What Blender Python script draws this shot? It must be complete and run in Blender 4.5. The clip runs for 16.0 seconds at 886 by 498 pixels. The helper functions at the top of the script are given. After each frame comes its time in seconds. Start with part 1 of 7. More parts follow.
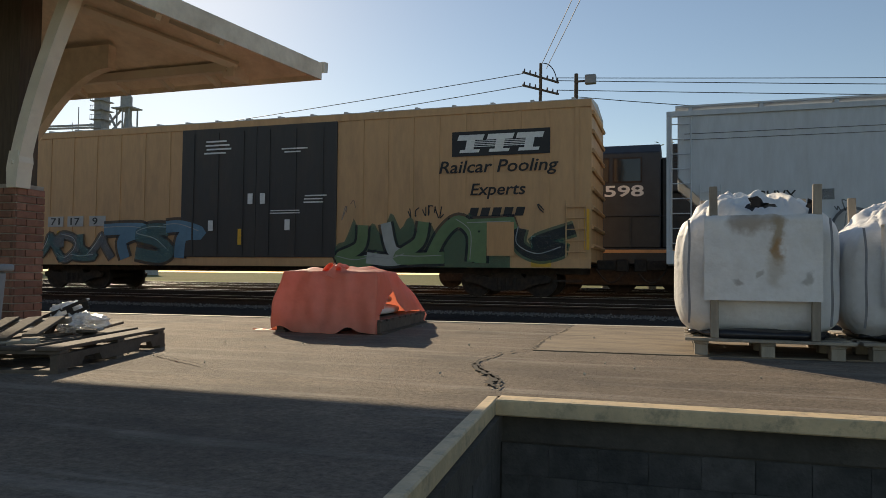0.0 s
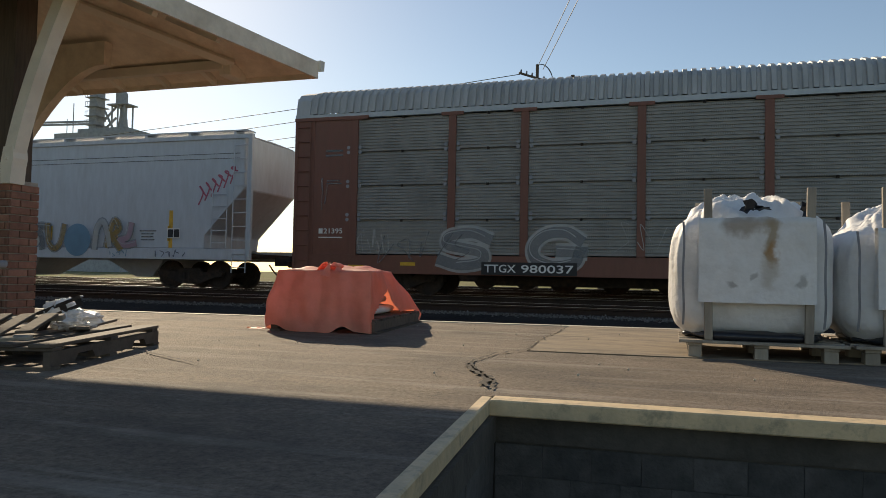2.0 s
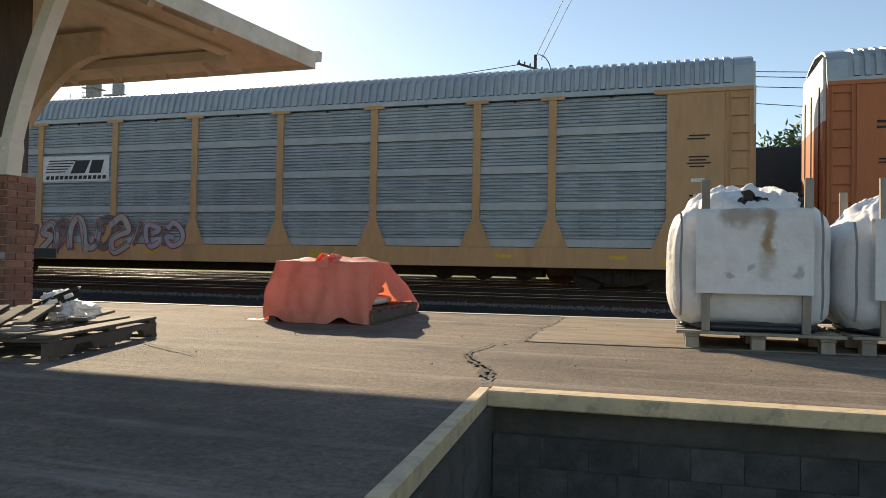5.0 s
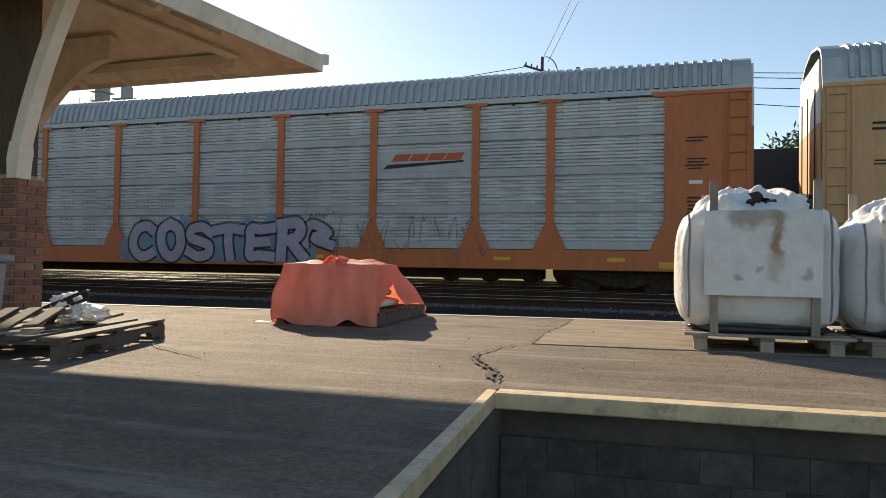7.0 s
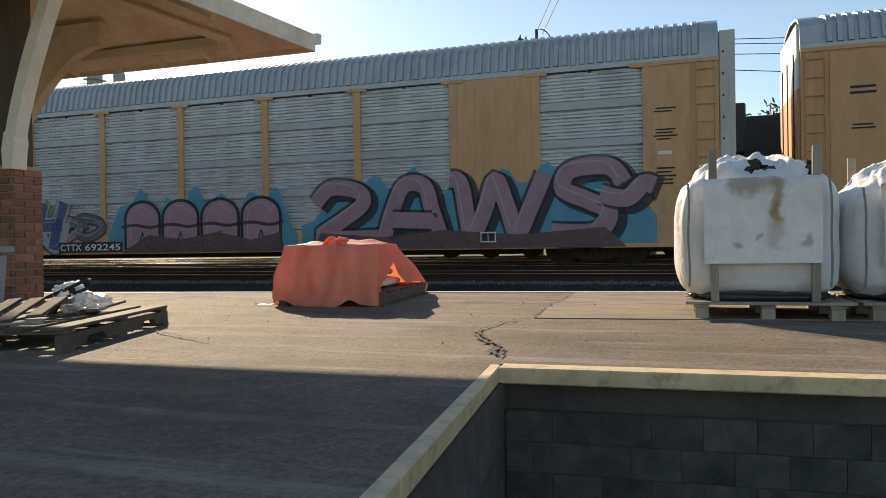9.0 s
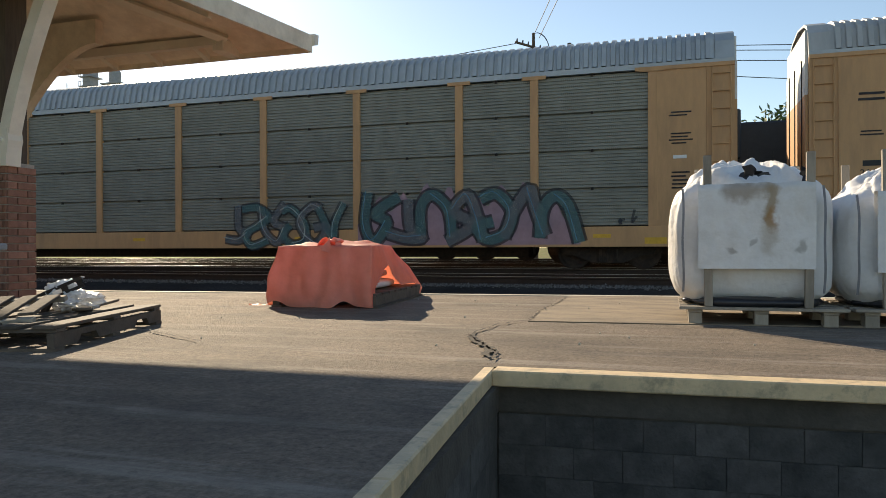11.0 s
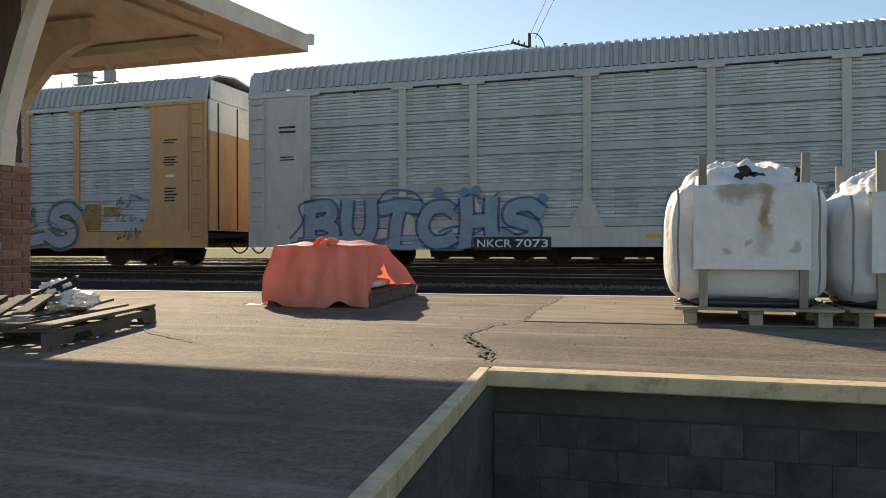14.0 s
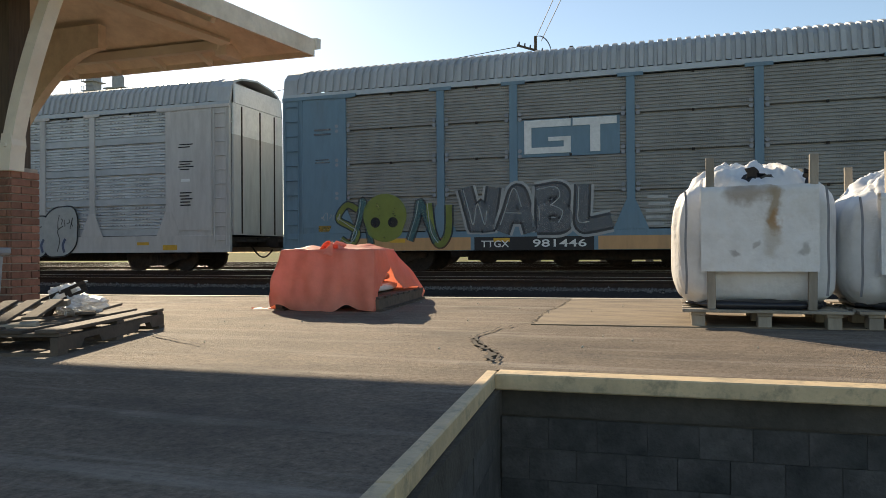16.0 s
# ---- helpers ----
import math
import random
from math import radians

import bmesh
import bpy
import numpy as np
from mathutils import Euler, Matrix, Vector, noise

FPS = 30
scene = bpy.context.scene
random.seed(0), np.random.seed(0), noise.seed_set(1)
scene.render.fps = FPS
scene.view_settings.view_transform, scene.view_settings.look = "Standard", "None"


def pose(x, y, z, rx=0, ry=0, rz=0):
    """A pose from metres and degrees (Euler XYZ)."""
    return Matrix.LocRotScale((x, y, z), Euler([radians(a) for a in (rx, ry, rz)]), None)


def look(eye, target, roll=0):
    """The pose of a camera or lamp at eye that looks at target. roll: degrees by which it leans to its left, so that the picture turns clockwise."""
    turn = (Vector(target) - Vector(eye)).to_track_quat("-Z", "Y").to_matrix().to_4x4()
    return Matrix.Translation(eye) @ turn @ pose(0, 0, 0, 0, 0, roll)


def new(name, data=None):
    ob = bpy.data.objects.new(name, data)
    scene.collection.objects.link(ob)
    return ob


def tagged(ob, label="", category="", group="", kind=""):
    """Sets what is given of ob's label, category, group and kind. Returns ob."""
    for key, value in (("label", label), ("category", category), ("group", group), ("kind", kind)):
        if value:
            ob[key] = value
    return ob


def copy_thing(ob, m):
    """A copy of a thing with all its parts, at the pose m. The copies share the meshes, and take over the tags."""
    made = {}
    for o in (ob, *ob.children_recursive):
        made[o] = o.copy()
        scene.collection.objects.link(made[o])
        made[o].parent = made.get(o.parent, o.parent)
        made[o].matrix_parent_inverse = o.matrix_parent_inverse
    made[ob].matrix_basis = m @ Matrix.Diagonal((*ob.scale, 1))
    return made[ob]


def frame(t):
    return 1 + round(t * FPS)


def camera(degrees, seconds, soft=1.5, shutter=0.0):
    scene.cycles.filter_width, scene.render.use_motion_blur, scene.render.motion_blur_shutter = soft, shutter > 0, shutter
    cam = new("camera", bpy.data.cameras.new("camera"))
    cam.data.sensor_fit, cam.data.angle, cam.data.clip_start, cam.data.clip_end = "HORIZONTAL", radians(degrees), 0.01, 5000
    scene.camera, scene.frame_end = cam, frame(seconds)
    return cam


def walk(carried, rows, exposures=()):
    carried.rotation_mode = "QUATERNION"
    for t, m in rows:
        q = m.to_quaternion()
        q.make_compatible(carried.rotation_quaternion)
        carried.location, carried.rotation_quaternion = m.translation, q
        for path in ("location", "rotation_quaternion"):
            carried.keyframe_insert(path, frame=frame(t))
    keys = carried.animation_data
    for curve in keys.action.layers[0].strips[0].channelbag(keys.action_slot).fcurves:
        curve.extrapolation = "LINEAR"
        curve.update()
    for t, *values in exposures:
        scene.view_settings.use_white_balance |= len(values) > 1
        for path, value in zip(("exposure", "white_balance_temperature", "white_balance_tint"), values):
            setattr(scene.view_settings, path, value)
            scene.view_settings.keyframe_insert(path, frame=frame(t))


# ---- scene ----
cam = camera(63.0, 16.0, soft=0.85)
EYE = (0.0, 0.0, 0.56)
TURNS = [(0, 17.972, 2.033, -0.615), (0.5, 17.923, 1.835, -0.762), (1, 17.433, 1.597, -0.969), (1.5, 17.23, 1.792, -1.127),
         (2, 17.573, 2.036, -1.085), (2.5, 17.696, 1.975, -0.907), (3, 17.506, 1.636, -0.821), (3.5, 17.309, 1.198, -0.767),
         (4, 17.244, 1.198, -1.123), (5.2, 17.45, 1.35, -1.0), (6.5, 17.694, 1.485, -0.771), (7, 17.975, 1.501, -0.968),
         (7.5, 18.118, 0.796, -1.028), (8, 17.814, 0.758, -0.714), (8.5, 18.086, 0.92, -0.076), (9, 17.981, -0.293, 0.868),
         (10.2, 17.7, -0.1, 0.5), (11.5, 17.574, -0.143, 0.068), (12, 17.617, -0.256, -0.011), (12.5, 17.633, -0.346, 0.069),
         (13, 17.767, 0.032, -0.006), (13.5, 17.759, -0.107, 0.392), (14, 17.223, -0.127, 0.112), (14.5, 17.438, 0.204, 0.199),
         (15, 17.463, 0.175, 0.168), (15.5, 17.603, 0.13, 0.476), (16, 17.771, 0.137, 0.372)]
walk(cam, [(t, pose(*EYE, 90 + pitch, roll, yaw)) for t, yaw, pitch, roll in TURNS], exposures=[(0, -0.06, 7400, 10), (1.8, -0.06, 7400, 10), (2.6, 0.54, 7400, 10), (16, 0.54, 7400, 10)])

# ---- light ----
SUN_AZ, SUN_EL = 40.0, 24.6      # degrees left of the way across the tracks, and above the horizon
world = bpy.data.worlds.new("sky")
scene.world = world
world.use_nodes = True
wn = world.node_tree.nodes
sky = wn.new("ShaderNodeTexSky")
sky.sky_type, sky.sun_disc = "NISHITA", False
sky.sun_elevation, sky.sun_rotation = radians(SUN_EL), radians(-SUN_AZ)
sky.air_density, sky.dust_density, sky.ozone_density = 1.0, 0.2, 2.0
world.node_tree.links.new(sky.outputs[0], wn["Background"].inputs[0])
wn["Background"].inputs[1].default_value = 0.115
sun = new("sun", bpy.data.lights.new("sun", "SUN"))
sun.data.energy, sun.data.angle, sun.data.color = 5.0, radians(0.6), (1.0, 0.88, 0.70)
sun_way = Vector((-math.sin(radians(SUN_AZ)) * math.cos(radians(SUN_EL)), math.cos(radians(SUN_AZ)) * math.cos(radians(SUN_EL)), math.sin(radians(SUN_EL))))
sun.matrix_world = look(sun_way * 60, (0, 0, 0))


# ---- materials ----
def surface(name, base, rough=0.7, metal=0.0, scale=6.0, vary=0.25, stain=None, stain_scale=1.2, stain_amount=0.5, bump=0.15, bump_scale=40.0, spec=0.5, island=0.0, stretch=(1, 1, 1), stain_edge=(0.45, 0.7)):
    """A procedural surface: base colour with fine grain, broad stains and fine relief."""
    m = bpy.data.materials.new(name)
    m.use_nodes = True
    n, l = m.node_tree.nodes, m.node_tree.links
    b = n["Principled BSDF"]
    b.inputs["Roughness"].default_value, b.inputs["Metallic"].default_value = rough, metal
    b.inputs["Specular IOR Level"].default_value = spec
    co = n.new("ShaderNodeTexCoord")
    mp = n.new("ShaderNodeMapping")
    mp.inputs["Scale"].default_value = stretch
    l.new(co.outputs["Object"], mp.inputs[0])
    info = n.new("ShaderNodeObjectInfo")
    shift = n.new("ShaderNodeVectorMath")
    l.new(mp.outputs[0], shift.inputs[0])
    mul = n.new("ShaderNodeMath")
    mul.operation, mul.inputs[1].default_value = "MULTIPLY", 37.0
    l.new(info.outputs["Random"], mul.inputs[0])
    l.new(mul.outputs[0], shift.inputs[1])
    fine, broad = n.new("ShaderNodeTexNoise"), n.new("ShaderNodeTexNoise")
    for t, s, d in ((fine, scale, 6), (broad, stain_scale, 5)):
        t.inputs["Scale"].default_value, t.inputs["Detail"].default_value, t.inputs["Roughness"].default_value = s, d, 0.65
        l.new(shift.outputs[0], t.inputs["Vector"])
    ramp = n.new("ShaderNodeMapRange")
    ramp.inputs[1].default_value, ramp.inputs[2].default_value = 0.25, 0.75
    ramp.inputs[3].default_value, ramp.inputs[4].default_value = 1 - vary, 1 + vary
    l.new(fine.outputs[0], ramp.inputs[0])
    col = n.new("ShaderNodeMix")
    col.data_type = "RGBA"
    col.inputs["A"].default_value = (*base, 1)
    col.inputs["B"].default_value = (*(stain or [c * 0.6 for c in base]), 1)
    edge = n.new("ShaderNodeMapRange")
    edge.inputs[1].default_value, edge.inputs[2].default_value, edge.inputs[4].default_value = stain_edge[0], stain_edge[1], stain_amount
    l.new(broad.outputs[0], edge.inputs[0])
    l.new(edge.outputs[0], col.inputs["Factor"])
    out = n.new("ShaderNodeVectorMath")
    out.operation = "SCALE"
    l.new(col.outputs["Result"], out.inputs[0])
    if island:
        rnd = n.new("ShaderNodeMapRange")
        rnd.inputs[3].default_value, rnd.inputs[4].default_value = 1 - island, 1 + island
        l.new(info.outputs["Random"], rnd.inputs[0])
        mm = n.new("ShaderNodeMath")
        mm.operation = "MULTIPLY"
        l.new(rnd.outputs[0], mm.inputs[0])
        l.new(ramp.outputs[0], mm.inputs[1])
        l.new(mm.outputs[0], out.inputs["Scale"])
    else:
        l.new(ramp.outputs[0], out.inputs["Scale"])
    l.new(out.outputs[0], b.inputs["Base Color"])
    if bump:
        grain = n.new("ShaderNodeTexNoise")
        grain.inputs["Scale"].default_value, grain.inputs["Detail"].default_value = bump_scale, 4
        l.new(shift.outputs[0], grain.inputs["Vector"])
        bp = n.new("ShaderNodeBump")
        bp.inputs["Strength"].default_value, bp.inputs["Distance"].default_value = bump, 0.01
        l.new(grain.outputs[0], bp.inputs["Height"])
        l.new(bp.outputs[0], b.inputs["Normal"])
    return m


def screen_surface(name, base, dots, rough=0.6, metal=0.15):
    """A galvanised screen: fine rows of dark punched holes, and grey weathering."""
    m = surface(name, base, rough, metal, 3.0, 0.12, [c * 0.72 for c in base], 0.8, 0.7, 0.1, 30)
    n, l = m.node_tree.nodes, m.node_tree.links
    b = n["Principled BSDF"]
    was = b.inputs["Base Color"].links[0].from_socket
    co = n.new("ShaderNodeTexCoord")
    sep = n.new("ShaderNodeSeparateXYZ")
    l.new(co.outputs["Object"], sep.inputs[0])
    hit = None
    for axis, size, share in (("X", 0.05, 0.42), ("Z", 0.1725, 0.30)):
        mod = n.new("ShaderNodeMath")
        mod.operation, mod.inputs[1].default_value = "PINGPONG", size / 2
        l.new(sep.outputs[axis], mod.inputs[0])
        less = n.new("ShaderNodeMath")
        less.operation, less.inputs[1].default_value = "LESS_THAN", size / 2 * share
        l.new(mod.outputs[0], less.inputs[0])
        if hit:
            both = n.new("ShaderNodeMath")
            both.operation = "MULTIPLY"
            l.new(hit, both.inputs[0])
            l.new(less.outputs[0], both.inputs[1])
            hit = both.outputs[0]
        else:
            hit = less.outputs[0]
    # holes come in clusters along the sheet
    clus = n.new("ShaderNodeMath")
    clus.operation, clus.inputs[1].default_value = "PINGPONG", 0.45
    l.new(sep.outputs["X"], clus.inputs[0])
    lt = n.new("ShaderNodeMath")
    lt.operation, lt.inputs[1].default_value = "LESS_THAN", 0.27
    l.new(clus.outputs[0], lt.inputs[0])
    both = n.new("ShaderNodeMath")
    both.operation = "MULTIPLY"
    l.new(hit, both.inputs[0])
    l.new(lt.outputs[0], both.inputs[1])
    amount = n.new("ShaderNodeMath")
    amount.operation, amount.inputs[1].default_value = "MULTIPLY", dots
    l.new(both.outputs[0], amount.inputs[0])
    mix = n.new("ShaderNodeMix")
    mix.data_type = "RGBA"
    l.new(was, mix.inputs["A"])
    mix.inputs["B"].default_value = (0.05, 0.052, 0.055, 1)
    l.new(amount.outputs[0], mix.inputs["Factor"])
    l.new(mix.outputs["Result"], b.inputs["Base Color"])
    return m


ASPHALT = surface("worn asphalt", (0.21, 0.165, 0.125), 0.85, 0, 46, 0.5, (0.12, 0.095, 0.075), 0.7, 0.85, 0.9, 130, spec=0.25)
def scuff(m, colour, stretch, lo, hi, amount):
    """Worn paler streaks over a surface."""
    n, l = m.node_tree.nodes, m.node_tree.links
    b = n["Principled BSDF"]
    was = b.inputs["Base Color"].links[0].from_socket
    co, mp, ns, mr, mix = (n.new("ShaderNode" + k) for k in ("TexCoord", "Mapping", "TexNoise", "MapRange", "Mix"))
    mp.inputs["Scale"].default_value = stretch
    ns.inputs["Scale"].default_value, ns.inputs["Detail"].default_value, ns.inputs["Roughness"].default_value = 1.0, 8, 0.7
    mr.inputs[1].default_value, mr.inputs[2].default_value, mr.inputs[4].default_value = lo, hi, amount
    mix.data_type = "RGBA"
    mix.inputs["B"].default_value = (*colour, 1)
    l.new(co.outputs["Object"], mp.inputs[0])
    l.new(mp.outputs[0], ns.inputs["Vector"])
    l.new(ns.outputs[0], mr.inputs[0])
    l.new(mr.outputs[0], mix.inputs["Factor"])
    l.new(was, mix.inputs["A"])
    l.new(mix.outputs["Result"], b.inputs["Base Color"])


scuff(ASPHALT, (0.34, 0.30, 0.25), (0.4, 4.5, 1), 0.52, 0.68, 0.7)
scuff(ASPHALT, (0.085, 0.07, 0.058), (0.8, 1.2, 1), 0.5, 0.66, 0.7)
scuff(ASPHALT, (0.40, 0.35, 0.28), (22, 22, 1), 0.6, 0.7, 0.35)
scuff(ASPHALT, (0.07, 0.058, 0.05), (15, 15, 1), 0.6, 0.72, 0.6)
COPING = surface("cream painted coping", (0.66, 0.50, 0.30), 0.6, 0, 12, 0.15, (0.36, 0.3, 0.2), 3.5, 0.6, 0.3, 50)
scuff(COPING, (0.26, 0.22, 0.15), (9, 9, 9), 0.52, 0.66, 0.7)
SMOOTH_CONCRETE = surface("tan concrete strip", (0.25, 0.19, 0.125), 0.85, 0, 8, 0.3, (0.16, 0.125, 0.09), 1.5, 0.8, 0.3, 60, stretch=(0.4, 2, 1))
scuff(SMOOTH_CONCRETE, (0.10, 0.075, 0.055), (1.3, 4, 1), 0.48, 0.66, 0.75)
CRACK = surface("crack dirt", (0.045, 0.035, 0.028), 0.95, 0, 20, 0.4)
EDGE_STONE = surface("pale platform edge", (0.5, 0.46, 0.38), 0.8, 0, 8, 0.2)
BLOCK = surface("dark mottled concrete block", (0.095, 0.088, 0.08), 0.9, 0, 10, 0.4, (0.032, 0.034, 0.032), 1.6, 0.95, 0.6, 60)
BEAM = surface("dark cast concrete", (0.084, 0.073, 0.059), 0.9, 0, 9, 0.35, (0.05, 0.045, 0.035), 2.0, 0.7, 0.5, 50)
BALLAST = surface("dark ballast", (0.045, 0.04, 0.036), 0.95, 0, 22, 0.6, (0.014, 0.012, 0.011), 0.4, 0.7, 1.0, 25, spec=0.03)
GRAVEL = surface("pale gravel", (0.16, 0.15, 0.14), 0.95, 0, 18, 0.6, (0.14, 0.13, 0.11), 3.0, 0.8, 1.0, 25, spec=0.03)
EARTH = surface("dry grass and earth", (0.20, 0.18, 0.09), 0.95, 0, 3, 0.5, (0.14, 0.17, 0.05), 0.15, 0.8, 0.5, 10, spec=0.03)
RAIL = surface("rolled steel rail", (0.42, 0.40, 0.38), 0.28, 0.9, 10, 0.15, (0.2, 0.14, 0.1), 3, 0.3)
RUST = surface("rusty steel", (0.045, 0.028, 0.02), 0.9, 0.0, 12, 0.3)
TIE = surface("creosoted timber", (0.06, 0.05, 0.04), 0.9, 0, 12, 0.4, spec=0.03)
WOOD = surface("weathered timber", (0.34, 0.29, 0.23), 0.8, 0, 10, 0.3, (0.2, 0.17, 0.14), 3, 0.6, 0.4, 40, island=0.15, stretch=(1, 1, 0.25))
# Pallet wood with the shade of its backlit sides put into the colour.
SHADED_WOOD = surface("aged pallet wood darkened for shade", (0.11, 0.085, 0.065), 0.85, 0, 10, 0.35, (0.06, 0.045, 0.035), 3, 0.6, 0.4, 40, island=0.25)
BAG = surface("woven white plastic cloth", (0.76, 0.75, 0.74), 0.6, 0, 9, 0.07, (0.5, 0.46, 0.4), 2.6, 0.6, 0.9, 17, stain_edge=(0.5, 0.8))
SEAM = surface("grubby seam stitching", (0.24, 0.24, 0.26), 0.8, 0, 9, 0.25)
BLACK_PLASTIC = surface("black plastic liner", (0.02, 0.02, 0.025), 0.35, 0, 9, 0.3)
CREAM_WOOD = surface("cream painted roof boards", (0.84, 0.74, 0.60), 0.65, 0, 8, 0.12, (0.46, 0.34, 0.22), 1.5, 0.5, 0.2, 40)
TRIM = surface("pale painted timber", (0.84, 0.78, 0.66), 0.6, 0, 8, 0.12, (0.5, 0.42, 0.3), 2.0, 0.4, 0.2, 40)
SHINGLE = surface("grey roof shingle", (0.16, 0.14, 0.13), 0.9, 0, 14, 0.35)
BRICK = surface("red brick", (0.27, 0.135, 0.095), 0.85, 0, 14, 0.3, (0.2, 0.09, 0.06), 3, 0.6, 0.5, 60, island=0.3)
MORTAR = surface("pale mortar", (0.42, 0.38, 0.33), 0.95, 0, 20, 0.25)
POLE_WOOD = surface("tarred pole", (0.11, 0.085, 0.065), 0.9, 0, 8, 0.3, stretch=(4, 4, 0.4))
CABLE = surface("black cable", (0.02, 0.02, 0.02), 0.6)
CERAMIC = surface("glazed insulator", (0.12, 0.1, 0.1), 0.3)
GREY_BIN = surface("weathered grey plastic", (0.3, 0.31, 0.33), 0.6, 0, 8, 0.15)
LEAF = surface("green leaves", (0.09, 0.13, 0.035), 0.6, 0, 4, 0.5, (0.05, 0.08, 0.02), 1.0, 0.6)
BARK = surface("bark", (0.12, 0.09, 0.06), 0.9, 0, 8, 0.3)
SILO = surface("grey silo sheet", (0.36, 0.37, 0.38), 0.7, 0.2, 1, 0.15)
LOCO_BLACK = surface("dusty black paint", (0.02, 0.024, 0.03), 0.5, 0, 4, 0.3, (0.032, 0.037, 0.043), 0.8, 0.5)
WHITE_PAINT = surface("white paint", (0.78, 0.78, 0.75), 0.6, 0, 12, 0.1)
YELLOW_PAINT = surface("warning yellow", (0.75, 0.42, 0.04), 0.6, 0, 9, 0.15)
BLACK_PAINT = surface("black paint", (0.02, 0.02, 0.022), 0.6, 0, 8, 0.2)
GLASS = surface("dark glass", (0.02, 0.025, 0.03), 0.08, 0, 8, 0.1, bump=0)
TRUCK = surface("grimy cast steel", (0.045, 0.038, 0.034), 0.8, 0.2, 8, 0.35, (0.09, 0.055, 0.035), 2, 0.5, spec=0.2)
# Dark colour stands in for the shade inside the closed cars.
INSIDE = surface("car interior with shade in its colour", (0.05, 0.05, 0.05), 0.9, 0, 3, 0.2)

ORANGE_CLOTH = surface("orange plastic sheet", (0.88, 0.36, 0.26), 0.5, 0, 7, 0.12, (0.76, 0.28, 0.19), 3, 0.5, 0.9, 15)
tree = ORANGE_CLOTH.node_tree
b = tree.nodes["Principled BSDF"]
mixer, lucent = tree.nodes.new("ShaderNodeMixShader"), tree.nodes.new("ShaderNodeBsdfTranslucent")
lucent.inputs[0].default_value = (0.95, 0.27, 0.16, 1)
mixer.inputs[0].default_value = 0.38
tree.links.new(b.outputs[0], mixer.inputs[1])
tree.links.new(lucent.outputs[0], mixer.inputs[2])
tree.links.new(mixer.outputs[0], tree.nodes["Material Output"].inputs[0])

FILM = surface("clear crinkled plastic film", (0.85, 0.87, 0.9), 0.2, 0, 10, 0.1, bump=0.8, bump_scale=18)
tree = FILM.node_tree
mixer, clear = tree.nodes.new("ShaderNodeMixShader"), tree.nodes.new("ShaderNodeBsdfTransparent")
mixer.inputs[0].default_value = 0.4
tree.links.new(tree.nodes["Principled BSDF"].outputs[0], mixer.inputs[1])
tree.links.new(clear.outputs[0], mixer.inputs[2])
tree.links.new(mixer.outputs[0], tree.nodes["Material Output"].inputs[0])


def car_paint(name, base, rough=0.55, grime=(0.12, 0.08, 0.05), amount=0.35):
    return surface(name, base, rough, 0, 5, 0.1, grime, 1.1, amount, 0.08, 20, stretch=(1.6, 1.6, 0.35), stain_edge=(0.5, 0.8))


YELLOW_CAR = car_paint("faded railcar yellow", (0.58, 0.34, 0.165))
TAN_CAR = car_paint("faded tan yellow", (0.56, 0.31, 0.14))
BROWN_CAR = car_paint("oxide brown paint", (0.19, 0.075, 0.05))
ORANGE_CAR = car_paint("faded orange paint", (0.52, 0.15, 0.045))
SILVER_CAR = car_paint("silver white paint", (0.52, 0.50, 0.47), 0.5)
BLUE_CAR = car_paint("faded blue paint", (0.14, 0.235, 0.30))
HOPPER_GREY = car_paint("light grey hopper paint", (0.50, 0.54, 0.58), 0.5, (0.3, 0.28, 0.26), 0.3)
BLACK_DOOR = car_paint("black door paint", (0.045, 0.042, 0.04), 0.6)
SCREEN_LIGHT = screen_surface("galvanised punched sheet", (0.57, 0.60, 0.61), 0.7)
SCREEN_BLUE = screen_surface("blue grey punched sheet", (0.38, 0.43, 0.46), 0.6)
SCREEN_DARK = screen_surface("dull galvanised ribbed sheet", (0.30, 0.295, 0.275), 0.25, 0.6, 0.2)
SCREEN_OLIVE = screen_surface("dirty olive ribbed sheet", (0.27, 0.27, 0.23), 0.25, 0.6, 0.2)
SCREEN_BAND = surface("galvanised flat band", (0.44, 0.465, 0.47), 0.6, 0.15, 4, 0.12, (0.33, 0.35, 0.35), 1.2, 0.6, 0.1, 20)
ROOF_DULL = surface("dull grey roof sheet", (0.43, 0.445, 0.445), 0.6, 0.1, 3, 0.12, (0.3, 0.31, 0.31), 0.7, 0.6, 0.1, 20, stretch=(1.5, 1.5, 0.4))
ROOF_SHEET = surface("galvanised roof sheet", (0.42, 0.46, 0.48), 0.5, 0.3, 3, 0.1, (0.3, 0.33, 0.36), 0.7, 0.5, 0.1, 20)


# ---- mesh helpers ----
def box(bm, x0, x1, y0, y1, z0, z1, m=None):
    v = [bm.verts.new(Vector((x, y, z)) if m is None else m @ Vector((x, y, z))) for x in (x0, x1) for y in (y0, y1) for z in (z0, z1)]
    for f in ((0, 1, 3, 2), (4, 6, 7, 5), (0, 4, 5, 1), (2, 3, 7, 6), (0, 2, 6, 4), (1, 5, 7, 3)):
        bm.faces.new([v[i] for i in f])
    return v


def boxes(*rows):
    bm = bmesh.new()
    for r in rows:
        box(bm, *r)
    return bm


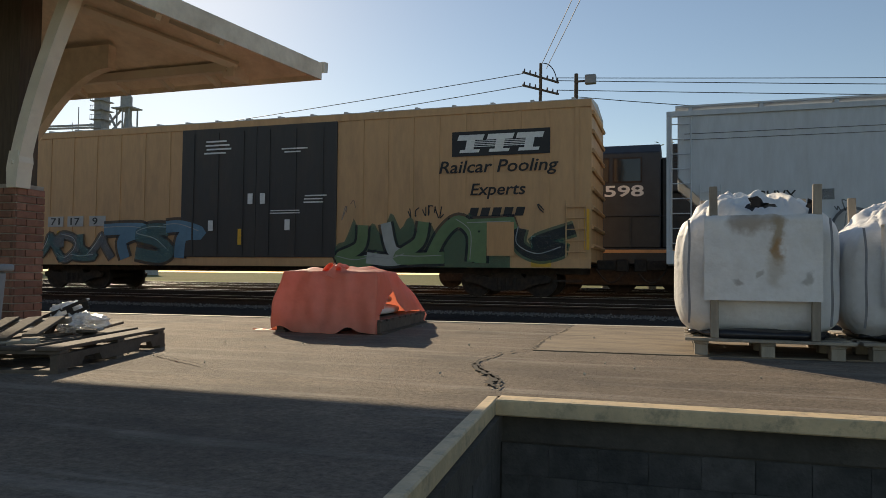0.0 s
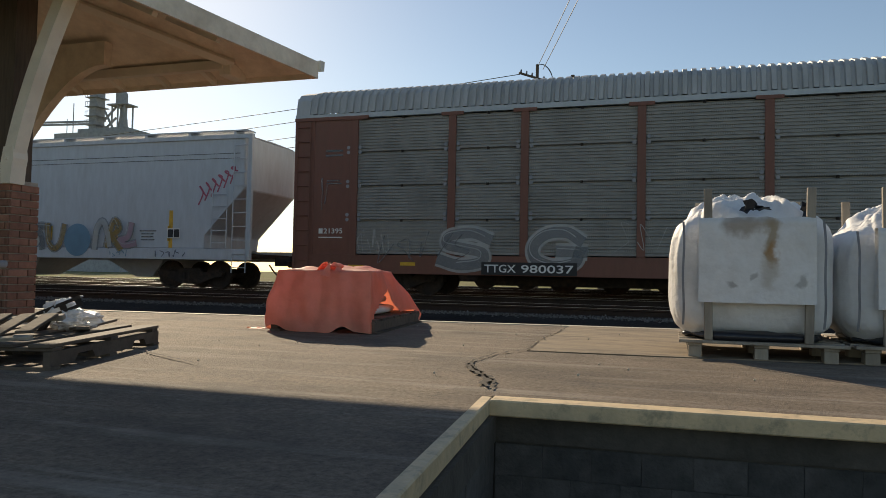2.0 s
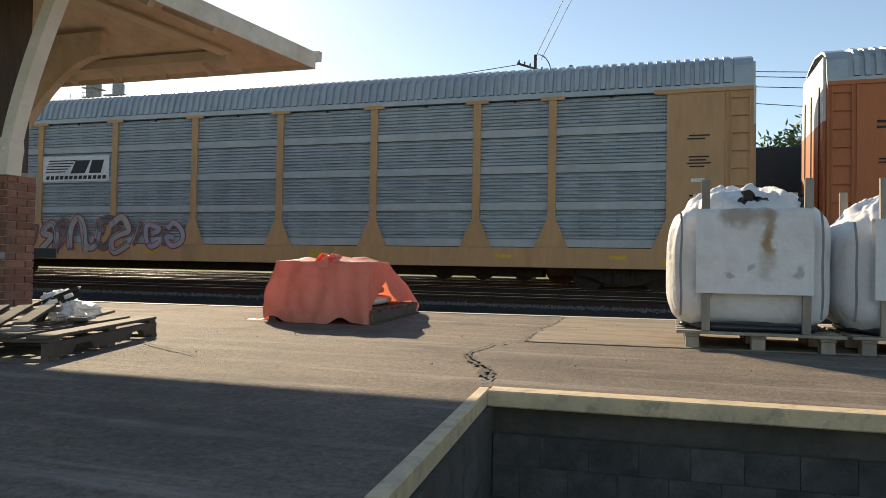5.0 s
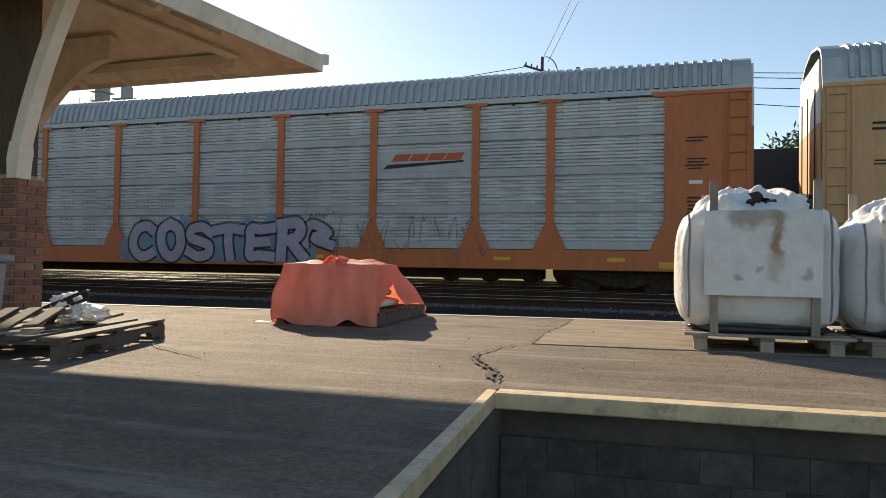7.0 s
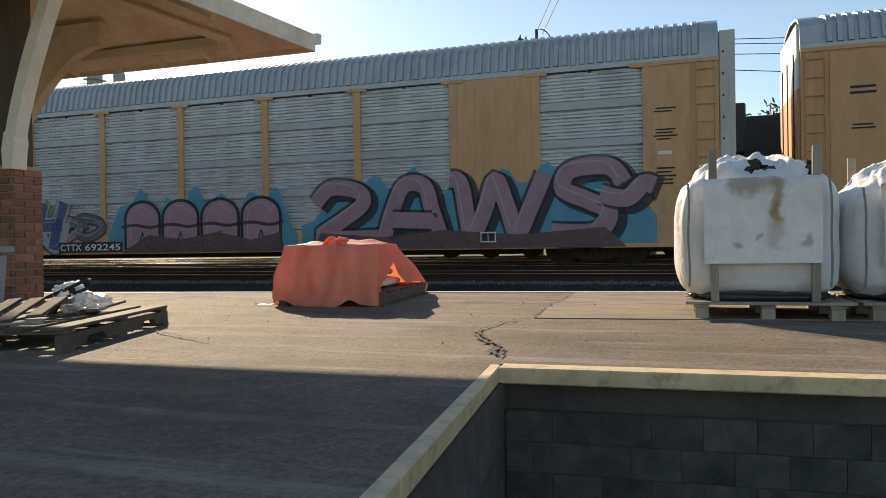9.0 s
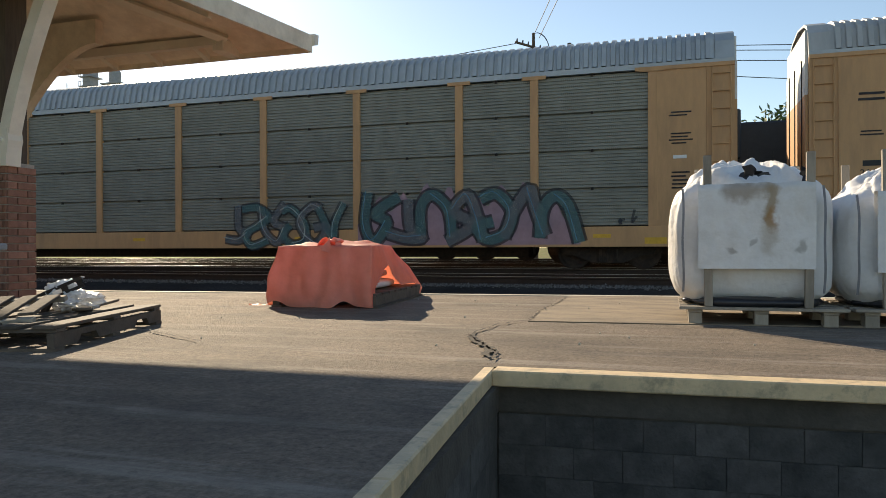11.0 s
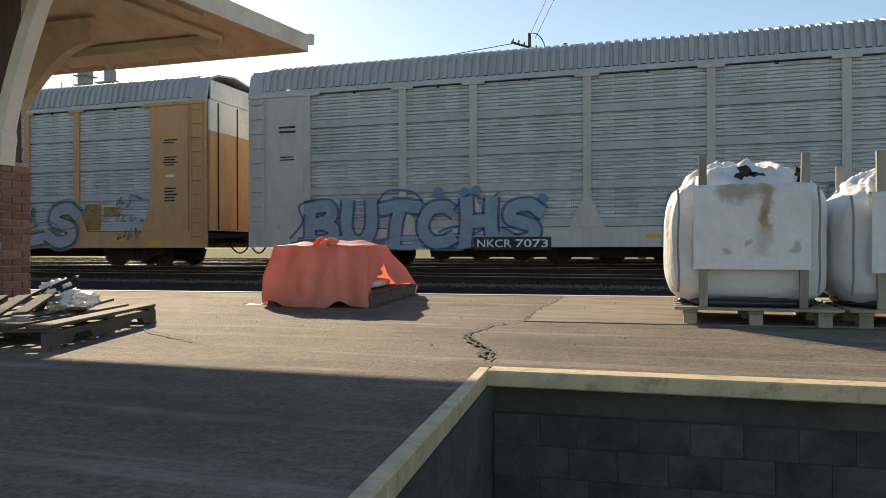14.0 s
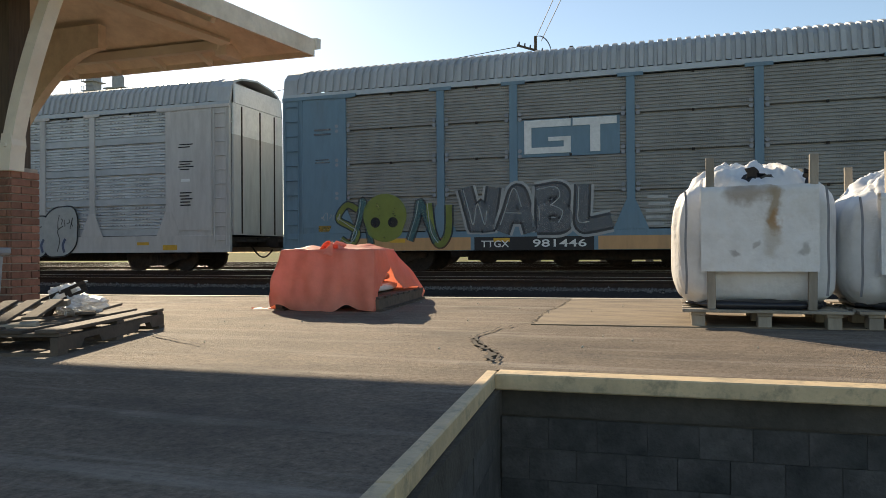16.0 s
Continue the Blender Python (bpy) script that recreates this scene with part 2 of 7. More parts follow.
def rod(bm, a, b, r, n=8, r2=None):
    a, b = Vector(a), Vector(b)
    q = (b - a).to_track_quat("Z", "Y")
    rings = [[bm.verts.new(p + q @ Vector((rad * math.cos(2 * math.pi * i / n), rad * math.sin(2 * math.pi * i / n), 0))) for i in range(n)] for p, rad in ((a, r), (b, r if r2 is None else r2))]
    for i in range(n):
        bm.faces.new((rings[0][i], rings[0][(i + 1) % n], rings[1][(i + 1) % n], rings[1][i]))
    bm.faces.new(rings[0][::-1])
    bm.faces.new(rings[1])


def prism(bm, pts, axis, a, b):
    """A closed outline drawn out along an axis: pts are the other two coordinates in order."""
    def at(p, q):
        return {"x": (q, p[0], p[1]), "y": (p[0], q, p[1]), "z": (p[0], p[1], q)}[axis]
    lo, hi = [bm.verts.new(at(p, a)) for p in pts], [bm.verts.new(at(p, b)) for p in pts]
    k = len(pts)
    for i in range(k):
        bm.faces.new((lo[i], lo[(i + 1) % k], hi[(i + 1) % k], hi[i]))
    bm.faces.new(lo[::-1])
    bm.faces.new(hi)


def sheet(bm, rows, close=False):
    """Faces between rows of points."""
    vs = [[bm.verts.new(p) for p in r] for r in rows]
    for r, s in zip(vs, vs[1:]):
        k = len(r)
        for i in range(k if close else k - 1):
            bm.faces.new((r[i], r[(i + 1) % k], s[(i + 1) % k], s[i]))
    return vs


def mesh_of(name, bm, material, smooth=False, bevel=0.0):
    if bevel:
        bmesh.ops.bevel(bm, geom=bm.edges[:], offset=bevel, segments=1, affect="EDGES")
    bmesh.ops.recalc_face_normals(bm, faces=bm.faces[:])
    me = bpy.data.meshes.new(name)
    bm.to_mesh(me)
    bm.free()
    me.materials.append(material)
    if smooth:
        me.polygons.foreach_set("use_smooth", [True] * len(me.polygons))
    return me


def part(name, bm, material, parent=None, label="", at=None, smooth=False, bevel=0.0):
    ob = new(name, bm if isinstance(bm, bpy.types.Mesh) else mesh_of(name, bm, material, smooth, bevel))
    if parent is not None:
        ob.parent = parent
    if at is not None:
        ob.matrix_basis = at
    return tagged(ob, label)


def thing(name, label, category, at=None, group="", kind=""):
    ob = new(name)
    ob.empty_display_size = 0.2
    if at is not None:
        ob.matrix_basis = at
    return tagged(ob, label, category, group, kind)


def letters(name, text, x, z, height, width, y, material, parent, label="", offset=0.0, shear=0.0, depth=0.003):
    """Lettering flat against a car side, scaled to a height and width."""
    cu = bpy.data.curves.new(name, "FONT")
    cu.body, cu.extrude, cu.offset, cu.shear, cu.resolution_u = text, depth, offset, shear, 3
    tmp = bpy.data.objects.new(name, cu)
    scene.collection.objects.link(tmp)
    me = bpy.data.meshes.new_from_object(tmp)
    bpy.data.objects.remove(tmp)
    me.name = name
    co = np.empty(len(me.vertices) * 3)
    me.vertices.foreach_get("co", co)
    co = co.reshape(-1, 3)
    lo, hi = co.min(0), co.max(0)
    out = np.empty_like(co)
    out[:, 0] = x + (co[:, 0] - lo[0]) / (hi[0] - lo[0]) * width
    out[:, 2] = z + (co[:, 1] - lo[1]) / (hi[1] - lo[1]) * height
    out[:, 1] = y - co[:, 2] - depth
    me.vertices.foreach_set("co", out.ravel())
    me.materials.clear()
    me.materials.append(material)
    return part(name, me, material, parent, label)


# ---- ground, platform and tracks ----
SLANT = math.tan(radians(6.0))       # the platform's edge runs a little askew of the rails


def edge_y(x):
    return 8.52 + SLANT * x


PIT = [(-0.765, 3.25), (9.0, 3.685), (9.0, -6.0), (0.026, -6.0)]       # inner corners of the sunken bay


def build_ground():
    bm = bmesh.new()
    # one sheet under everything, out to the horizon
    vs = sheet(bm, [[(x, y, -0.34) for x in (-1800, -300, -60, -0.95, 9.3, 60, 300, 1800)] for y in (-1500, -200, -6.3, 4.3, 36, 150, 400, 2500)])
    bmesh.ops.delete(bm, geom=[f for f in bm.faces if -0.95 < f.calc_center_median().x < 9.3 and -6.3 < f.calc_center_median().y < 4.3], context="FACES")
    ground = part("ground", bm, EARTH)
    tagged(ground, "dry sunlit grass and bare earth behind the tracks", "ground", kind="structure")
    bm = bmesh.new()
    rows = []
    for y, z in ((5.0, -0.3), (10.5, -0.26), (12.0, -0.2), (12.6, -0.15), (12.95, -0.16), (15.6, -0.16), (16.6, -0.24), (17.4, -0.16), (21.0, -0.16), (22.3, -0.24), (23.0, -0.16), (26.2, -0.16), (27.4, -0.25), (28.3, -0.17), (36, -0.2), (38, -0.4)):
        rows.append([(x, y, z + 0.02 * noise.noise(Vector((x * 0.9, y * 2, 0)))) for x in np.linspace(-110, 70, 300)])
    sheet(bm, rows)
    tagged(part("track_bed", bm, BALLAST, smooth=True), "dark oily ballast between the railway tracks", "ballast", kind="structure")
    bm = bmesh.new()
    rng = random.Random(3)
    for i in range(5200):
        x, y, r = rng.uniform(-16, 9), rng.gauss(12.75, 0.22), rng.uniform(0.012, 0.03)
        z = -0.155 + rng.uniform(0, 0.03)
        a = rng.uniform(0, 6.28)
        p = [(x + r * math.cos(a + k * 2.094), y + r * math.sin(a + k * 2.094), z) for k in range(3)]
        vs = [bm.verts.new(q) for q in p] + [bm.verts.new((x + rng.uniform(-r, r) * 0.4, y, z + r * rng.uniform(0.7, 1.3)))]
        for f in ((0, 1, 3), (1, 2, 3), (2, 0, 3)):
            bm.faces.new([vs[k] for k in f])
    tagged(part("gravel", bm, GRAVEL), "pale loose gravel on the shoulder of the near track", "gravel", kind="stuff")


def build_track(name, y, label):
    t = thing(name, label, "railway track", kind="structure")
    for side in (-0.7525, 0.7525):
        bm = bmesh.new()
        w = [(-0.035, 0), (0.035, 0), (0.036, -0.03), (0.008, -0.045), (0.008, -0.13), (0.07, -0.15), (0.07, -0.16), (-0.07, -0.16), (-0.07, -0.15), (-0.008, -0.13), (-0.008, -0.045), (-0.036, -0.03)]
        prism(bm, [(y + side + a, b) for a, b in w], "x", -140, 90)
        rail = part("rail", bm, RUST, t, "rusty steel rail with a shiny running head")
        part("running_head", boxes((-140, 90, y + side - 0.03, y + side + 0.03, 0.0005, 0.004)), RAIL, rail, "bright worn rail head")
    me = mesh_of("sleeper", boxes((-0.11, 0.11, -1.3, 1.3, -0.17, 0)), TIE, bevel=0.01)
    for i in range(60):
        part("sleeper", me, TIE, t, at=pose(-22 + i * 0.53, y, -0.145, 0, 0, (i * 37 % 5 - 2) * 0.4))


def build_platform():
    # the asphalt lies in three pieces round the sunken bay, butted end to end
    far = 3.25
    bm = bmesh.new()
    pts = []
    nx, ny = 90, 60
    for j in range(ny + 1):
        row = []
        for i in range(nx + 1):
            x = -30 + 48 * i / nx
            front = 3.235 + (x + 0.745) * 0.0446 + 0.06 if x > -0.81 else 3.293
            y = front + (edge_y(x) - 0.14 - front) * j / ny
            row.append((x, y, 0.006 * noise.noise(Vector((x * 0.5, y * 0.5, 3))) * min(1, j / 6)))
        pts.append(row)
    vs = sheet(bm, pts)
    plat = part("platform", bm, ASPHALT, smooth=True)
    tagged(plat, "worn tan-brown asphalt platform with cracks", "platform", kind="structure")
    bm = bmesh.new()
    prism(bm, [(-30, 3.292), (-0.807, 3.292), (-0.016, -6.0), (-30, -6.0)], "z", -0.3, 0.0)
    tagged(part("platform_apron", bm, ASPHALT), "shaded asphalt apron beside the sunken bay", "platform", kind="structure")
    bm = bmesh.new()
    for i in range(30):
        x0, x1 = -30 + i * 1.6, -30 + i * 1.6 + 1.592
        v = box(bm, 0, 1, 0, 1, 0, 1)
        for k, q in enumerate([(x, y, z) for x in (x0, x1) for y in (0, 1) for z in (-0.34, 0.008)]):
            v[k].co = (q[0], edge_y(q[0]) - 0.14 + 0.14 * q[1], q[2])
    tagged(part("platform_edge", bm, EDGE_STONE), "pale concrete edge strip along the platform", "kerb", kind="structure")
    # smoother concrete strip that was patched in behind the pallets
    bm = bmesh.new()
    prism(bm, [(-1.12, 6.3), (-1.03, 5.36), (-0.1, 5.42), (4.0, 5.9), (4.0, edge_y(4) - 0.15), (-1.1, edge_y(-1.1) - 0.15)], "z", 0.0, 0.0085)
    tagged(part("concrete_patch", bm, SMOOTH_CONCRETE), "smooth tan concrete patch in the platform", "pavement", kind="structure")


def crack(points, width, seed, depth=0.0):
    """A ragged open crack along a way over the ground."""
    rng = random.Random(seed)
    way = []
    for (ax, ay), (bx, by) in zip(points, points[1:]):
        n = max(2, int(math.hypot(bx - ax, by - ay) / 0.035))
        for i in range(n):
            way.append((ax + (bx - ax) * i / n + rng.gauss(0, 0.011), ay + (by - ay) * i / n + rng.gauss(0, 0.008)))
    bm = bmesh.new()
    lo, hi = [], []
    for i, (x, y) in enumerate(way):
        w = width * rng.uniform(0.25, 1.0) * min(1, (i + 1) / 4, (len(way) - i) / 4)
        lo.append((x - w, y - w * 0.5, 0.0125))
        hi.append((x + w, y + w * 0.5, 0.0125))
    sheet(bm, [lo, hi])
    tagged(part("crack", bm, CRACK), "ragged dark crack in the asphalt", "crack", kind="structure")


def build_pit():
    wall = [("wall_north", PIT[0], PIT[1]), ("wall_west", PIT[3], PIT[0]), ("wall_east", PIT[1], PIT[2]), ("wall_south", PIT[2], PIT[3])]
    mesh = {}
    for name, a, b in wall:
        a, b = Vector((*a, 0)), Vector((*b, 0))
        d = (b - a).normalized()
        n = Vector((-d.y, d.x, 0))
        base = Matrix((( d.x, n.x, 0, a.x), (d.y, n.y, 0, a.y), (0, 0, 1, 0), (0, 0, 0, 1)))
        length = (b - a).length
        bm = bmesh.new()
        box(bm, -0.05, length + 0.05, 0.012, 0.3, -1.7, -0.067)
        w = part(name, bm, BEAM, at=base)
        tagged(w, "dark block wall of the sunken bay", "wall", kind="structure")
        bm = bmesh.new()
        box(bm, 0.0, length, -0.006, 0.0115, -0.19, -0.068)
        part("beam", bm, BEAM, w, "dark mottled cast concrete band below the coping")
        for c in range(9 if name in ("wall_north", "wall_west") else 0):
            x = -0.09 if c % 2 else 0.0
            z1 = -0.202 - c * 0.142
            while x < min(length, 4.6 if name == 'wall_north' else 10.0):
                x1 = min(x + 0.215, length)
                x0 = max(x, 0.0)
                key = (round(x1 - x0, 2), "b")
                if key not in mesh:
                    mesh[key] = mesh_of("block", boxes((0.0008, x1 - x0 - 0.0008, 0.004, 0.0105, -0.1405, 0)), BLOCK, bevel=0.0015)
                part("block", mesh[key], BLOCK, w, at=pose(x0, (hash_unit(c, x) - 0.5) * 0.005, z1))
                x += 0.215
    # the cream coping runs round the bay in lengths
    for (a, b), cuts in (((PIT[0], PIT[1]), (-0.018, 3.2, 6.4, 9.8)), ((PIT[3], PIT[0]), (0.0, 2.6, 5.2, 7.64, 9.29))):
        a, b = Vector((*a, 0)), Vector((*b, 0))
        d = (b - a).normalized()
        n = Vector((-d.y, d.x, 0))
        base = Matrix((( d.x, n.x, 0, a.x), (d.y, n.y, 0, a.y), (0, 0, 1, 0), (0, 0, 0, 1)))
        near, far = (-0.085, 0.041) if cuts[0] < 0 else (0.014, 0.07)
        for c0, c1 in zip(cuts, cuts[1:]):
            bm = bmesh.new()
            box(bm, c0 + 0.003, min(c1, (b - a).length + 0.041) - 0.003, near, far, -0.066, 0.006)
            tagged(part("coping", bm, COPING, at=base, bevel=0.006), "cream-painted concrete coping round the sunken bay", "coping", kind="structure")
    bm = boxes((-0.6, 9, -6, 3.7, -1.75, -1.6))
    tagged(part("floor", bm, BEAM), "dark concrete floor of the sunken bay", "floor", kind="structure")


def hash_unit(a, b):
    return (math.sin(a * 12.9898 + b * 78.233) * 43758.5453) % 1.0


# ---- the depot's roof and pier ----
EAVE_Z, EAVE_Y, EAVE_X = 2.95, 7.72, -4.11


def build_depot():
    roof = thing("depot_roof", "overhanging hipped depot roof with cream boarded underside", "roof", kind="structure")
    rise, run = 1.9, 4.2
    x0, x1, y0, y1 = -24.0, EAVE_X, -1.0, EAVE_Y
    skew = 1.3
    outer = [(x0, y0), (x1 - skew, y0), (x1, y1), (x0, y1)]
    inner = [(x0 + run, y0 + run), (x1 - run, y0 + run), (x1 - run, y1 - run), (x0 + run, y1 - run)]
    for name, mat, lift, label in (("soffit", CREAM_WOOD, 0.0, "cream-painted boarding under the roof"), ("roofing", SHINGLE, 0.10, "grey shingle roofing")):
        bm = bmesh.new()
        sheet(bm, [[(x, y, EAVE_Z + lift) for x, y in outer], [(x, y, EAVE_Z + rise + lift) for x, y in inner]], close=True)
        bm.faces.new([bm.verts.new((x, y, EAVE_Z + rise + lift)) for x, y in inner])
        part(name, bm, mat, roof, label)
    bm = bmesh.new()
    box(bm, x0, x1 + 0.03, y1, y1 + 0.035, EAVE_Z - 0.06, EAVE_Z + 0.14)
    prism(bm, [(x1, y1), (x1 + 0.035, y1), (x1 - skew + 0.035, y0), (x1 - skew, y0)], "z", EAVE_Z - 0.06, EAVE_Z + 0.14)
    part("fascia", bm, CREAM_WOOD, roof, "painted eave board")
    bm = bmesh.new()
    prism(bm, [(y1 + 0.036, EAVE_Z + 0.02), (y1 + 0.13, EAVE_Z + 0.05), (y1 + 0.14, EAVE_Z + 0.17), (y1 + 0.036, EAVE_Z + 0.16)], "x", x0, x1 + 0.06)
    part("gutter", bm, TRIM, roof, "painted metal gutter")
    # short rafter tails between the soffit beam and the eave, and the hip timber
    pitch = rise / run
    for i in range(16):
        x = -5.5 - 0.7 * i
        bm = bmesh.new()
        prism(bm, [(y1 - 0.30, EAVE_Z + 0.30 * pitch - 0.003), (y1 - 0.30, EAVE_Z + 0.30 * pitch - 0.10), (y1 - 0.01, EAVE_Z - 0.06), (y1 - 0.01, EAVE_Z + 0.003)], "x", x - 0.035, x + 0.035)
        part("rafter", bm, TRIM, roof)
    bm = bmesh.new()
    box(bm, x0, -5.14, 7.34, 7.43, EAVE_Z + 0.02, EAVE_Z + 0.125)
    part("soffit_beam", bm, TRIM, roof, "pale painted beam along the eave")
    bm = bmesh.new()
    rod(bm, (-6.35, 6.38, EAVE_Z + 0.56), (-5.03, 7.42, EAVE_Z + 0.09), 0.06, 4)
    part("hip_timber", bm, TRIM, roof, "pale painted hip timber")
    bm = boxes((-5.20, -5.04, 7.36, 7.70, EAVE_Z - 0.055, EAVE_Z + 0.10))
    part("beam_end", bm, TRIM, roof, bevel=0.012)
    for i in range(6):
        y = y1 - 1.5 - i * 0.8
        bm = bmesh.new()
        m = pose(x1 - 0.03 - skew * (y1 - y) / (y1 - y0), y, EAVE_Z - 0.005, 0, math.degrees(math.atan2(rise, run)), 0)
        box(bm, -0.7, -0.02, -0.035, 0.035, -0.09, -0.003, m)
        part("rafter", bm, TRIM, roof)

    pier = thing("wall_pier", "red brick pier with a pale stone base, in the shade", "pier", kind="structure")
    px0, px1, py0, py1, h = -5.95, -5.5, 4.84, 5.14, 3.3
    part("core", boxes((px0 + 0.008, px1 - 0.008, py0 + 0.008, py1 - 0.008, 0, 1.32)), MORTAR, pier)
    part("plinth", boxes((px0 - 0.03, px1 + 0.03, py0 - 0.03, py1 + 0.03, 0, 0.13)), EDGE_STONE, pier, "pale stone base", bevel=0.01)
    me = {}
    course, z, k = 0.068, 0.132, 0
    while z < 1.28:
        for face, length in (("front", px1 - px0), ("side", py1 - py0)):
            step, x = 0.205, (0.0 if k % 2 else -0.1025)
            while x < length - 0.01:
                a, c = max(x, 0.0), min(x + step, length)
                if c - a > 0.03:
                    key = round(c - a, 3)
                    if key not in me:
                        me[key] = mesh_of("brick", boxes((0.005, c - a - 0.005, -0.010, 0.010, 0.005, course - 0.005)), BRICK, bevel=0.003)
                    at = pose(px0 + a, py0, z) if face == "front" else pose(px1, py0 + a, z, 0, 0, 90)
                    part("brick", me[key], BRICK, pier, at=at)
                x += step
        z += course
        k += 1
    part("post", boxes((px0 + 0.06, px1 - 0.055, py0 + 0.04, py1 - 0.04, 1.321, h)), POLE_WOOD, pier, "dark timber post on the brick")
    # curved knee brace from the post up to the eave
    bm = bmesh.new()
    lo, hi = [], []
    for i in range(17):
        u = i / 16
        p = [(1 - u) ** 2 * a + 2 * u * (1 - u) * b + u * u * c for a, b, c in ((-5.46, -5.34, -4.84), (1.42, 2.08, 3.06))]
        t = [(1 - u) * (b - a) + u * (c - b) for a, b, c in ((-5.46, -5.34, -4.84), (1.42, 2.08, 3.06))]
        k = 0.11 / math.hypot(*t)
        lo.append(tuple(p))
        hi.append((p[0] - t[1] * k, p[1] + t[0] * k))
    prism(bm, lo + hi[::-1], "y", 4.80, 4.93)
    part("brace", bm, TRIM, pier, "curved cream-painted timber brace", bevel=0.006)
    bm = bmesh.new()
    prism(bm, [(-5.56, 1.28), (-5.455, 1.28), (-5.44, 1.44), (-5.425, 1.5), (-5.44, 1.6), (-5.54, 1.6), (-5.57, 1.45)], "y", 4.79, 4.94)
    rod(bm, (-5.50, 4.77, 1.50), (-5.50, 4.79, 1.50), 0.02, 10)
    part("corbel", bm, TRIM, pier, "painted bracket foot with a bolt")
    # a second post further back carries a curved spandrel under the eave
    far_post = thing("wall_post", "cream timber post with a curved spandrel under the eave", "post", kind="structure")
    part("shaft", boxes((-8.0, -7.72, 6.76, 7.04, 0, 3.2)), POLE_WOOD, far_post)
    bm = bmesh.new()
    arc = [(-7.72 + 1.30 * u, 1.95 + 1.02 * math.sin(u * math.pi / 2) ** 0.95) for u in [i / 12 for i in range(13)]]
    prism(bm, arc + [(-6.42, 3.25), (-7.72, 3.25)], "y", 6.84, 6.96)
    part("spandrel", bm, CREAM_WOOD, far_post, "cream-boarded curved spandrel")
    # the depot's brick body is unseen, added to close the place and cast shade
    body = bmesh.new()
    box(body, -24, -10.2, 0.2, 6.2, 0, 3.0)
    tagged(part("wall_depot", body, BRICK), "unseen red brick depot body added to cast shade", "wall", kind="structure")


build_ground()
for nm, y in (("track_1", 14.2), ("track_2", 19.27), ("track_3", 24.6), ("track_4", 29.55), ("track_5", 34.4)):
    build_track(nm, y, "railway track with shiny rails on dark ballast")
build_platform()
for pts, w, sd in (([(-1.11, 8.1), (-1.08, 7.2), (-1.10, 6.36), (-1.03, 5.40), (-1.19, 5.03), (-1.23, 4.40), (-1.06, 4.04), (-0.88, 3.70), (-0.84, 3.42)], 0.012, 1),
                   ([(-1.23, 4.5), (-1.12, 4.15), (-0.95, 3.85), (-0.86, 3.45)], 0.032, 2), ([(-1.24, 4.42), (-1.47, 4.33), (-1.65, 4.04)], 0.006, 3),
                   ([(-3.6, 4.2), (-3.2, 3.95), (-2.98, 3.82), (-2.61, 3.62)], 0.010, 4), ([(-1.03, 5.40), (-0.1, 5.45)], 0.006, 6)):
    crack(pts, w, sd)
build_pit()
build_depot()


# ---- things on the platform ----
def bulge(x0, x1, y0, y1, z0, z1, power=0.28, nu=72, nv=40, wrinkle=0.02, seed=0):
    """A stuffed, rounded block with creased cloth."""
    bm = bmesh.new()
    cx, cy, cz = (x0 + x1) / 2, (y0 + y1) / 2, (z0 + z1) / 2
    def s(a, p):
        return math.copysign(abs(a) ** p, a)
    rows = []
    for j in range(nv + 1):
        v = -math.pi / 2 + math.pi * j / nv
        row = []
        for i in range(nu):
            u = 2 * math.pi * i / nu
            c = s(math.cos(v), power * 1.5)
            p = Vector((s(math.cos(u), power * 1.4) * c, s(math.sin(u), power * 1.4) * c, s(math.sin(v), power * 1.6)))
            q = Vector((cx + p.x * (x1 - x0) / 2, cy + p.y * (y1 - y0) / 2, cz + p.z * (z1 - z0) / 2))
            f = Vector((q.x * 4 + seed, q.y * 4, q.z * 1.3))
            d = wrinkle * noise.noise(f) + wrinkle * 0.6 * noise.noise(f * 2.7) - wrinkle * 0.35 * abs(noise.noise(Vector((f.x * 5, f.y * 5, f.z * 0.8))))
            out = Vector((p.x, p.y, p.z * 0.5))
            row.append(q + out * d)
        rows.append(row)
    sheet(bm, rows, close=True)
    bmesh.ops.remove_doubles(bm, verts=bm.verts[:], dist=0.0004)
    return bm


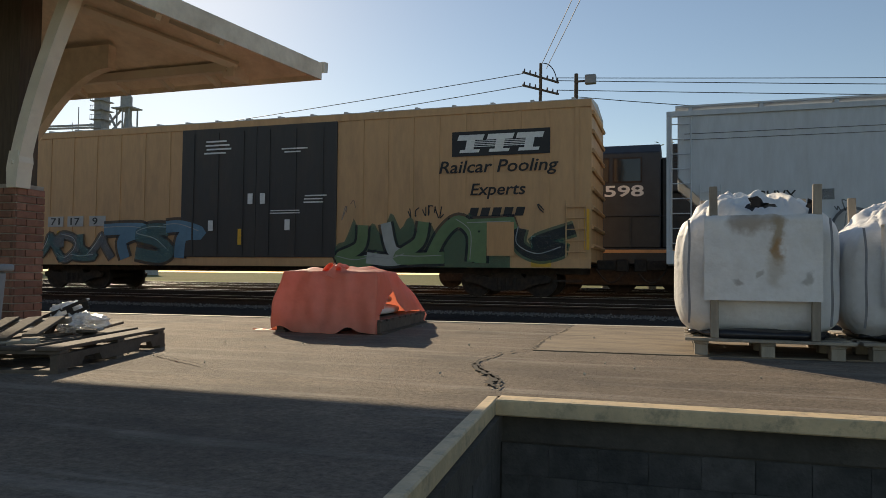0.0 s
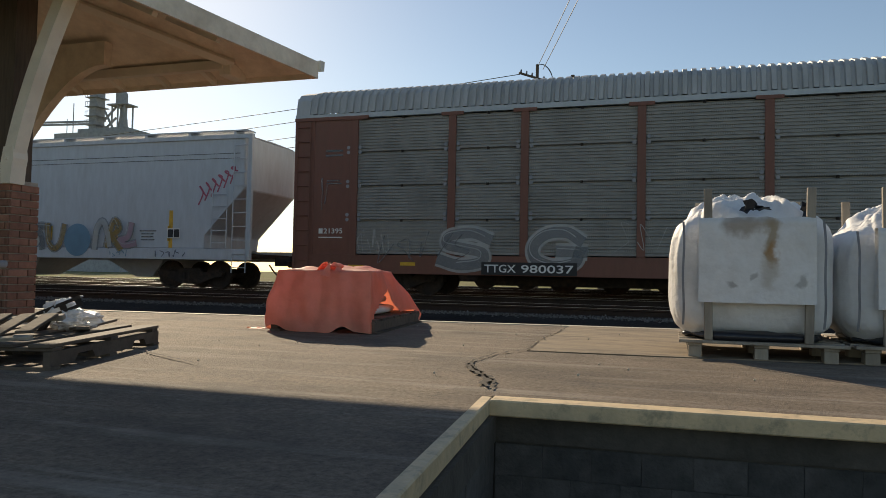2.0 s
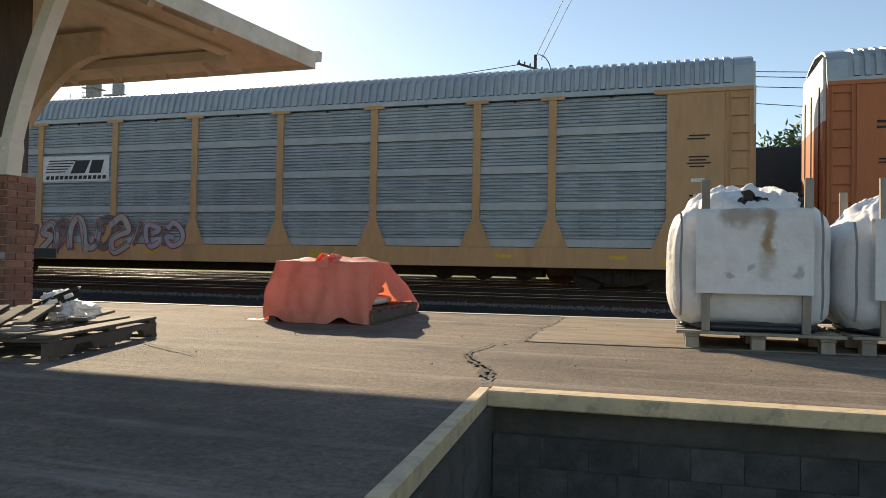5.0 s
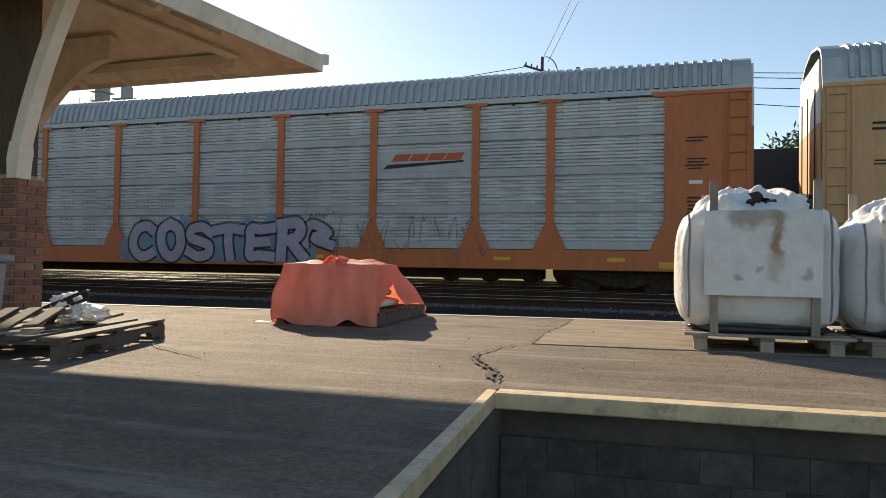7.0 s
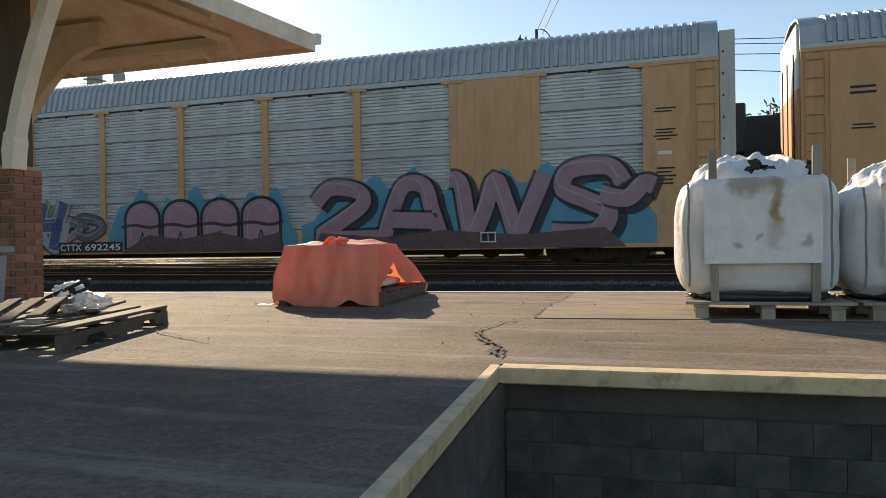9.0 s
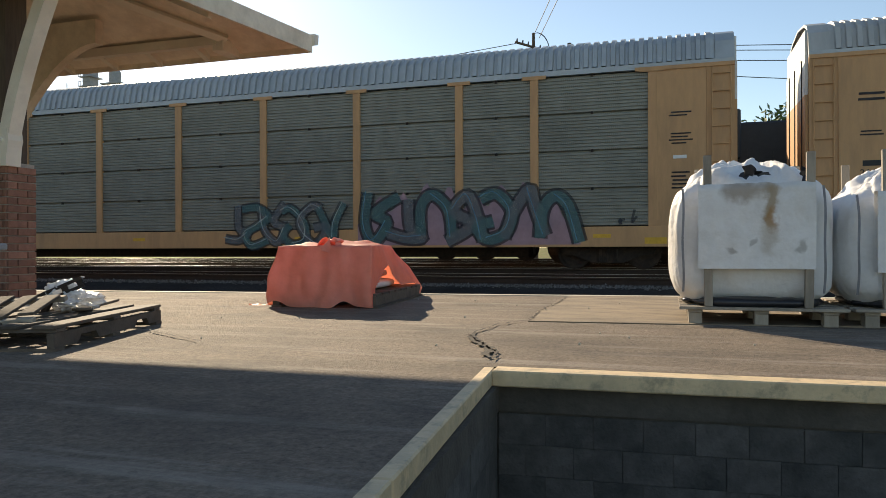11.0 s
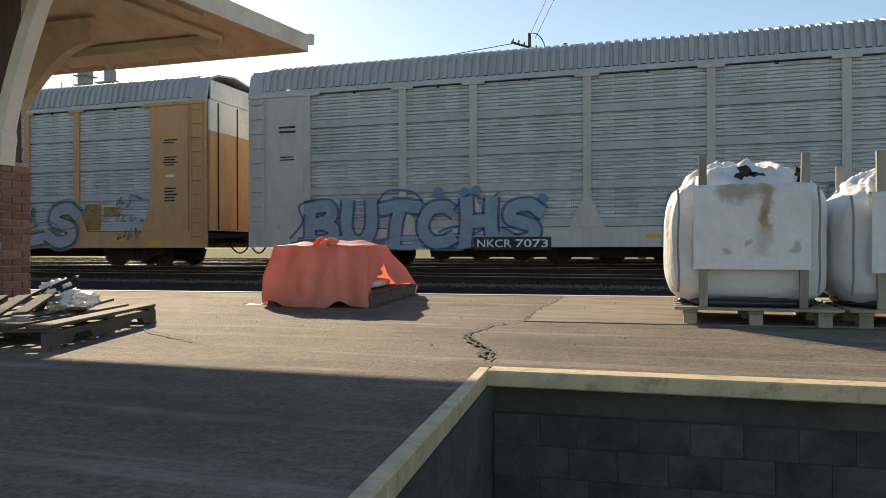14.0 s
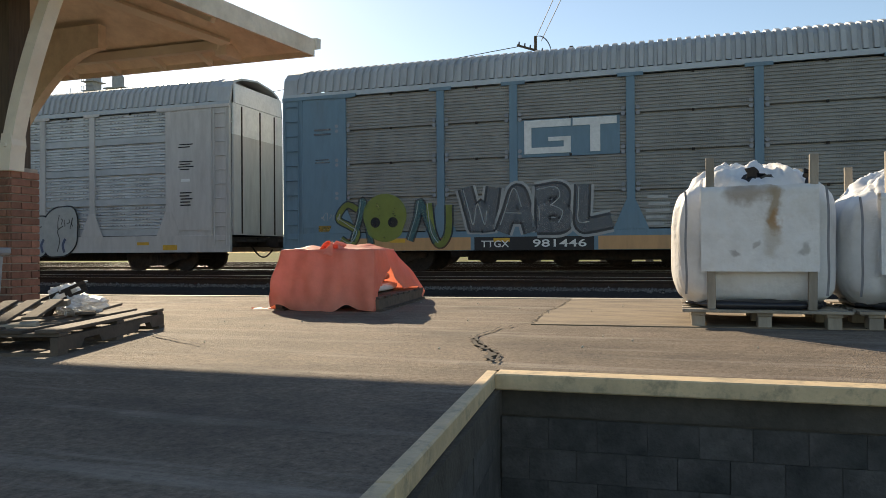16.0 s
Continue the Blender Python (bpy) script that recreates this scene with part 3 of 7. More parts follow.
def build_bag():
    pal = thing("pallet", "weathered timber pallet with upright corner stakes", "pallet", pose(0.05, 5.48, 0.0), "bag pallets")
    for y in (0.0, 0.18, 0.36, 0.54, 0.72, 0.9, 1.02):
        part("deck_board", boxes((0, 1.1, y, y + 0.1, 0.108, 0.13)), WOOD, pal, bevel=0.003)
    for x in (0.06, 0.5, 0.94):
        part("runner", boxes((x, x + 0.1, 0.03, 1.1, 0.085, 0.107)), WOOD, pal, bevel=0.003)
        for y in (0.04, 0.5, 0.96):
            part("block", boxes((x + 0.005, x + 0.095, y, y + 0.12, 0, 0.084)), WOOD, pal, bevel=0.004)
    for x, y in ((0.2, 0.03), (0.85, 0.03), (0.17, 1.02), (0.9, 1.02)):
        bm = bmesh.new()
        m = pose(x, y, 0.131, 0, 0.8 if x > 0.5 else -0.4, 0)
        box(bm, -0.028, 0.028, -0.02, 0.02, 0, 1.08, m)
        part("stake", bm, WOOD, pal, "upright timber stake", bevel=0.004)

    bag = thing("bulk_bag", "bulging white woven bulk bag with brown stains on a pallet", "bulk bag", pose(0.05, 5.48, 0.131), "bulk bags")
    part("body", bulge(-0.06, 1.06, 0.07, 1.1, 0.0, 0.93, 0.27, 120, 64, wrinkle=0.03), BAG, bag, smooth=True)
    # the gathered cloth on top
    bm = bmesh.new()
    rows = []
    for j in range(34):
        r = 1 - j / 33
        row = []
        for i in range(170):
            u = 2 * math.pi * i / 170
            k = Vector((math.cos(u) * 3, math.sin(u) * 3, j * 0.11))
            fold = 0.085 * noise.noise(k * 0.7) + 0.03 * abs(math.sin(u * 6 + 5 * noise.noise(k * 0.8))) + 0.02 * abs(noise.noise(k * 1.8)) + 0.016 * abs(math.sin(u * 23 + 9 * noise.noise(k * 0.9)))
            row.append((0.5 + 0.5 * r * abs(math.cos(u)) ** 0.7 * math.copysign(1, math.cos(u)), 0.58 + 0.48 * r * abs(math.sin(u)) ** 0.7 * math.copysign(1, math.sin(u)),
                        0.83 + 0.2 * (1 - r ** 2.6) + fold * (0.4 + 0.6 * min(1, j / 6)) * min(1.0, r * 2.5 + 0.1)))
        rows.append(row)
    sheet(bm, rows, close=True)
    part("top_cloth", bm, BAG, bag, "crumpled gathered white cloth", smooth=True)
    # front flap, sleeved over the two stakes
    bm = bmesh.new()
    rows = []
    for j in range(13):
        z = 0.27 + 0.60 * j / 12
        rows.append([(0.13 + 0.76 * i / 24, -0.012 - 0.02 * math.sin(math.pi * i / 24) + 0.012 * noise.noise(Vector((i * 0.45, j * 0.3, 5))) + 0.006 * noise.noise(Vector((i * 1.3, j * 0.5, 5))), z + (0.012 * noise.noise(Vector((i * 0.4, 0, 1))) if j == 12 else 0)) for i in range(25)])
    rows += [[(p[0], p[1] + 0.085, p[2]) for p in r] for r in rows[::-1]]
    sheet(bm, rows)
    part("front_flap", bm, BAG, bag, "flat white cloth flap sleeved over the stakes", smooth=True)
    for x in (0.02, 0.945):
        bm = bmesh.new()
        sheet(bm, [[(x + e + 0.004 * math.sin(j * 0.7), 0.085 - 0.06 * math.sin(math.pi * j / 14), 0.1 + 0.75 * j / 14) for e in (0, 0.016)] for j in range(15)])
        part("seam", bm, SEAM, bag, "grubby stitched seam")

    part("skirt", bulge(0.02, 0.98, 0.03, 1.0, 0.001, 0.06, 0.3, 90, 10, 0.05, 4), BLACK_PLASTIC, bag, "crumpled black plastic under the bag", smooth=True)
    return pal, bag


def stained_cloth():
    """The cloth's brown stain: soft blots with edges of their own, in the flap's own space."""
    m = BAG.copy()
    m.name = "stained white cloth"
    n, l = m.node_tree.nodes, m.node_tree.links
    b = n["Principled BSDF"]
    was = b.inputs["Base Color"].links[0].from_socket
    co = n.new("ShaderNodeTexCoord")
    wob = n.new("ShaderNodeTexNoise")
    wob.inputs["Scale"].default_value, wob.inputs["Detail"].default_value = 9, 5
    l.new(co.outputs["Object"], wob.inputs["Vector"])
    add = n.new("ShaderNodeVectorMath")
    add.operation = "MULTIPLY_ADD"
    add.inputs[1].default_value = (0.16, 0.0, 0.16)
    l.new(wob.outputs["Color"], add.inputs[0])
    l.new(co.outputs["Object"], add.inputs[2])
    for centre, size, colour, amount in (((0.40, 0.82), (0.13, 0.085), (0.30, 0.23, 0.17, 1), 0.75), ((0.55, 0.83), (0.10, 0.07), (0.30, 0.23, 0.17, 1), 0.6), ((0.60, 0.74), (0.06, 0.17), (0.33, 0.24, 0.14, 1), 0.85), ((0.62, 0.62), (0.05, 0.10), (0.36, 0.20, 0.08, 1), 0.9), ((0.60, 0.50), (0.07, 0.14), (0.40, 0.33, 0.24, 1), 0.5), ((0.80, 0.42), (0.03, 0.06), (0.3, 0.28, 0.25, 1), 0.6), ((0.36, 0.40), (0.05, 0.025), (0.25, 0.22, 0.2, 1), 0.6), ((0.5, 0.46), (0.03, 0.03), (0.25, 0.22, 0.2, 1), 0.5)):
        mp = n.new("ShaderNodeMapping")
        mp.vector_type = "TEXTURE"
        mp.inputs["Location"].default_value = (centre[0] + 0.08, 0, centre[1] + 0.08)
        mp.inputs["Scale"].default_value = (size[0], 1000, size[1])
        l.new(add.outputs[0], mp.inputs[0])
        ln = n.new("ShaderNodeVectorMath")
        ln.operation = "LENGTH"
        l.new(mp.outputs[0], ln.inputs[0])
        mr = n.new("ShaderNodeMapRange")
        mr.interpolation_type = "SMOOTHSTEP"
        mr.inputs[1].default_value, mr.inputs[2].default_value, mr.inputs[3].default_value, mr.inputs[4].default_value = 0.4, 1.15, amount, 0
        l.new(ln.outputs["Value"], mr.inputs[0])
        mix = n.new("ShaderNodeMix")
        mix.data_type = "RGBA"
        l.new(mr.outputs[0], mix.inputs["Factor"])
        l.new(was, mix.inputs["A"])
        mix.inputs["B"].default_value = colour
        was = mix.outputs["Result"]
    l.new(was, b.inputs["Base Color"])
    return m


pallet, bulk_bag = build_bag()
copy_thing(pallet, pose(1.19, 5.52, 0.0, 0, 0, 1.0))
second = copy_thing(bulk_bag, pose(1.19, 5.52, 0.131, 0, 0, 1.0) @ Matrix.Diagonal((1, 1, 0.92, 1)))
tagged(second, "white woven bulk bag with a slumped top on a pallet")
for ob in bulk_bag.children:
    if ob.name.startswith("front_flap"):
        ob.data = ob.data.copy()
        ob.data.materials[0] = stained_cloth()
rng = random.Random(5)
for cx, cy, cz, w, h in ((0.47, 0.13, 0.955, 0.05, 0.04), (0.55, 0.14, 0.945, 0.06, 0.022), (0.86, 0.2, 0.94, 0.04, 0.05)):
    bm = bmesh.new()
    ring = []
    for i in range(14):
        a = 2 * math.pi * i / 14
        g = 1 + 0.5 * rng.uniform(-1, 1)
        ring.append(bm.verts.new((cx + w * g * math.cos(a), cy - 0.045 + 0.02 * math.cos(a * 2), cz + h * g * math.sin(a))))
    bm.faces.new(ring)
    part("liner", bm, BLACK_PLASTIC, bulk_bag, "torn black plastic liner")


def build_orange():
    at = pose(-2.63, 6.16, 0, 0, 0, 6.5)
    pal = thing("pallet", "low timber pallet under an orange sheet", "pallet", at)
    for i in range(8):
        part("deck_board", boxes((-1.0, 0.03, 0.02 + i * 0.235, 0.02 + i * 0.235 + 0.17, 0.112, 0.132)), SHADED_WOOD, pal, bevel=0.003)
    for x in (-0.99, -0.52, -0.04):
        part("runner", boxes((x, x + 0.07, 0.0, 1.86, 0.02, 0.111)), SHADED_WOOD, pal, bevel=0.004)
        part("bottom_board", boxes((x - 0.01, x + 0.09, 0.0, 1.86, 0, 0.0195)), SHADED_WOOD, pal)
    load = thing("covered_load", "stacked goods under a knotted orange plastic sheet", "tarpaulin", pose(-2.63, 6.16, 0.133, 0, 0, 6.5))
    # stacked sacks inside, seen at the torn corner
    for k, (x0, x1, y0, y1, z0, z1) in enumerate(((-0.9, -0.12, 0.3, 1.5, 0, 0.1), (-0.9, -0.2, 0.3, 1.45, 0.105, 0.2), (-0.85, -0.3, 0.35, 1.4, 0.205, 0.34))):
        part("sack", bulge(x0, x1, y0, y1, z0, z1, 0.35, 32, 16, 0.012, k), BAG, load, "pale wrapped sack", smooth=True)
    # the sheet: draped sides with folds, pulled in towards the top
    def side(k, f):
        """Point round the load at way k (0..4 sides) and height f (0 bottom .. 1 top)."""
        c = [(-1.02, -0.05), (0.0, -0.05), (0.05, 1.9), (-1.08, 1.9)]
        t = [(-0.95, 0.03), (0.0, -0.02), (-0.20, 1.45), (-0.95, 1.6)]
        i = int(k) % 4
        g = k - int(k)
        p = Vector(c[i]).lerp(Vector(c[(i + 1) % 4]), g)
        q = Vector(t[i]).lerp(Vector(t[(i + 1) % 4]), g)
        w = f ** (1.1 if 1.0 < k < 3.0 else 2.6)
        return p.lerp(q, w)
    bm = bmesh.new()
    rows = []
    nk, nf = 200, 26
    for j in range(nf + 1):
        f = j / nf
        row = []
        for i in range(nk):
            k = 4 * i / nk
            p = side(k, f)
            fold = 0.012 * math.sin(k * 15 + 4 * noise.noise(Vector((k * 2, f, 0)))) * (1 - 0.6 * f) + 0.045 * noise.noise(Vector((k * 4.2, f * 1.8, 7))) + 0.02 * noise.noise(Vector((k * 11, f * 3, 2)))
            n = Vector((p.x + 0.55, p.y - 0.9)).normalized()
            low = -0.125 + (0.06 if k < 1 or k > 3 else 0.13) * max(0, math.sin(k * 9.5 + 0.9)) ** 3 + 0.02 * noise.noise(Vector((k * 4, 0, 2)))
            top = 0.445 + 0.02 * noise.noise(Vector((k * 2, 3, 1)))
            row.append((p.x + n.x * fold, p.y + n.y * fold, low + (top - low) * f))
        rows.append(row)
    for j in range(1, 9):
        f = j / 8
        row = []
        for i in range(nk):
            p = side(4 * i / nk, 1.0)
            c = Vector((-0.55, 0.8))
            q = p.lerp(c, f)
            row.append((q.x, q.y, 0.45 + 0.035 * math.sin(f * math.pi * 0.5) + 0.06 * noise.noise(Vector((q.x * 5, q.y * 4, 4))) * 1.0 * math.sin(min(1, f * 2) * math.pi / 2)))
        rows.append(row)
    vs = sheet(bm, rows, close=True)
    # the sheet is torn open low down at one corner
    kill = []
    for f in bm.faces:
        c = f.calc_center_median()
        if c.x > -0.08 and 0.12 < c.y < 1.75 and c.z < 0.02 + 0.26 * max(0.0, 1 - abs(c.y - 0.6) / 0.55):
            kill.append(f)
    bmesh.ops.delete(bm, geom=kill, context="FACES")
    part("sheet", bm, ORANGE_CLOTH, load, "translucent orange plastic sheet hanging in folds", smooth=True)
    bm = bulge(-0.54, -0.34, 0.02, 0.2, 0.43, 0.55, 0.8, 48, 28, 0.11, 3)
    part("knot", bm, ORANGE_CLOTH, load, "twisted orange knot", smooth=True)
    rng = random.Random(8)
    for k in range(7):
        bm = bmesh.new()
        a = rng.uniform(2.0, 5.6)
        rows = [[(-0.45 + (0.04 + 0.024 * j) * math.cos(a) + 0.02 * math.sin(j), 0.12 + (0.05 + 0.02 * j) * math.sin(a) - 0.01, 0.5 - 0.004 * j * j + 0.015 * math.sin(j * 2 + k)),
                 (-0.45 + (0.04 + 0.024 * j) * math.cos(a + 0.5), 0.12 + (0.05 + 0.02 * j) * math.sin(a + 0.5) - 0.01, 0.53 - 0.006 * j * j)] for j in range(6)]
        sheet(bm, rows)
        part("ruffle", bm, ORANGE_CLOTH, load, "crumpled end of the sheet")
    bm = bmesh.new()
    sheet(bm, [[(-1.0 - 0.05 * i, 0.06 + 0.01 * math.sin(i), -0.115 + 0.012 * abs(math.sin(i * 1.7))), (-1.0 - 0.05 * i, 0.03 + 0.012 * math.cos(i), -0.118)] for i in range(6)])
    part("tail", bm, ORANGE_CLOTH, load, "loose orange strip on the asphalt")


def build_left_heap():
    pal = thing("pallet", "weathered pallet lying on the asphalt, wood darkened for shade", "pallet", pose(-3.65, 4.53, 0, 0, 0, -72.2))
    for y in (-0.13, -0.33, -0.53, -0.73, -0.93, -1.1):
        part("deck_board", boxes((0.0 if y > -0.4 else 0.06 - 0.1 * y, 1.5, y, y + 0.125, 0.122, 0.142)), SHADED_WOOD, pal, bevel=0.003)
    for x in (0.02, 0.68, 1.38):
        part("cross_board", boxes((x, x + 0.1, -1.09, -0.004, 0.101, 0.1215)), SHADED_WOOD, pal, bevel=0.003)
    for y in (-0.045, -0.55, -1.09):
        bm = bmesh.new()
        prism(bm, [(0, 0.02), (0.22, 0.02), (0.26, 0.065), (0.42, 0.065), (0.46, 0.02), (0.98, 0.02), (1.02, 0.065), (1.2, 0.065), (1.24, 0.02), (1.5, 0.02), (1.5, 0.1005), (0, 0.1005)], "y", y, y + 0.04)
        part("stringer", bm, SHADED_WOOD, pal)
    for x in (0.0, 0.7, 1.4):
        part("bottom_board", boxes((x, x + 0.1, -1.09, 0, 0, 0.0195)), SHADED_WOOD, pal)
    rail = thing("scrap_frame", "slotted grey steel rail with a bent leg, lying on a pallet", "scrap", pose(-4.06, 3.78, 0.18, 0, -23, 18))
    part("upper_bar", boxes((0, 0.36, -0.006, 0.006, 0.04, 0.062)), TRUCK, rail, bevel=0.002)
    part("lower_bar", boxes((0, 0.36, -0.006, 0.006, -0.012, 0.01)), TRUCK, rail, bevel=0.002)
    part("flange", boxes((0, 0.36, 0.0065, 0.05, 0.05, 0.062)), GREY_BIN, rail, bevel=0.002)
    for x in (0.0, 0.1, 0.21, 0.32):
        part("web", boxes((x, x + 0.04, -0.006, 0.006, 0.0105, 0.0395)), TRUCK, rail)
    bm = bmesh.new()
    box(bm, -0.015, 0.015, -0.02, 0.02, -0.2, 0.02, pose(0.13, -0.02, -0.01, 12, 60, 0))
    part("leg", bm, TRUCK, rail)
    broken = thing("broken_pallet", "broken pallet pieces heaped beside a bin", "pallet", pose(-3.86, 3.34, 0.16, 4, 12, -66))
    for i in range(4):
        part("slat", boxes((-0.3 + 0.03 * i, 0.33 - 0.05 * i, -0.26 + i * 0.15, -0.17 + i * 0.15, 0.035, 0.053)), SHADED_WOOD, broken, bevel=0.003)
    for x in (-0.26, 0.2):
        part("runner", boxes((x, x + 0.05, -0.28, 0.3, 0, 0.0345)), WOOD, broken, bevel=0.003)
    for x, y, z, rz, ry, l in ((-3.98, 4.25, 0.146, -62, 0, 0.9), (-3.82, 3.98, 0.147, -48, -3, 0.7)):
        ob = part("loose_board", boxes((-l / 2, l / 2, -0.04, 0.04, 0, 0.02)), SHADED_WOOD, at=pose(x, y, z, 0, ry, rz), bevel=0.003)
        tagged(ob, "loose grey board lying on the pallet", "board", "loose boards")
    # film: a crumpled heap, higher at one end
    for (cx, cy, sx, sy, h, seed) in ((-3.86, 3.95, 0.20, 0.13, 0.14, 0), (-3.97, 3.93, 0.13, 0.11, 0.2, 5)):
        bm = bmesh.new()
        rows = []
        for j in range(40):
            v = math.pi * j / 39
            row = []
            for u in np.linspace(0, 2 * math.pi, 72, endpoint=False):
                d = Vector((math.sin(v) * math.cos(u), math.sin(v) * math.sin(u), -math.cos(v)))
                g = 1 + 0.45 * noise.noise(d * 1.6 + Vector((seed, 0, 0))) + 0.35 * abs(noise.noise(d * 4 + Vector((0, seed, 0)))) - 0.12 + 0.12 * abs(noise.noise(d * 9))
                row.append(Vector((d.x * sx * g, d.y * sy * g, h * 0.5 * (1 + d.z * g))))
            rows.append(row)
        sheet(bm, rows, close=True)
        ob = part("plastic_wrap", bm, FILM, at=pose(cx, cy, 0.145, 0, 0, -40), smooth=True)
        tagged(ob, "crumpled clear plastic film heaped on the pallet", "plastic film")
    bin_ = thing("grey_bin", "weathered grey plastic bin beside the pier", "bin", pose(-4.47, 3.40, 0, 0, 0, 8))
    bm = bmesh.new()
    prism(bm, [(-0.22, 0), (0.22, 0), (0.27, 0.55), (-0.27, 0.55)], "y", -0.25, 0.25)
    part("body", bm, GREY_BIN, bin_, bevel=0.015)
    part("lid", boxes((-0.3, 0.3, -0.28, 0.28, 0.551, 0.60)), GREY_BIN, bin_, "grey lid", bevel=0.012)


build_orange()
build_left_heap()
rng = random.Random(12)
for k in range(26):
    x, y = rng.uniform(-3.6, 2.5), rng.uniform(3.7, 8.0)
    if -0.1 < x < 2.4 and y > 5.2:
        continue
    r = rng.uniform(0.004, 0.009)
    bm = bmesh.new()
    bmesh.ops.create_icosphere(bm, subdivisions=1, radius=r)
    ob = part("pebble", bm, EDGE_STONE, at=pose(x, y, 0.012 + r * 0.5, 0, 0, k * 40))
    tagged(ob, "small loose stone on the asphalt", "stone", "loose stones")


# ---- beyond the tracks ----
def build_locomotive(x, number, seed, y=23.05):
    t = thing("locomotive", "black diesel locomotive with white cab number and dull nose stripes", "locomotive", pose(x, y, 0), "parked locomotives")
    part("frame", boxes((0.0, 21.5, 0.15, 2.95, 0.95, 1.45)), LOCO_BLACK, t, bevel=0.02)
    part("sill_stripe", boxes((0.1, 21.4, 0.138, 0.149, 1.30, 1.40)), TAN_CAR, t, "dull yellow sill stripe")
    part("fuel_tank", boxes((6.6, 14.6, 0.3, 2.8, 0.2, 0.949)), LOCO_BLACK, t, bevel=0.05)
    bm = bmesh.new()
    prism(bm, [(0.55, 1.451), (0.55, 3.1), (0.75, 3.6), (2.1, 3.95), (2.1, 1.451)], "y", 0.75, 2.35)
    part("nose", bm, LOCO_BLACK, t, bevel=0.04)
    for i in range(6):
        z = 1.75 + i * 0.28
        bm = bmesh.new()
        prism(bm, [(0.5, z), (1.7 - 0.14 * i, z), (1.6 - 0.14 * i, z + 0.12), (0.5, z + 0.12)], "y", 0.735, 0.749)
        part("stripe", bm, GREY_BIN, t, "dull grey nose stripe")
    bm = bmesh.new()
    prism(bm, [(0.2, 1.451), (2.8, 1.451), (2.8, 4.45), (2.4, 4.75), (0.6, 4.75), (0.2, 4.45)], "x", 2.101, 4.9)
    cab = part("cab", bm, LOCO_BLACK, t, bevel=0.03)
    for a, b in ((2.6, 3.3), (3.5, 4.3)):
        part("window", boxes((a, b, 0.185, 0.199, 3.55, 4.25)), GLASS, cab, "dark cab window")
        part("window_frame", boxes((a - 0.05, b + 0.05, 0.19, 0.1985, 3.5, 4.3)), TRUCK, cab)
    if number:
        letters("cab_number", number, 2.78, 3.06, 0.36, 1.62, 0.196, WHITE_PAINT, t, "white cab number", offset=0.02)
    part("hood", boxes((4.901, 20.6, 0.75, 2.25, 1.451, 4.35)), LOCO_BLACK, t, bevel=0.06)
    part("radiator", boxes((15.0, 19.6, 0.3, 2.7, 3.75, 4.7)), LOCO_BLACK, t, bevel=0.08)
    part("blower", boxes((5.1, 7.4, 0.45, 2.5, 3.2, 4.72)), LOCO_BLACK, t, bevel=0.05)
    for i in range(7):
        part("louvre", boxes((5.3, 6.9, 0.435, 0.449, 3.95 + i * 0.1, 4.0 + i * 0.1)), TRUCK, t)
    for i in range(10):
        part("door_panel", boxes((7.6 + i * 0.72, 8.25 + i * 0.72, 0.735, 0.749, 1.7, 3.6)), LOCO_BLACK, t)
    for i in range(12):
        bm = bmesh.new()
        rod(bm, (0.3 + i * 1.85, 0.17, 1.45), (0.3 + i * 1.85, 0.17, 2.45), 0.02, 6)
        part("stanchion", bm, WHITE_PAINT if i in (0, 11) else LOCO_BLACK, t)
    bm = bmesh.new()
    rod(bm, (0.3, 0.17, 2.45), (20.65, 0.17, 2.45), 0.02, 6)
    part("handrail", bm, LOCO_BLACK, t)
    for x0 in (1.6, 15.4):
        bm = boxes((x0, x0 + 4.2, 0.5, 0.75, 0.3, 0.85))
        part("truck_frame", bm, TRUCK, t)
        for i in range(3):
            bm = bmesh.new()
            rod(bm, (x0 + 0.4 + i * 1.7, 0.76, 0.53), (x0 + 0.4 + i * 1.7, 0.9, 0.53), 0.52, 24)
            part("wheel", bm, TRUCK, t)
    return t


build_locomotive(-5.4, "9598", 1)
build_locomotive(18.1, "", 4)
build_locomotive(-11.0, "991", 2, 28.05)


def build_pole(x, y, h, arms):
    t = thing("utility_pole", "dark timber utility pole with cross-arms and insulators", "utility pole", pose(x, y, -0.34))
    bm = bmesh.new()
    rod(bm, (0, 0, 0), (0.08, 0, h + 0.34), 0.14, 10, 0.085)
    part("shaft", bm, POLE_WOOD, t)
    for z, tilt in arms:
        m = pose(0.08, 0, z + 0.3, 0, tilt, 38)
        bm = bmesh.new()
        box(bm, -1.15, 1.15, -0.05, 0.05, -0.05, 0.05, m)
        arm = part("cross_arm", bm, POLE_WOOD, t)
        for k in (-1.05, -0.7, -0.35, 0.4, 0.75, 1.05):
            bm = bmesh.new()
            rod(bm, m @ Vector((k, 0, 0.05)), m @ Vector((k, 0, 0.22)), 0.055, 8, 0.04)
            part("insulator", bm, CERAMIC, arm)
    bm = bmesh.new()
    pts = [Vector((0.08 + 0.45 * (1 - math.cos(math.pi * i / 16)), 0, h + 0.2 + 0.55 * math.sin(math.pi * i / 16) - 0.065 * i)) for i in range(17)]
    sheet(bm, [[p + Vector((0.02 * math.cos(a), 0.02 * math.sin(a), 0.02 * math.cos(a))) for a in (0, 1.57, 3.14, 4.71)] for p in pts], close=True)
    part("jumper_wire", bm, CABLE, t)
    return t


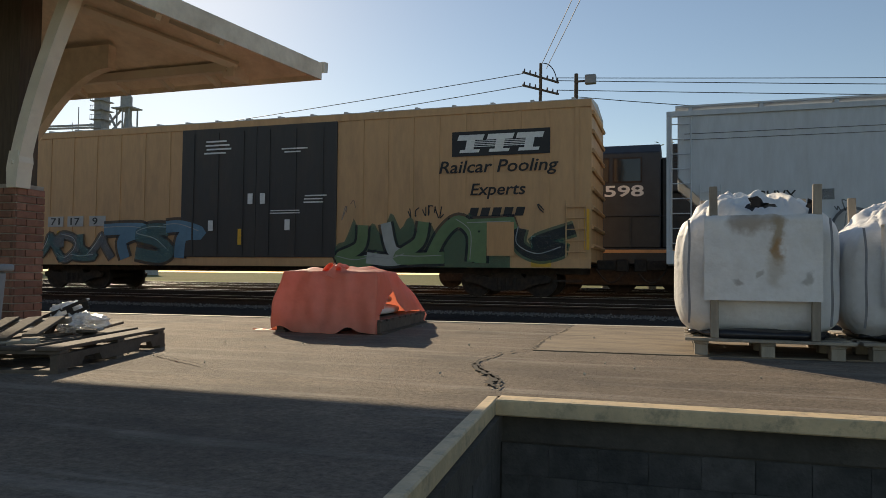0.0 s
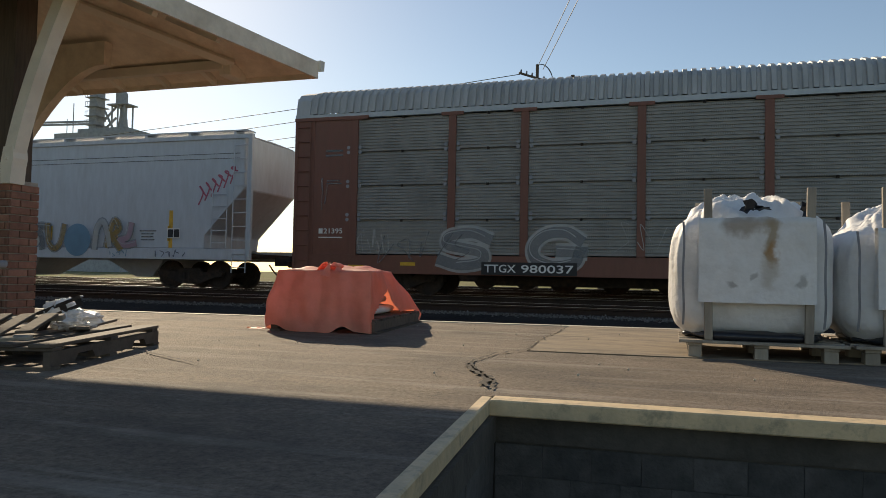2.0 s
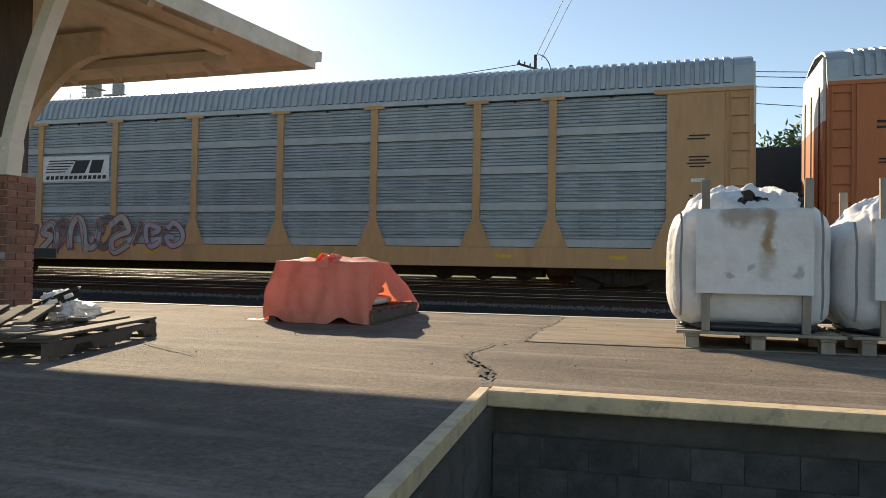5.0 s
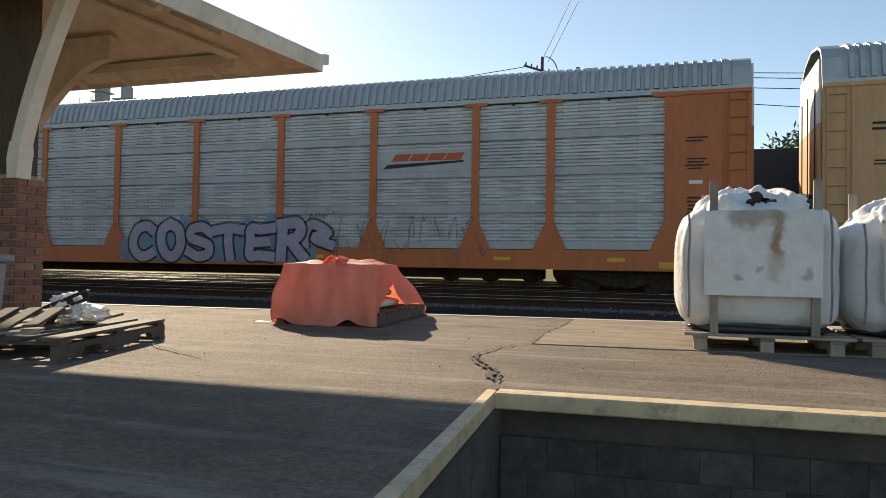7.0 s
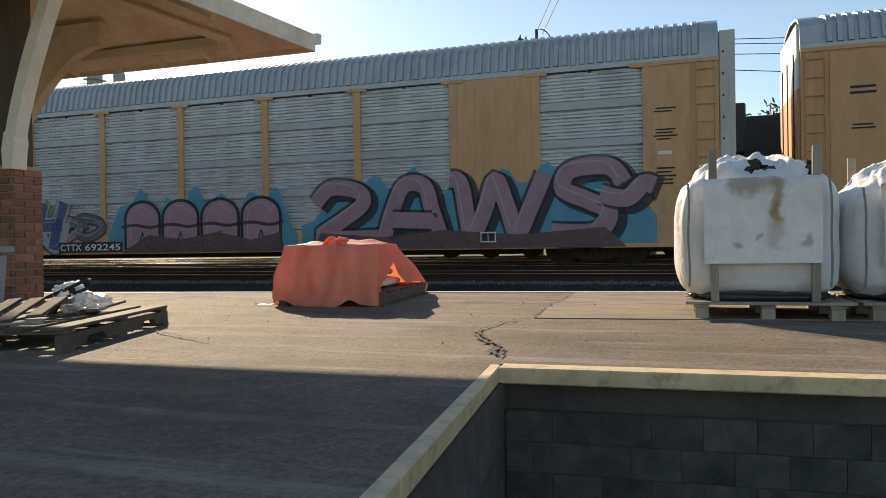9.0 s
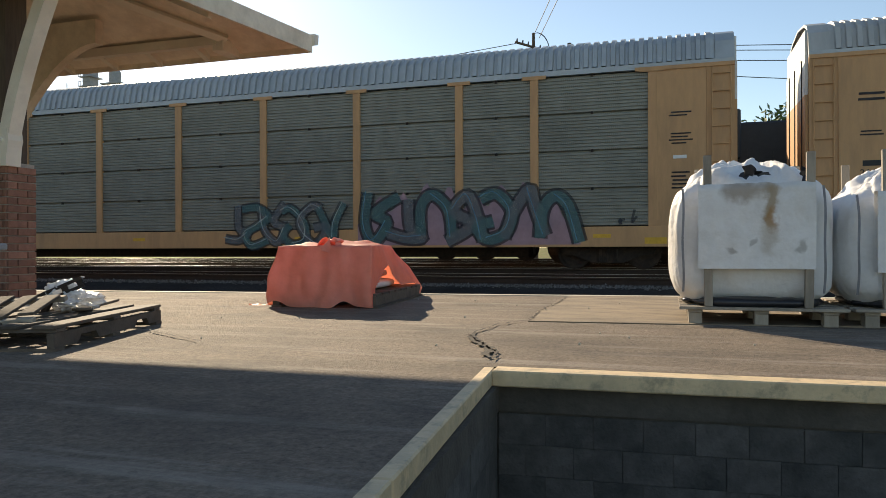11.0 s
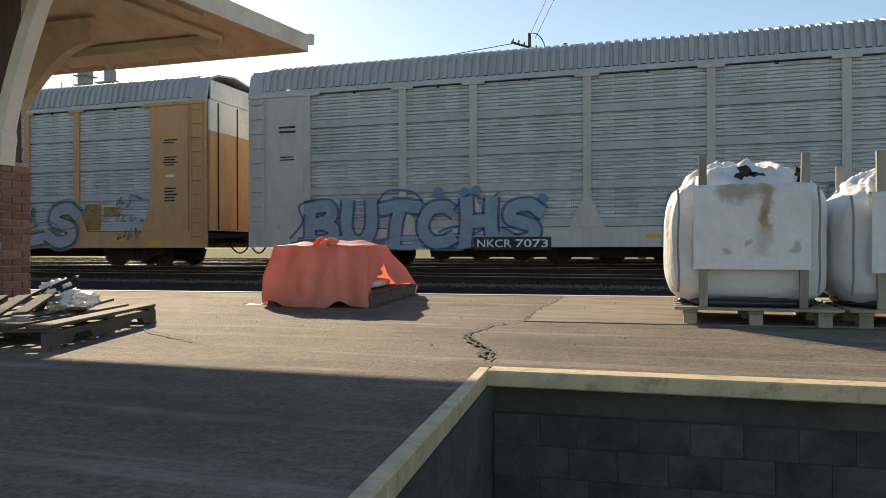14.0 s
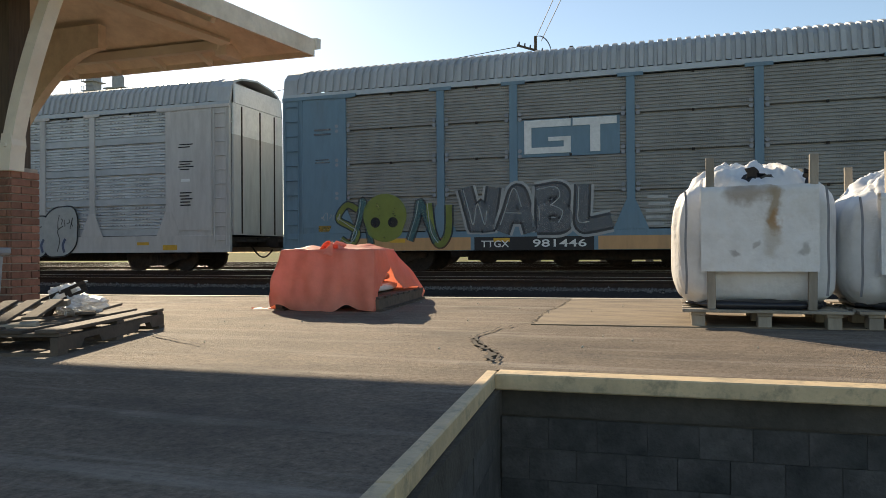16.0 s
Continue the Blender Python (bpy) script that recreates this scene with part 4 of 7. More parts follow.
def wire(a, b, sag, r=0.03, n=24):
    bm = bmesh.new()
    pts = [Vector(a).lerp(Vector(b), i / n) - Vector((0, 0, sag * 4 * (i / n) * (1 - i / n))) for i in range(n + 1)]
    d = (Vector(b) - Vector(a)).normalized()
    u = d.orthogonal().normalized()
    w = d.cross(u)
    sheet(bm, [[p + (u * math.cos(k * 1.2566) + w * math.sin(k * 1.2566)) * r for k in range(5)] for p in pts], close=True)
    tagged(part("overhead_wire", bm, CABLE), "thin black overhead wire", "wire", "overhead wires")


build_pole(-7.4, 40, 12.5, ((11.75, 9), (11.05, 7)))
bm = bmesh.new()
rod(bm, (-5.45, 40.5, -0.34), (-5.4, 40.5, 11.9), 0.15, 10, 0.11)
lamp_pole = thing("floodlight_pole", "timber pole with a boxy floodlight", "street lamp")
part("shaft", bm, POLE_WOOD, lamp_pole)
part("floodlight", boxes((-4.9, -4.3, 40.2, 40.6, 11.25, 11.75)), GREY_BIN, lamp_pole, "boxy grey floodlight", bevel=0.03)
part("arm", boxes((-5.5, -4.91, 40.4, 40.5, 11.4, 11.5)), POLE_WOOD, lamp_pole)
for z, far in ((11.78, 7.6), (11.62, 6.8), (11.08, 6.3)):
    wire((-6.5, 40.6, z), (60, 40.5, far), 0.25, 0.022)
for z, far in ((11.82, 9.6), (11.12, 8.4)):
    wire((-8.2, 39.35, z), (-70, 46, far), 0.4, 0.022)
for z, far in ((10.3, 7.6), (9.7, 6.8)):
    wire((-7.4, 40.0, z), (-70, 46, far), 0.4, 0.022)
wire((-5.4, 40.5, 10.6), (20, 42, 8.2), 0.3, 0.022)
wire((-7.3, 40, 12.4), (6.6, 8, 21.0), 0.4, 0.02)
wire((-7.0, 40, 12.2), (7.0, 8, 20.8), 0.4, 0.02)


def build_silo():
    t = thing("grain_elevator", "grey steel elevator with two towers and platforms, far off", "silo", pose(-135, 150, -0.34))
    part("house", boxes((-17, 5, -4, 8, 0, 35.3)), SILO, t)
    part("penthouse", boxes((-10.5, 4.5, -3, 6, 35.301, 36.4)), SILO, t)
    part("leg_tower", boxes((-8.0, -5.8, -2, 1.0, 36.401, 58)), SILO, t, "tall narrow elevator leg")
    for z in (37.5, 39.8, 42.2, 44.6, 47.0):
        part("landing", boxes((-8.9, -4.9, -2.6, 1.6, z, z + 0.2)), SILO, t)
        bm = bmesh.new()
        for x in (-8.8, -8.2, -5.6, -5.0):
            rod(bm, (x, -2.5, z + 0.2), (x, -2.5, z + 1.3), 0.07, 4)
        rod(bm, (-8.8, -2.5, z + 1.3), (-5.0, -2.5, z + 1.3), 0.07, 4)
        part("railing", bm, SILO, t)
    for x in (-1.2, 0.6, 2.6):
        for y in (-1.5, 1.5):
            bm = bmesh.new()
            rod(bm, (x, y, 36.4), (x, y, 42.6), 0.22, 6)
            part("leg", bm, SILO, t)
    part("head_floor", boxes((-2.4, 3.6, -2.2, 2.2, 42.4, 42.7)), SILO, t)
    bm = bmesh.new()
    rod(bm, (0.4, 0, 42.7), (0.4, 0, 45.6), 1.45, 14)
    rod(bm, (0.4, 0, 45.6), (0.4, 0, 46.6), 1.45, 14, 0.7)
    part("cyclone", bm, SILO, t, "round grey dust collector")
    bm = bmesh.new()
    rod(bm, (1.0, 0, 36.4), (1.0, 0, 42.4), 1.3, 10, 0.6)
    part("hopper_bin", bm, SILO, t)
    for a, b in (((-5.0, 0, 39), (-1.2, 0, 42.4)), ((-1.2, 0, 39.5), (-4.8, 0, 36.6)), ((-4.9, 0, 41.5), (-2.0, 0, 36.5))):
        bm = bmesh.new()
        rod(bm, a, b, 0.3, 6)
        part("spout", bm, SILO, t)
    for y, z in ((0.0, 38.2), (1.5, 39.2)):
        bm = bmesh.new()
        rod(bm, (-6, y, z), (-70, y - 10, z - 0.6), 0.3, 6)
        part("conveyor", bm, SILO, t)
    bm = bmesh.new()
    rod(bm, (-15, 0, 35), (-15, 0, 44), 0.12, 5)
    rod(bm, (-17, 0, 35), (-17, 0, 40), 0.1, 5)
    part("mast", bm, SILO, t)


build_silo()


def build_tree(x, y, h, seed):
    rng = random.Random(seed)
    t = thing("tree", "leafy green broadleaf tree behind the tracks", "tree", pose(x, y, -0.34), "trees behind the tracks")
    bm = bmesh.new()
    rod(bm, (0, 0, 0), (0.1, 0, h * 0.5), 0.28, 8, 0.16)
    tips = []
    for i in range(9):
        a, r = rng.uniform(0, 6.28), rng.uniform(0.8, 2.2)
        tip = (r * math.cos(a), r * math.sin(a), h * rng.uniform(0.6, 0.92))
        rod(bm, (0.05, 0, h * rng.uniform(0.3, 0.5)), tip, 0.1, 6, 0.03)
        tips.append(tip)
    part("trunk", bm, BARK, t)
    bm = bmesh.new()
    for k in range(1500):
        c = Vector(rng.choice(tips)) + Vector((rng.gauss(0, 0.75), rng.gauss(0, 0.75), rng.gauss(0, 0.6)))
        s = rng.uniform(0.09, 0.2)
        u = Vector((rng.gauss(0, 1), rng.gauss(0, 1), rng.gauss(0, 1))).normalized()
        w = u.orthogonal().normalized()
        v = [bm.verts.new(c + u * s * 1.6), bm.verts.new(c + w * s * 0.7), bm.verts.new(c - u * s * 1.6), bm.verts.new(c - w * s * 0.7)]
        bm.faces.new(v)
    part("crown", bm, LEAF, t, "loose crown of small green leaves")
    return t


for x, y, h, sd in ((-4.4, 48, 8.4, 1), (-1.6, 49, 9.2, 2), (1.6, 50, 9.6, 3), (6.5, 48, 9.8, 4), (12.5, 50, 11.0, 5), (16.5, 48, 12.0, 6), (-9.5, 52, 8.0, 7)):
    build_tree(x, y, h, sd)


# ---- the passing train ----
SIDE_Y = 17.785
BAYS = (0.0, 1.82, 4.6, 6.52, 9.37, 12.2, 15.0, 17.83, 20.67, 22.6, 25.4, 27.2)
CARS = []


def gone(t):
    """Metres that the train has gone by t seconds."""
    return 14.2 * t + 0.45 * t - 0.016 * t * t


SHARED = {}


def shared(key, make):
    if key not in SHARED:
        SHARED[key] = make()
    return SHARED[key]


def wheelset_mesh():
    bm = bmesh.new()
    rod(bm, (0, -0.85, 0), (0, 0.85, 0), 0.075, 10)
    for y in (-0.8, 0.68):
        rod(bm, (0, y, 0), (0, y + 0.13, 0), 0.42, 28)
        rod(bm, (0, y - 0.012, 0), (0, y, 0), 0.30, 20, 0.36)
        for k in range(6):
            a = k * math.pi / 3
            rod(bm, (0.2 * math.cos(a), y - 0.02, 0.2 * math.sin(a)), (0.2 * math.cos(a), y - 0.011, 0.2 * math.sin(a)), 0.04, 6)
    return mesh_of("wheelset", bm, TRUCK)


def truck_mesh():
    bm = bmesh.new()
    for y in (-1.02, 0.94):
        prism(bm, [(-1.15, 0.5), (-0.95, 0.58), (-0.45, 0.5), (-0.35, 0.62), (0.35, 0.62), (0.45, 0.5), (0.95, 0.58), (1.15, 0.5), (1.1, 0.38), (0.8, 0.34), (0.35, 0.16), (-0.35, 0.16), (-0.8, 0.34), (-1.1, 0.38)], "y", y, y + 0.1)
        for k in (-0.2, 0.0, 0.2):
            rod(bm, (k, y + 0.02, 0.2), (k, y + 0.02, 0.5), 0.06, 8)
    box(bm, -0.25, 0.25, -1.0, 1.0, 0.4, 0.6)
    return mesh_of("truck", bm, TRUCK)


WHEELS = []


def add_trucks(car, xs):
    for x in xs:
        tr = part("truck", shared("truck", truck_mesh), TRUCK, car, "grimy cast steel truck", at=pose(x, 1.485, 0))
        for k in (-0.85, 0.85):
            w = part("wheelset", shared("wheelset", wheelset_mesh), TRUCK, tr, at=pose(k, 0, 0.42))
            WHEELS.append((w, k))


def add_coupler(car, x, way):
    bm = bmesh.new()
    box(bm, min(x, x + way * 0.62), max(x, x + way * 0.62), 1.38, 1.6, 0.72, 0.98)
    box(bm, min(x + way * 0.5, x + way * 0.8), max(x + way * 0.5, x + way * 0.8), 1.3, 1.68, 0.68, 1.02)
    part("coupler", bm, TRUCK, car, bevel=0.02)
    bm = bmesh.new()
    last = Vector((x, 1.1, 0.75))
    for i in range(1, 9):
        p = Vector((x + way * 0.085 * i, 1.1 + 0.01 * i, 0.75 - 0.35 * math.sin(math.pi * i / 9)))
        rod(bm, last, p, 0.025, 6)
        last = p
    part("air_hose", bm, TRUCK, car)


def ladder(car, x0, x1, z0, z1, y, material, rungs=9, name="ladder"):
    bm = bmesh.new()
    for x in (x0, x1):
        rod(bm, (x, y, z0), (x, y, z1), 0.016, 6)
    for i in range(rungs):
        z = z0 + 0.15 + (z1 - z0 - 0.3) * i / (rungs - 1)
        rod(bm, (x0, y - 0.004, z), (x1, y - 0.004, z), 0.014, 6)
    part(name, bm, material, car)


def roof_mesh(length, sheet_mat, tall=1.0):
    bm = bmesh.new()
    prof = [(0.05, 4.90), (0.08, 5.06), (0.15, 5.36), (0.28, 5.51), (0.62, 5.63), (1.485, 5.74), (2.35, 5.63), (2.69, 5.51), (2.82, 5.36), (2.89, 5.06), (2.92, 4.90)]
    prof = [(y, 4.9 + (z - 4.9) * tall) for y, z in prof]
    rows = []
    pitch, n = 0.215, int((length - 0.9) / 0.215)
    rows.append([(0.42, y, z) for y, z in prof])
    for i in range(n):
        x = 0.45 + i * pitch
        for dx, up in ((0.0, 0), (0.075, 0), (0.095, 1), (0.195, 1)):
            row = []
            for y, z in prof:
                out = Vector((0, y - 1.485, (z - 4.6) * 1.2)).normalized() * 0.06 * up
                row.append((x + dx, y + out.y, z + out.z))
            rows.append(row)
    rows.append([(length - 0.42, y, z) for y, z in prof])
    sheet(bm, rows)
    return mesh_of("roof", bm, sheet_mat)


def screen_mesh(width, material, ribs):
    """One bay's side screen in four tiers: fine ribs over a flat riveted band, or close ribs alone."""
    plain = material in (SCREEN_DARK, SCREEN_OLIVE)
    band, ribs = (0.0, 11) if plain else (0.2, ribs)
    bm = bmesh.new()
    rows = []
    y = 0.05
    for k in range(4):
        z0, z1 = 1.06 + k * 0.92, 1.06 + (k + 1) * 0.92
        if band:
            rows += [(y - 0.02, z0 + 0.01), (y - 0.02, z0 + band), (y + 0.035, z0 + band + 0.005)]
        low, deep = z0 + band + 0.012, (0.022 if plain else 0.042)
        h = (z1 - 0.03 - low) / ribs
        for i in range(ribs):
            a = low + h * i
            rows += [(y - 0.012 + deep, a + h * 0.05), (y - 0.012, a + h * 0.2), (y - 0.012, a + h * 0.72), (y - 0.012 + deep, a + h * 0.9)]
        rows += [(y + 0.075, z1 - 0.025), (y + 0.075, z1 + 0.004)]
    sheet(bm, [[(0, yy, zz), (width, yy, zz)] for yy, zz in rows])
    me = mesh_of("screen", bm, material)
    me.materials.append(material if plain else SCREEN_BAND)
    for f in me.polygons:
        if band and abs(f.center.y - (y - 0.02)) < 0.001:
            f.material_index = 1
    return me


def clip_mesh():
    return mesh_of("clip", boxes((-0.03, 0.03, -0.015, 0.03, -0.03, 0.03)), TRUCK)


def autorack(left, label, frame_mat, screen_mat, cap_mat=None, end_mat=None, bays=BAYS, gusset=True, solid=(), ribs=8, sill=0.56, wide=0.0, roof_mat=ROOF_SHEET, tall=1.0):
    """A covered two-storey car carrier: sill, posts, ribbed screens, end panels, corrugated roof."""
    car = thing("autorack_car", label, "railcar", group="cars of the train")
    L = bays[-1]
    cap_mat = cap_mat or frame_mat
    end_mat = end_mat or WHITE_PAINT
    part("side_sill", boxes((0.0, L, -0.015, 0.12, sill, 1.05)), frame_mat, car, "painted steel side sill", bevel=0.006)
    part("deck", boxes((0.05, L - 0.05, 0.121, 2.85, 0.72, 1.0)), TRUCK, car)
    part("far_sill", boxes((0.0, L, 2.851, 2.98, sill, 1.05)), frame_mat, car)
    part("centre_sill", boxes((5.0, L - 5.0, 1.15, 1.82, 0.3, 0.719)), TRUCK, car, "deep grimy centre sill")
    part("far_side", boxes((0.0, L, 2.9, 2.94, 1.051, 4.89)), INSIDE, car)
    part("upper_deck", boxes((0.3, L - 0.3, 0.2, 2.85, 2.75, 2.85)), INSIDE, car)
    part("top_chord", boxes((0.0, L, 0.0, 0.11, 4.765, 4.895)), ROOF_SHEET, car, "galvanised top chord")
    part("roof", shared(("roof", L, roof_mat.name), lambda: roof_mesh(L, roof_mat, tall)), roof_mat, car, "corrugated galvanised roof sheets")
    for x in (0.0, L - 0.42):
        bm = bmesh.new()
        outer = [(0.03, 4.9), (0.1, 5.32), (0.28, 5.53), (0.62, 5.66), (1.485, 5.77), (2.35, 5.66), (2.69, 5.53), (2.87, 5.32), (2.94, 4.9)]
        outer = [(a, 4.9 + (b - 4.9) * tall) for a, b in outer]
        inner = [(a + (1.485 - a) * 0.05, b - 0.05) for a, b in outer[::-1]]
        prism(bm, outer + inner, "x", x, x + 0.42)
        part("end_cap", bm, roof_mat, car, "plain sheet roof end")
    for i, (a, b) in enumerate(zip(bays, bays[1:])):
        last = i == len(bays) - 2
        if i == 0 or last:
            pan = part("end_panel", boxes((a + 0.002, b - 0.002, 0.004, 0.10, 1.051, 4.764)), frame_mat, car, "painted steel end panel")
            inner_x = (a + 0.62, b - 0.1) if i == 0 else (a + 0.1, b - 0.62)
            part("door", boxes((*inner_x, -0.012, 0.0035, 1.2, 4.65)), frame_mat, pan)
            e = a if i == 0 else b - 0.58
            ladder(car, e + 0.09, e + 0.49, 0.75, 4.7, -0.035, frame_mat, 10)
            part("stile", boxes((e + (0.58 if i == 0 else -0.03), e + (0.62 if i == 0 else 0.0), -0.022, 0.0035, 1.06, 4.76)), frame_mat, pan)
        elif i in solid:
            pan = part("solid_panel", boxes((a + 0.05, b - 0.05, 0.01, 0.07, 1.06, 4.76)), frame_mat, car, "painted solid panel")
            for x in (a + 0.55, b - 0.55):
                part("rib", boxes((x - 0.03, x + 0.03, -0.006, 0.0095, 1.1, 4.7)), frame_mat, pan)
        else:
            w = round(b - a - 0.04, 3)
            part("screen", shared(("screen", w, screen_mat.name, ribs), lambda: screen_mesh(w, screen_mat, ribs)), screen_mat, car, at=pose(a + 0.02, 0, 0))
            for z in ((1.97, 2.9, 3.82, 4.72) if screen_mat in (SCREEN_DARK, SCREEN_OLIVE) else (4.72,)):
                part("clip", shared("clip", clip_mesh), TRUCK, car, at=pose((a + b) / 2, 0.03, z))
    for i, x in enumerate(bays[1:-1]):
        w = 0.1 + wide
        post = part("post", boxes((x - w, x + w, -0.012, 0.1, 1.051, 4.764)), frame_mat, car, bevel=0.004)
        part("cap", boxes((x - w - 0.2, x + w + 0.2, -0.025, 0.0, 4.70, 4.79)), cap_mat, post)
        if gusset:
            bm = bmesh.new()
            prism(bm, [(x - 0.42, 1.051), (x + 0.42, 1.051), (x + 0.11, 1.75), (x - 0.11, 1.75)], "y", -0.022, -0.0125)
            part("gusset", bm, frame_mat, post)
    part("cap", boxes((0.0, bays[1] + 0.4, -0.03, -0.001, 4.72, 4.81)), cap_mat, car)
    part("cap", boxes((bays[-2] - 0.4, L, -0.03, -0.001, 4.72, 4.81)), cap_mat, car)
    for x, s in ((0.0, -1), (L, 1)):
        e = part("end_door", boxes((min(x, x + s * 0.06), max(x, x + s * 0.06), 0.12, 2.85, 1.06, 3.95)), frame_mat, car, "tall painted end door")
        part("end_panel_top", boxes((min(x, x + s * 0.06), max(x, x + s * 0.06), 0.12, 2.85, 3.951, 4.85)), end_mat, car, "white upper end panel")
        for y in (0.5, 1.48, 2.3):
            part("seam", boxes((min(x + s * 0.061, x + s * 0.08), max(x + s * 0.061, x + s * 0.08), y, y + 0.05, 1.1, 4.8)), TRUCK, e)
        part("end_roof", boxes((min(x, x + s * 0.05), max(x, x + s * 0.05), 0.2, 2.77, 4.87, 5.42)), end_mat, car)
        part("platform", boxes((min(x, x + s * 0.35), max(x, x + s * 0.35), 0.3, 2.7, 0.85, 0.92)), TRUCK, car)
        add_coupler(car, x, s)
    for x in (3.2, 6.0, L / 2 - 3, L / 2 + 2.4, L - 6, L - 3.2):
        part("reflector", boxes((x, x + 0.42, -0.023, -0.0155, 0.78, 0.87)), YELLOW_PAINT, car, "yellow reflector strip")
    add_trucks(car, (2.9, L - 2.9))
    CARS.append((car, left))
    return car


def hopper(left):
    car = thing("hopper_car", "light grey covered hopper car with graffiti along the sill", "railcar", group="cars of the train")
    L = 18.1
    bm = bmesh.new()
    body = [(0.25, 4.45), (L - 0.25, 4.45), (L - 0.25, 2.9), (L - 1.55, 1.6), (L - 1.55, 1.18), (1.55, 1.18), (1.55, 1.6), (0.25, 2.9)]
    prism(bm, body, "y", 0.05, 2.92)
    part("body", bm, HOPPER_GREY, car, "light grey painted hopper side", bevel=0.03)
    part("top_rail", boxes((0.0, L, 0.0, 0.14, 4.35, 4.47)), HOPPER_GREY, car)
    bm = bmesh.new()
    prism(bm, [(0.1, 4.451), (0.5, 4.47), (1.485, 4.49), (2.47, 4.47), (2.87, 4.451)], "x", 0.25, L - 0.25)
    part("roof", bm, HOPPER_GREY, car)
    bm = bmesh.new()
    for i in range(12):
        box(bm, 0.5 + i * 1.54, 0.58 + i * 1.54, 0.08, 0.5, 4.452, 4.565)
    box(bm, 0.2, L - 0.2, 0.06, 0.5, 4.57, 4.61)
    part("running_board", bm, HOPPER_GREY, car, "grating walkway along the roof")
    part("side_sill", boxes((0.0, L, -0.01, 0.14, 0.86, 1.18)), HOPPER_GREY, car, "painted side sill", bevel=0.01)
    part("far_sill", boxes((0.0, L, 2.84, 2.98, 0.86, 1.18)), HOPPER_GREY, car)
    for e in (0.0, L - 2.6):
        part("end_floor", boxes((e, e + 2.6, 0.141, 2.83, 0.95, 1.05)), TRUCK, car)
    for k in range(3):
        cx = 4.3 + k * 4.75
        bm = bmesh.new()
        lo = [(cx - 0.3, 0.9, 0.32), (cx + 0.3, 0.9, 0.32), (cx + 0.3, 2.0, 0.32), (cx - 0.3, 2.0, 0.32)]
        hi = [(cx - 1.5, 0.2, 1.17), (cx + 1.5, 0.2, 1.17), (cx + 1.5, 2.77, 1.17), (cx - 1.5, 2.77, 1.17)]
        vs = sheet(bm, [lo, hi], close=True)
        bm.faces.new(vs[0])
        part("outlet", bm, HOPPER_GREY, car, "sloping hopper outlet")
    for x in (0.06, L - 0.06):
        for y in (0.06, 2.9):
            part("end_post", boxes((x - 0.06, x + 0.06, y - 0.05, y + 0.05, 1.181, 4.349)), HOPPER_GREY, car)
    ladder(car, 0.1, 0.55, 1.2, 4.3, -0.03, HOPPER_GREY, 9)
    ladder(car, L - 0.55, L - 0.1, 0.5, 4.3, -0.03, HOPPER_GREY, 10)
    ladder(car, L - 1.25, L - 0.75, 1.2, 2.9, -0.03, HOPPER_GREY, 5)
    ladder(car, 0.75, 1.2, 1.2, 2.7, -0.03, HOPPER_GREY, 5)
    for x in (3.4, 5.6, 8.2, 10.9, 13.4, 15.3):
        part("reflector", boxes((x, x + 0.1, 0.035, 0.048, 1.4, 1.85)), YELLOW_PAINT, car, "yellow reflector strip")
    for x in (1.62, L - 2.75):
        part("reflector", boxes((x, x + 0.12, 0.035, 0.048, 1.2, 2.3)), YELLOW_PAINT, car, "yellow reflector strip")
    add_coupler(car, 0, -1)
    add_coupler(car, L, 1)
    add_trucks(car, (2.3, L - 2.3))
    CARS.append((car, left))
    return car


